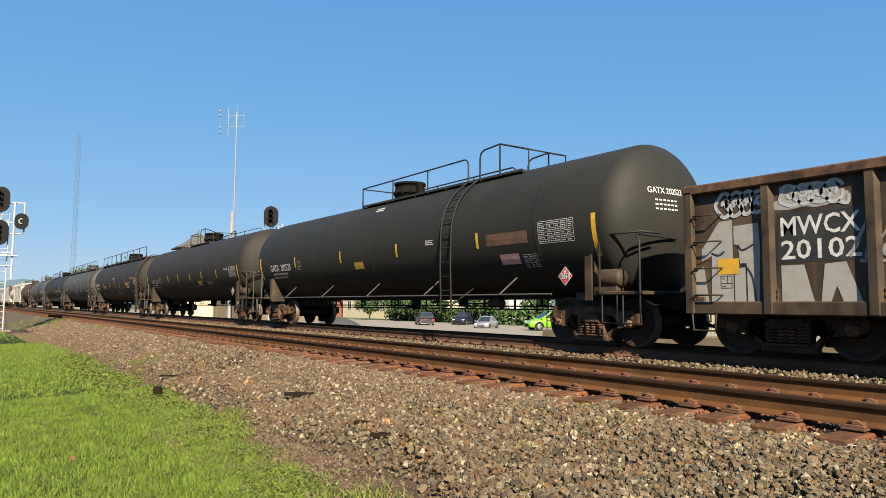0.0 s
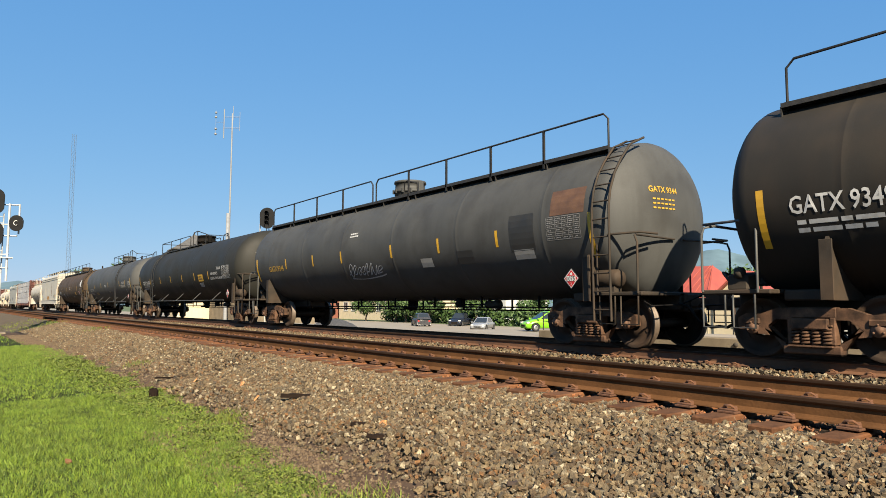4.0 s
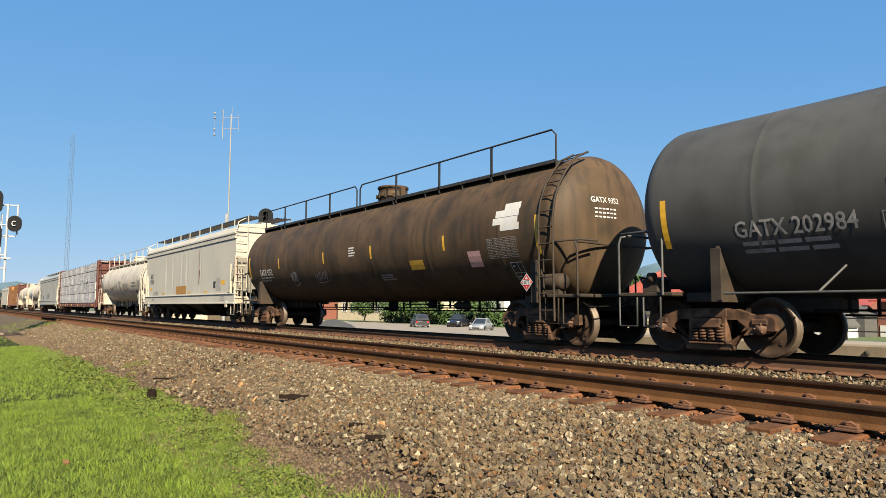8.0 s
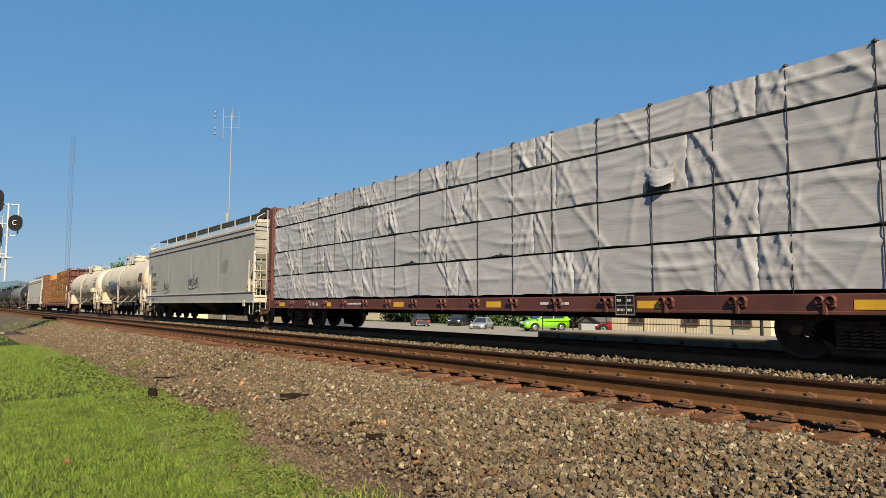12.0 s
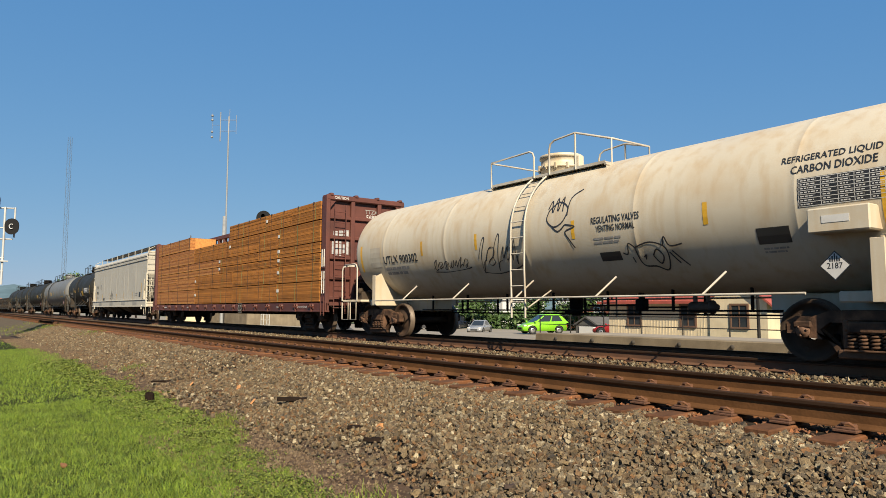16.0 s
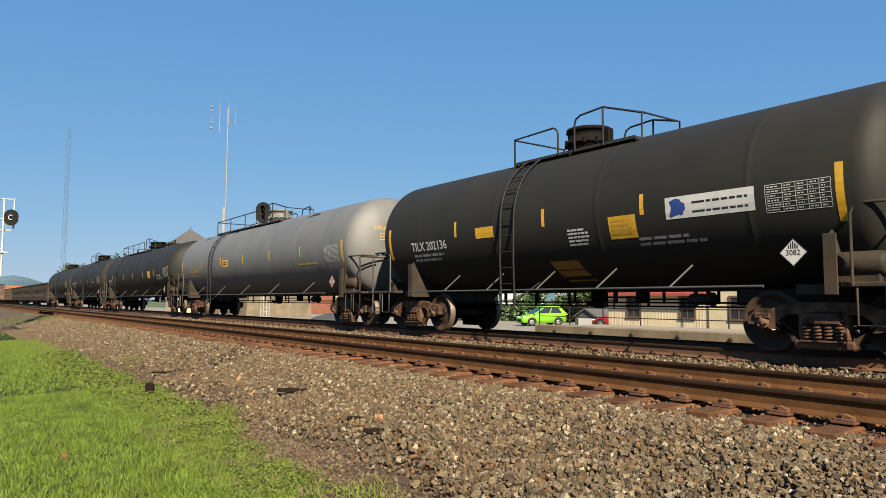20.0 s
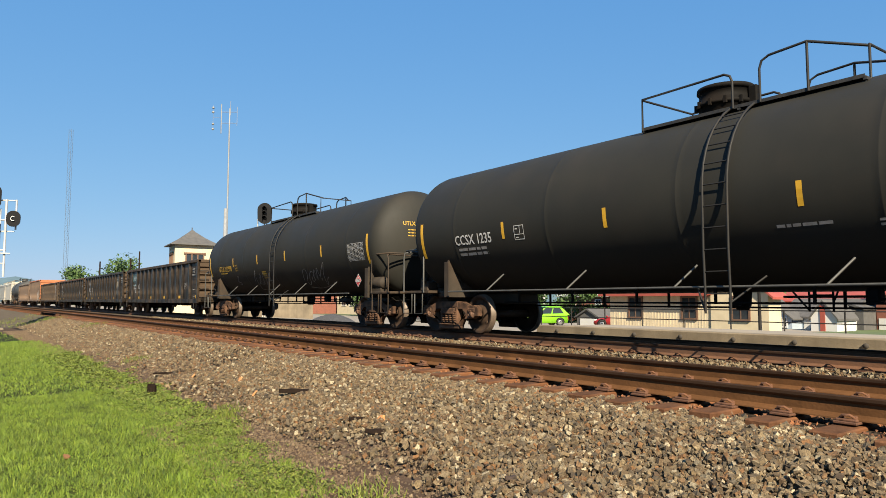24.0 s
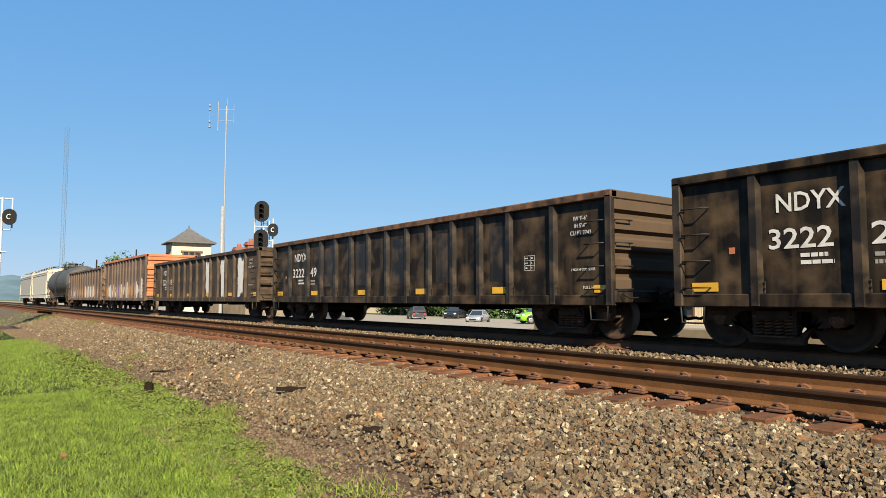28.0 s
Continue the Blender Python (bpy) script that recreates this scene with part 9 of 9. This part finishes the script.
for i, x in enumerate((5.4, 6.9, 8.4, 9.7, 3.0, .6)):
    for k in range(6):
        if k > 4 and x < 1.5:
            continue
        z, hh = rows[k]
        xx = x + .12 * (k % 3)
        part("bundle_band", G().box(xx - .007, xx + .007, -1.402, -1.397, z + .01, z + hh - .01), M_STRAP, car, "thin green bundle band")
g = G().box(-10.4, 10.3, .12, 1.36, .97, 2.9)
part("far_bundles", g, M_LUMBER, car, "lumber bundles on the far side")
sk.text("JACK HERE", 7.2, .82, .08, Wt, .5)
sk.text("2 INCH HF COMP SHOES", 9.0, .82, .07, Wt, 1.1)
sk.bars(-8.3, .82, .7, .1, 1, Wt)
sk.bars(-4, .82, .5, .09, 1, Wt)
g = G().box(3.05, 3.5, -1.485, -1.478, .6, .98)
part("clearance_board", g, M["gon"], car)
sk2 = Skin(car, None, None, -1.487, .003)
sk2.table(3.27, .79, .4, .34, Wt, 2, 2)

car, h, sl, sk = hopper_car("pale grey covered hopper with rounded creases", -277.5, -295.2, "hopper", 4.3, 3.68, slope=(.95, 2.85, 1.36), ribs=(-4.5, -2.1, 0, 2.5, 3.65, 5.9))
sk.text("UTCX", -7.0, 2.36, .22, Bk, .68)
sk.text("49731", -7.0, 1.94, .22, Bk, .68)
sk.plate(-5.7, 2.39, .16, Bk)
sk.bars(-7.0, 1.58, 1.0, .22, 2, Dim, fill=.45)
for x, z, hh in ((-7.5, 1.72, .8), (-5.0, 1.56, .5), (-2.1, 1.54, .5), (.1, 1.54, .5), (2.4, 1.54, .5), (5.1, 1.58, .5), (7.5, 1.85, .95)):
    sk.rect("reflector_strip", x, z, .1, hh, Yl, "yellow reflective strip")
sk.squiggle(-4.4, 1.47, .5, .16, M["spray_black"], 91, 4, .03)
sk.squiggle(-1.55, 1.7, .8, .4, M["spray_black"], 92, 4, .022)
sk.rect("sign_plate", 7.1, 1.62, .42, .3, Bk, "black label", 1)
sk.bars(6.2, 1.65, .8, .2, 2, Dim)
for x in (-5.6, -1.4, 2.6, 6.0):
    sl.rect("sign_plate", x, 1.1, 1.1, .26, M["hopper2"], "grey notice", 1)
    sl.bars(x, 1.05, .95, .12, 2, Dim, fill=.35)

car, h, sk = tank_car("short black tank car with white logo panel", -297.09, -308.65, "black", dome=0.0, plat=(-1.9, 1.9), ladder=-.9, seams=3, R=1.52, zc=2.46)
sk.ticks([-2.8, .1, 2.5], 2.43, Yl, .36)
for x in (-5.7, 5.72):
    sk.rect("reflector_strip", x, 2.25, .11, .8, Yl, "yellow reflective strip", 1.3)
sk.text("TILX 202136", -3.95, 2.12, .22, Wt, 1.5)
sk.head("TILX 202136", Wt)
sk.bars(-3.95, 1.84, 1.4, .22, 2, Dim)
sk.rect("sign_plate", -1.75, 2.28, .62, .24, Yl, "yellow notice", 1.2)
sk.rect("sign_plate", 2.05, 2.08, .6, .4, Yl, "yellow notice", 1.2)
sk.bars(2.05, 2.08, .5, .3, 4, M["ltr_yellow"])
sk.rect("logo_panel", 3.75, 2.3, 1.55, .36, M["sticker"], "white company panel", 1.2)
sk.blob(3.2, 2.3, .26, .26, M["blueink"], 7, 1.9, "logo_shape", .3)
sk.bars(3.95, 2.28, .95, .18, 1, M["ltr_black"], 3, "logo_bars", 1.0)
sk.table(5.15, 2.26, .92, .4, Wt, 6, 5)
sk.bars(1.0, 1.98, .55, .34, 5, Wt)
sk.bars(3.0, 1.8, 1.3, .18, 2, Dim)
sk.rect("paint_patch", .45, 1.36, .75, .4, M["ochre"], "ochre patch", 1.0, lean=-.4)
placard(car, 5.05, -1.47, 1.46, "3082", False)

car, h, sk = tank_car("light grey tank car with yellow lettering", -311.26, -328.4, "grey3", dome=.2, plat=(-5.4, 3.4), ladder=-3.9, seams=6, R=1.53, zc=2.45)
sk.ticks([-5.4, -2.65, .05, 2.8, 5.5], 2.4, Yl)
for x in (-8.5, 8.5):
    sk.rect("reflector_strip", x, 2.2, .11, .8, Yl, "yellow reflective strip", 1.3)
sk.text("UTLX 951436", -6.5, 2.13, .22, YT, 1.5)
sk.head("UTLX 951436", YT)
sk.bars(-6.6, 1.92, 1.0, .1, 1, YT)
sk.plate(-4.8, 2.15, .12, YT)
sk.rect("sign_plate", -2.05, 2.32, .72, .3, Yl, "yellow emergency notice", 1.2)
sk.bars(-2.05, 2.32, .55, .16, 2, Bk)
sk.bars(6.1, 1.97, 1.7, .1, 1, YT)
sk.table(7.8, 2.22, .95, .5, Wt, 7, 5)
sk.plate(6.8, 1.74, .14, Bk)
placard(car, 7.8, -1.47, 1.34, "1075")
for i, (x, w) in enumerate(((-6.5, .5), (-2.6, .4), (5.2, .8))):
    sk.blob(x, 3.72, w, .14, M["patch_dark"], 90 + i, .8, "scraped_patch", .4)

car, h, sk = tank_car("matte black tank car with dome near its middle", -331.06, -348.4, "black", dome=0.0, plat=(-6.4, 3.8), ladder=-4.8, seams=6)
sk.ticks([-6.1, -2.5, .2, 2.9, 5.6], 2.28, Yl)
for x in (-8.55, 8.55):
    sk.rect("reflector_strip", x, 2.2, .11, .8, Yl, "yellow reflective strip", 1.3)
sk.text("AREX 1079", -7.0, 2.05, .22, Wt, 1.2)
sk.head("AREX 1079", Wt)
sk.bars(-6.9, 1.82, 1.3, .2, 2, Dim)
sk.rect("sign_plate", 4.4, 2.22, .62, .4, Yl, "yellow emergency notice", 1.2)
sk.text("NON-ODORIZED", 6.6, 2.12, .1, Wt, .9)
sk.text("LIQUEFIED PETROLEUM GAS", 6.7, 1.95, .1, Wt, 1.2)
sk.table(8.0, 2.25, .8, .5, Wt, 6, 4)
placard(car, 7.85, -1.47, 1.33, "1075")

car, h, sk = tank_car("clean black tank car with white lettering", -350.8, -365.7, "black", dome=0.0, plat=(-1.2, 2.9), ladder=.75, seams=4, R=1.58, zc=2.5)
sk.ticks([-4.3, -1.5, 2.0, 4.1], 2.28, Yl)
for x in (-7.35, 7.35):
    sk.rect("reflector_strip", x, 2.25, .11, .85, Yl, "yellow reflective strip", 1.3)
sk.text("CCSX 1235", -5.35, 2.17, .23, Wt, 1.3)
sk.head("CCSX 1235", Wt)
sk.bars(-5.3, 1.9, 1.25, .22, 2, Dim)
sk.plate(-3.8, 2.2, .15, Wt)
sk.text("AAR ST-445", 4.75, 2.13, .12, Wt, .7)
sk.table(6.78, 2.24, .95, .52, Wt, 7, 5)
sk.plate(5.3, 1.74, .17, Wt)
sk.bars(2.0, 1.85, .8, .08, 1, Dim)
sk.bars(3.4, 1.8, .9, .12, 2, Dim)
placard(car, 6.85, -1.5, 1.36, "3295")

car, h, sk = tank_car("black tank car with yellow lettering and pale scrawls", -368.35, -382.7, "black", dome=-.5, plat=(-1.9, 2.4), ladder=.3, seams=4, R=1.55, zc=2.47)
sk.ticks([-4.1, -1.4, 1.25, 4.15], 2.35, Yl)
for x in (-7.1, 7.1):
    sk.rect("reflector_strip", x, 2.25, .11, .85, Yl, "yellow reflective strip", 1.3)
sk.text("UTLX 212990", -5.15, 2.11, .23, YT, 1.6)
sk.head("UTLX 212990", YT)
sk.bars(-5.3, 1.93, 1.0, .08, 1, YT)
sk.plate(-3.8, 2.11, .12, YT)
sk.squiggle(-1.4, 1.6, 1.7, .6, Dim, 101, 4, .02)
sk.squiggle(3.2, 1.62, 1.9, .6, Dim, 102, 4, .02)
sk.squiggle(-4.0, 1.64, .2, .3, Dim, 103, 1, .02)
sk.bars(-.9, 1.75, .5, .3, 4, YT)
sk.table(6.4, 2.2, .95, .5, Wt, 7, 5)
placard(car, 6.5, -1.47, 1.36, "1075")

GON = (("3221", "63", -384.7, -400.4), ("3222", "21", -401.7, -417.2), ("3222", "49", -418.5, -434.0), ("3220", "18", -435.5, -451.3))
for i, (n1, n2, a, b) in enumerate(GON):
    car, h, sk = gondola(("glossy black gondola car with stencilled number", "black gondola car with chalky graffiti word", "black gondola car with rust on its top edge", "weathered black gondola car with pale panels")[i], a, b, "gon" if i < 3 else "gon_rust", chord=("gon_rust", "gon", "truck", "gon_rust")[i])
    sk.text("NDYX", -5.6, 2.15, .27, Wt, .95)
    sk.text(n1, -5.75, 1.63, .3, Wt, .9)
    sk.text(n2, -4.6, 1.63, .3, Wt, .46)
    sk.bars(-5.5, 1.33, .5, .2, 2, Wt)
    sk.bars(-4.6, 1.3, .4, .2, 2, Dim)
    for x in (-7.25, -4.5, -1.4, 1.6, 4.6, 7.5):
        sk.rect("reflector_strip", x, .95, .46, .14, Yl, "yellow reflective strip", 3.5)
    sk.rect("sticker", -6.78, 1.5, .1, .1, M["orange"], "orange sticker", 2.0)
    for k, body in enumerate(("IW 9'-6\"", "IH 5'-6\"", "CU FT 2743")):
        sk.text(body, 6.95, 2.3 - k * .14, .085, Wt)
    sk.text("2 INCH HF COMP SHOES", 7.0, 1.32, .05, Wt, .6)
    sk.text("PULL HERE", 7.2, .98, .06, Wt, .4)
    if i == 0:
        sk.squiggle(-6.0, 2.2, 1.1, .7, M["teal"], 131, 4, .04)
    if i == 1:
        sk.scrawl("BONE", 5.56, 1.92, .74, .38, M["cream"], .045, 12, 0)
        sk.strokes([[(5.2, 2.3), (5.5, 2.24), (5.9, 2.3), (5.94, 2.0), (5.9, 1.68), (5.55, 1.72), (5.24, 1.66), (5.2, 2.3)]], M["cream"], .025)
        sk.text("17", 5.85, 1.42, .26, Dim, .22)
        sk.table(5.4, 1.36, .36, .28, Wt, 2, 2)
    else:
        sk.table(5.55, 1.5, .3, .3, Wt, 3, 2)
    for k in range(7):
        x = -h + 2.65 + (2 * h - 5.3) / 10 * (k * 2 + 1.5 + (i % 2))
        if abs(x) < h - 1.5:
            sk.rect("paint_patch", x, 1.75, .62, 1.2, M["gon_post" if i < 3 else "patch_pale" if k in (2, 3, 4) else "gon"], "repainted panel", .7) if i < 3 or k not in (2, 3, 4) else sk.blob(x, 1.7, .62, 1.6, M["sticker"], 150 + k, .8, "paint_patch", .3, label="flaking cream paint")

car, h, sk = gondola("faded orange and tan high-sided gondola car", -453.4, -466.2, "tan", z1=3.35, posts=11, end_paint="orange", chord="orange")
for i, (x, w, hh, mm) in enumerate(((-5.6, .9, .7, "ochre"), (-4.4, 1.0, .9, "sticker"), (-3.0, 1.1, .8, "sticker"), (-1.6, .9, 1.0, "purple"), (-.3, 1.1, .9, "sticker"), (1.0, 1.0, 1.05, "sticker"), (2.4, 1.0, .9, "ochre"), (3.7, 1.1, 1.1, "sticker"), (5.0, .9, 1.2, "sticker"))):
    sk.blob(x, 1.28, w, hh, M[mm], 110 + i, 1.0, "paint_patch", .4, label="flaking pale graffiti")
car, h, sk = gondola("rusty tan high-sided gondola car", -467.4, -483.6, "tan", z1=3.1, posts=12)
for i, x in enumerate((-5.5, 1.0, 2.2, 3.4, 4.6)):
    sk.blob(x, 1.3, 1.0, .9, M["sticker"], 130 + i, 1.0, "paint_patch", .4, label="flaking pale graffiti")
tank_car("grey tank car near the end of the train", -485.6, -499.0, "grey2", dome=0.0, plat=(-1.5, 2.5), ladder=.2, seams=4)
hopper_car("pale covered hopper near the end of the train", -501.0, -516.5, "hopper")
hopper_car("pale covered hopper at the end of the train", -518.2, -534.0, "hopper2")

def motions():
    for car, s in CARS:
        walk(car, [(t, pose(s + SPEED * t, Y_FAR, 0)) for t in (0, 7, 14, 21, 26.8)] + [(27.4, pose(s + SPEED * 27.4 + .06, Y_FAR, 0)), (28, pose(s + SPEED * 28 + .28, Y_FAR, 0))])
    # wheels roll without slipping; every wheel makes the same turns about its own axle
    turn = math.degrees(SPEED / .457)
    first = WHEELS[0]
    walk(first, [(k / FPS, pose(0, 0, 0, 0, turn * k / FPS, 0)) for k in range(28 * FPS + 1)])
    act, slot = first.animation_data.action, first.animation_data.action_slot
    for w in WHEELS[1:]:
        w.rotation_mode = "QUATERNION"
        ad = w.animation_data_create()
        ad.action = act
        ad.action_slot = slot


motions()
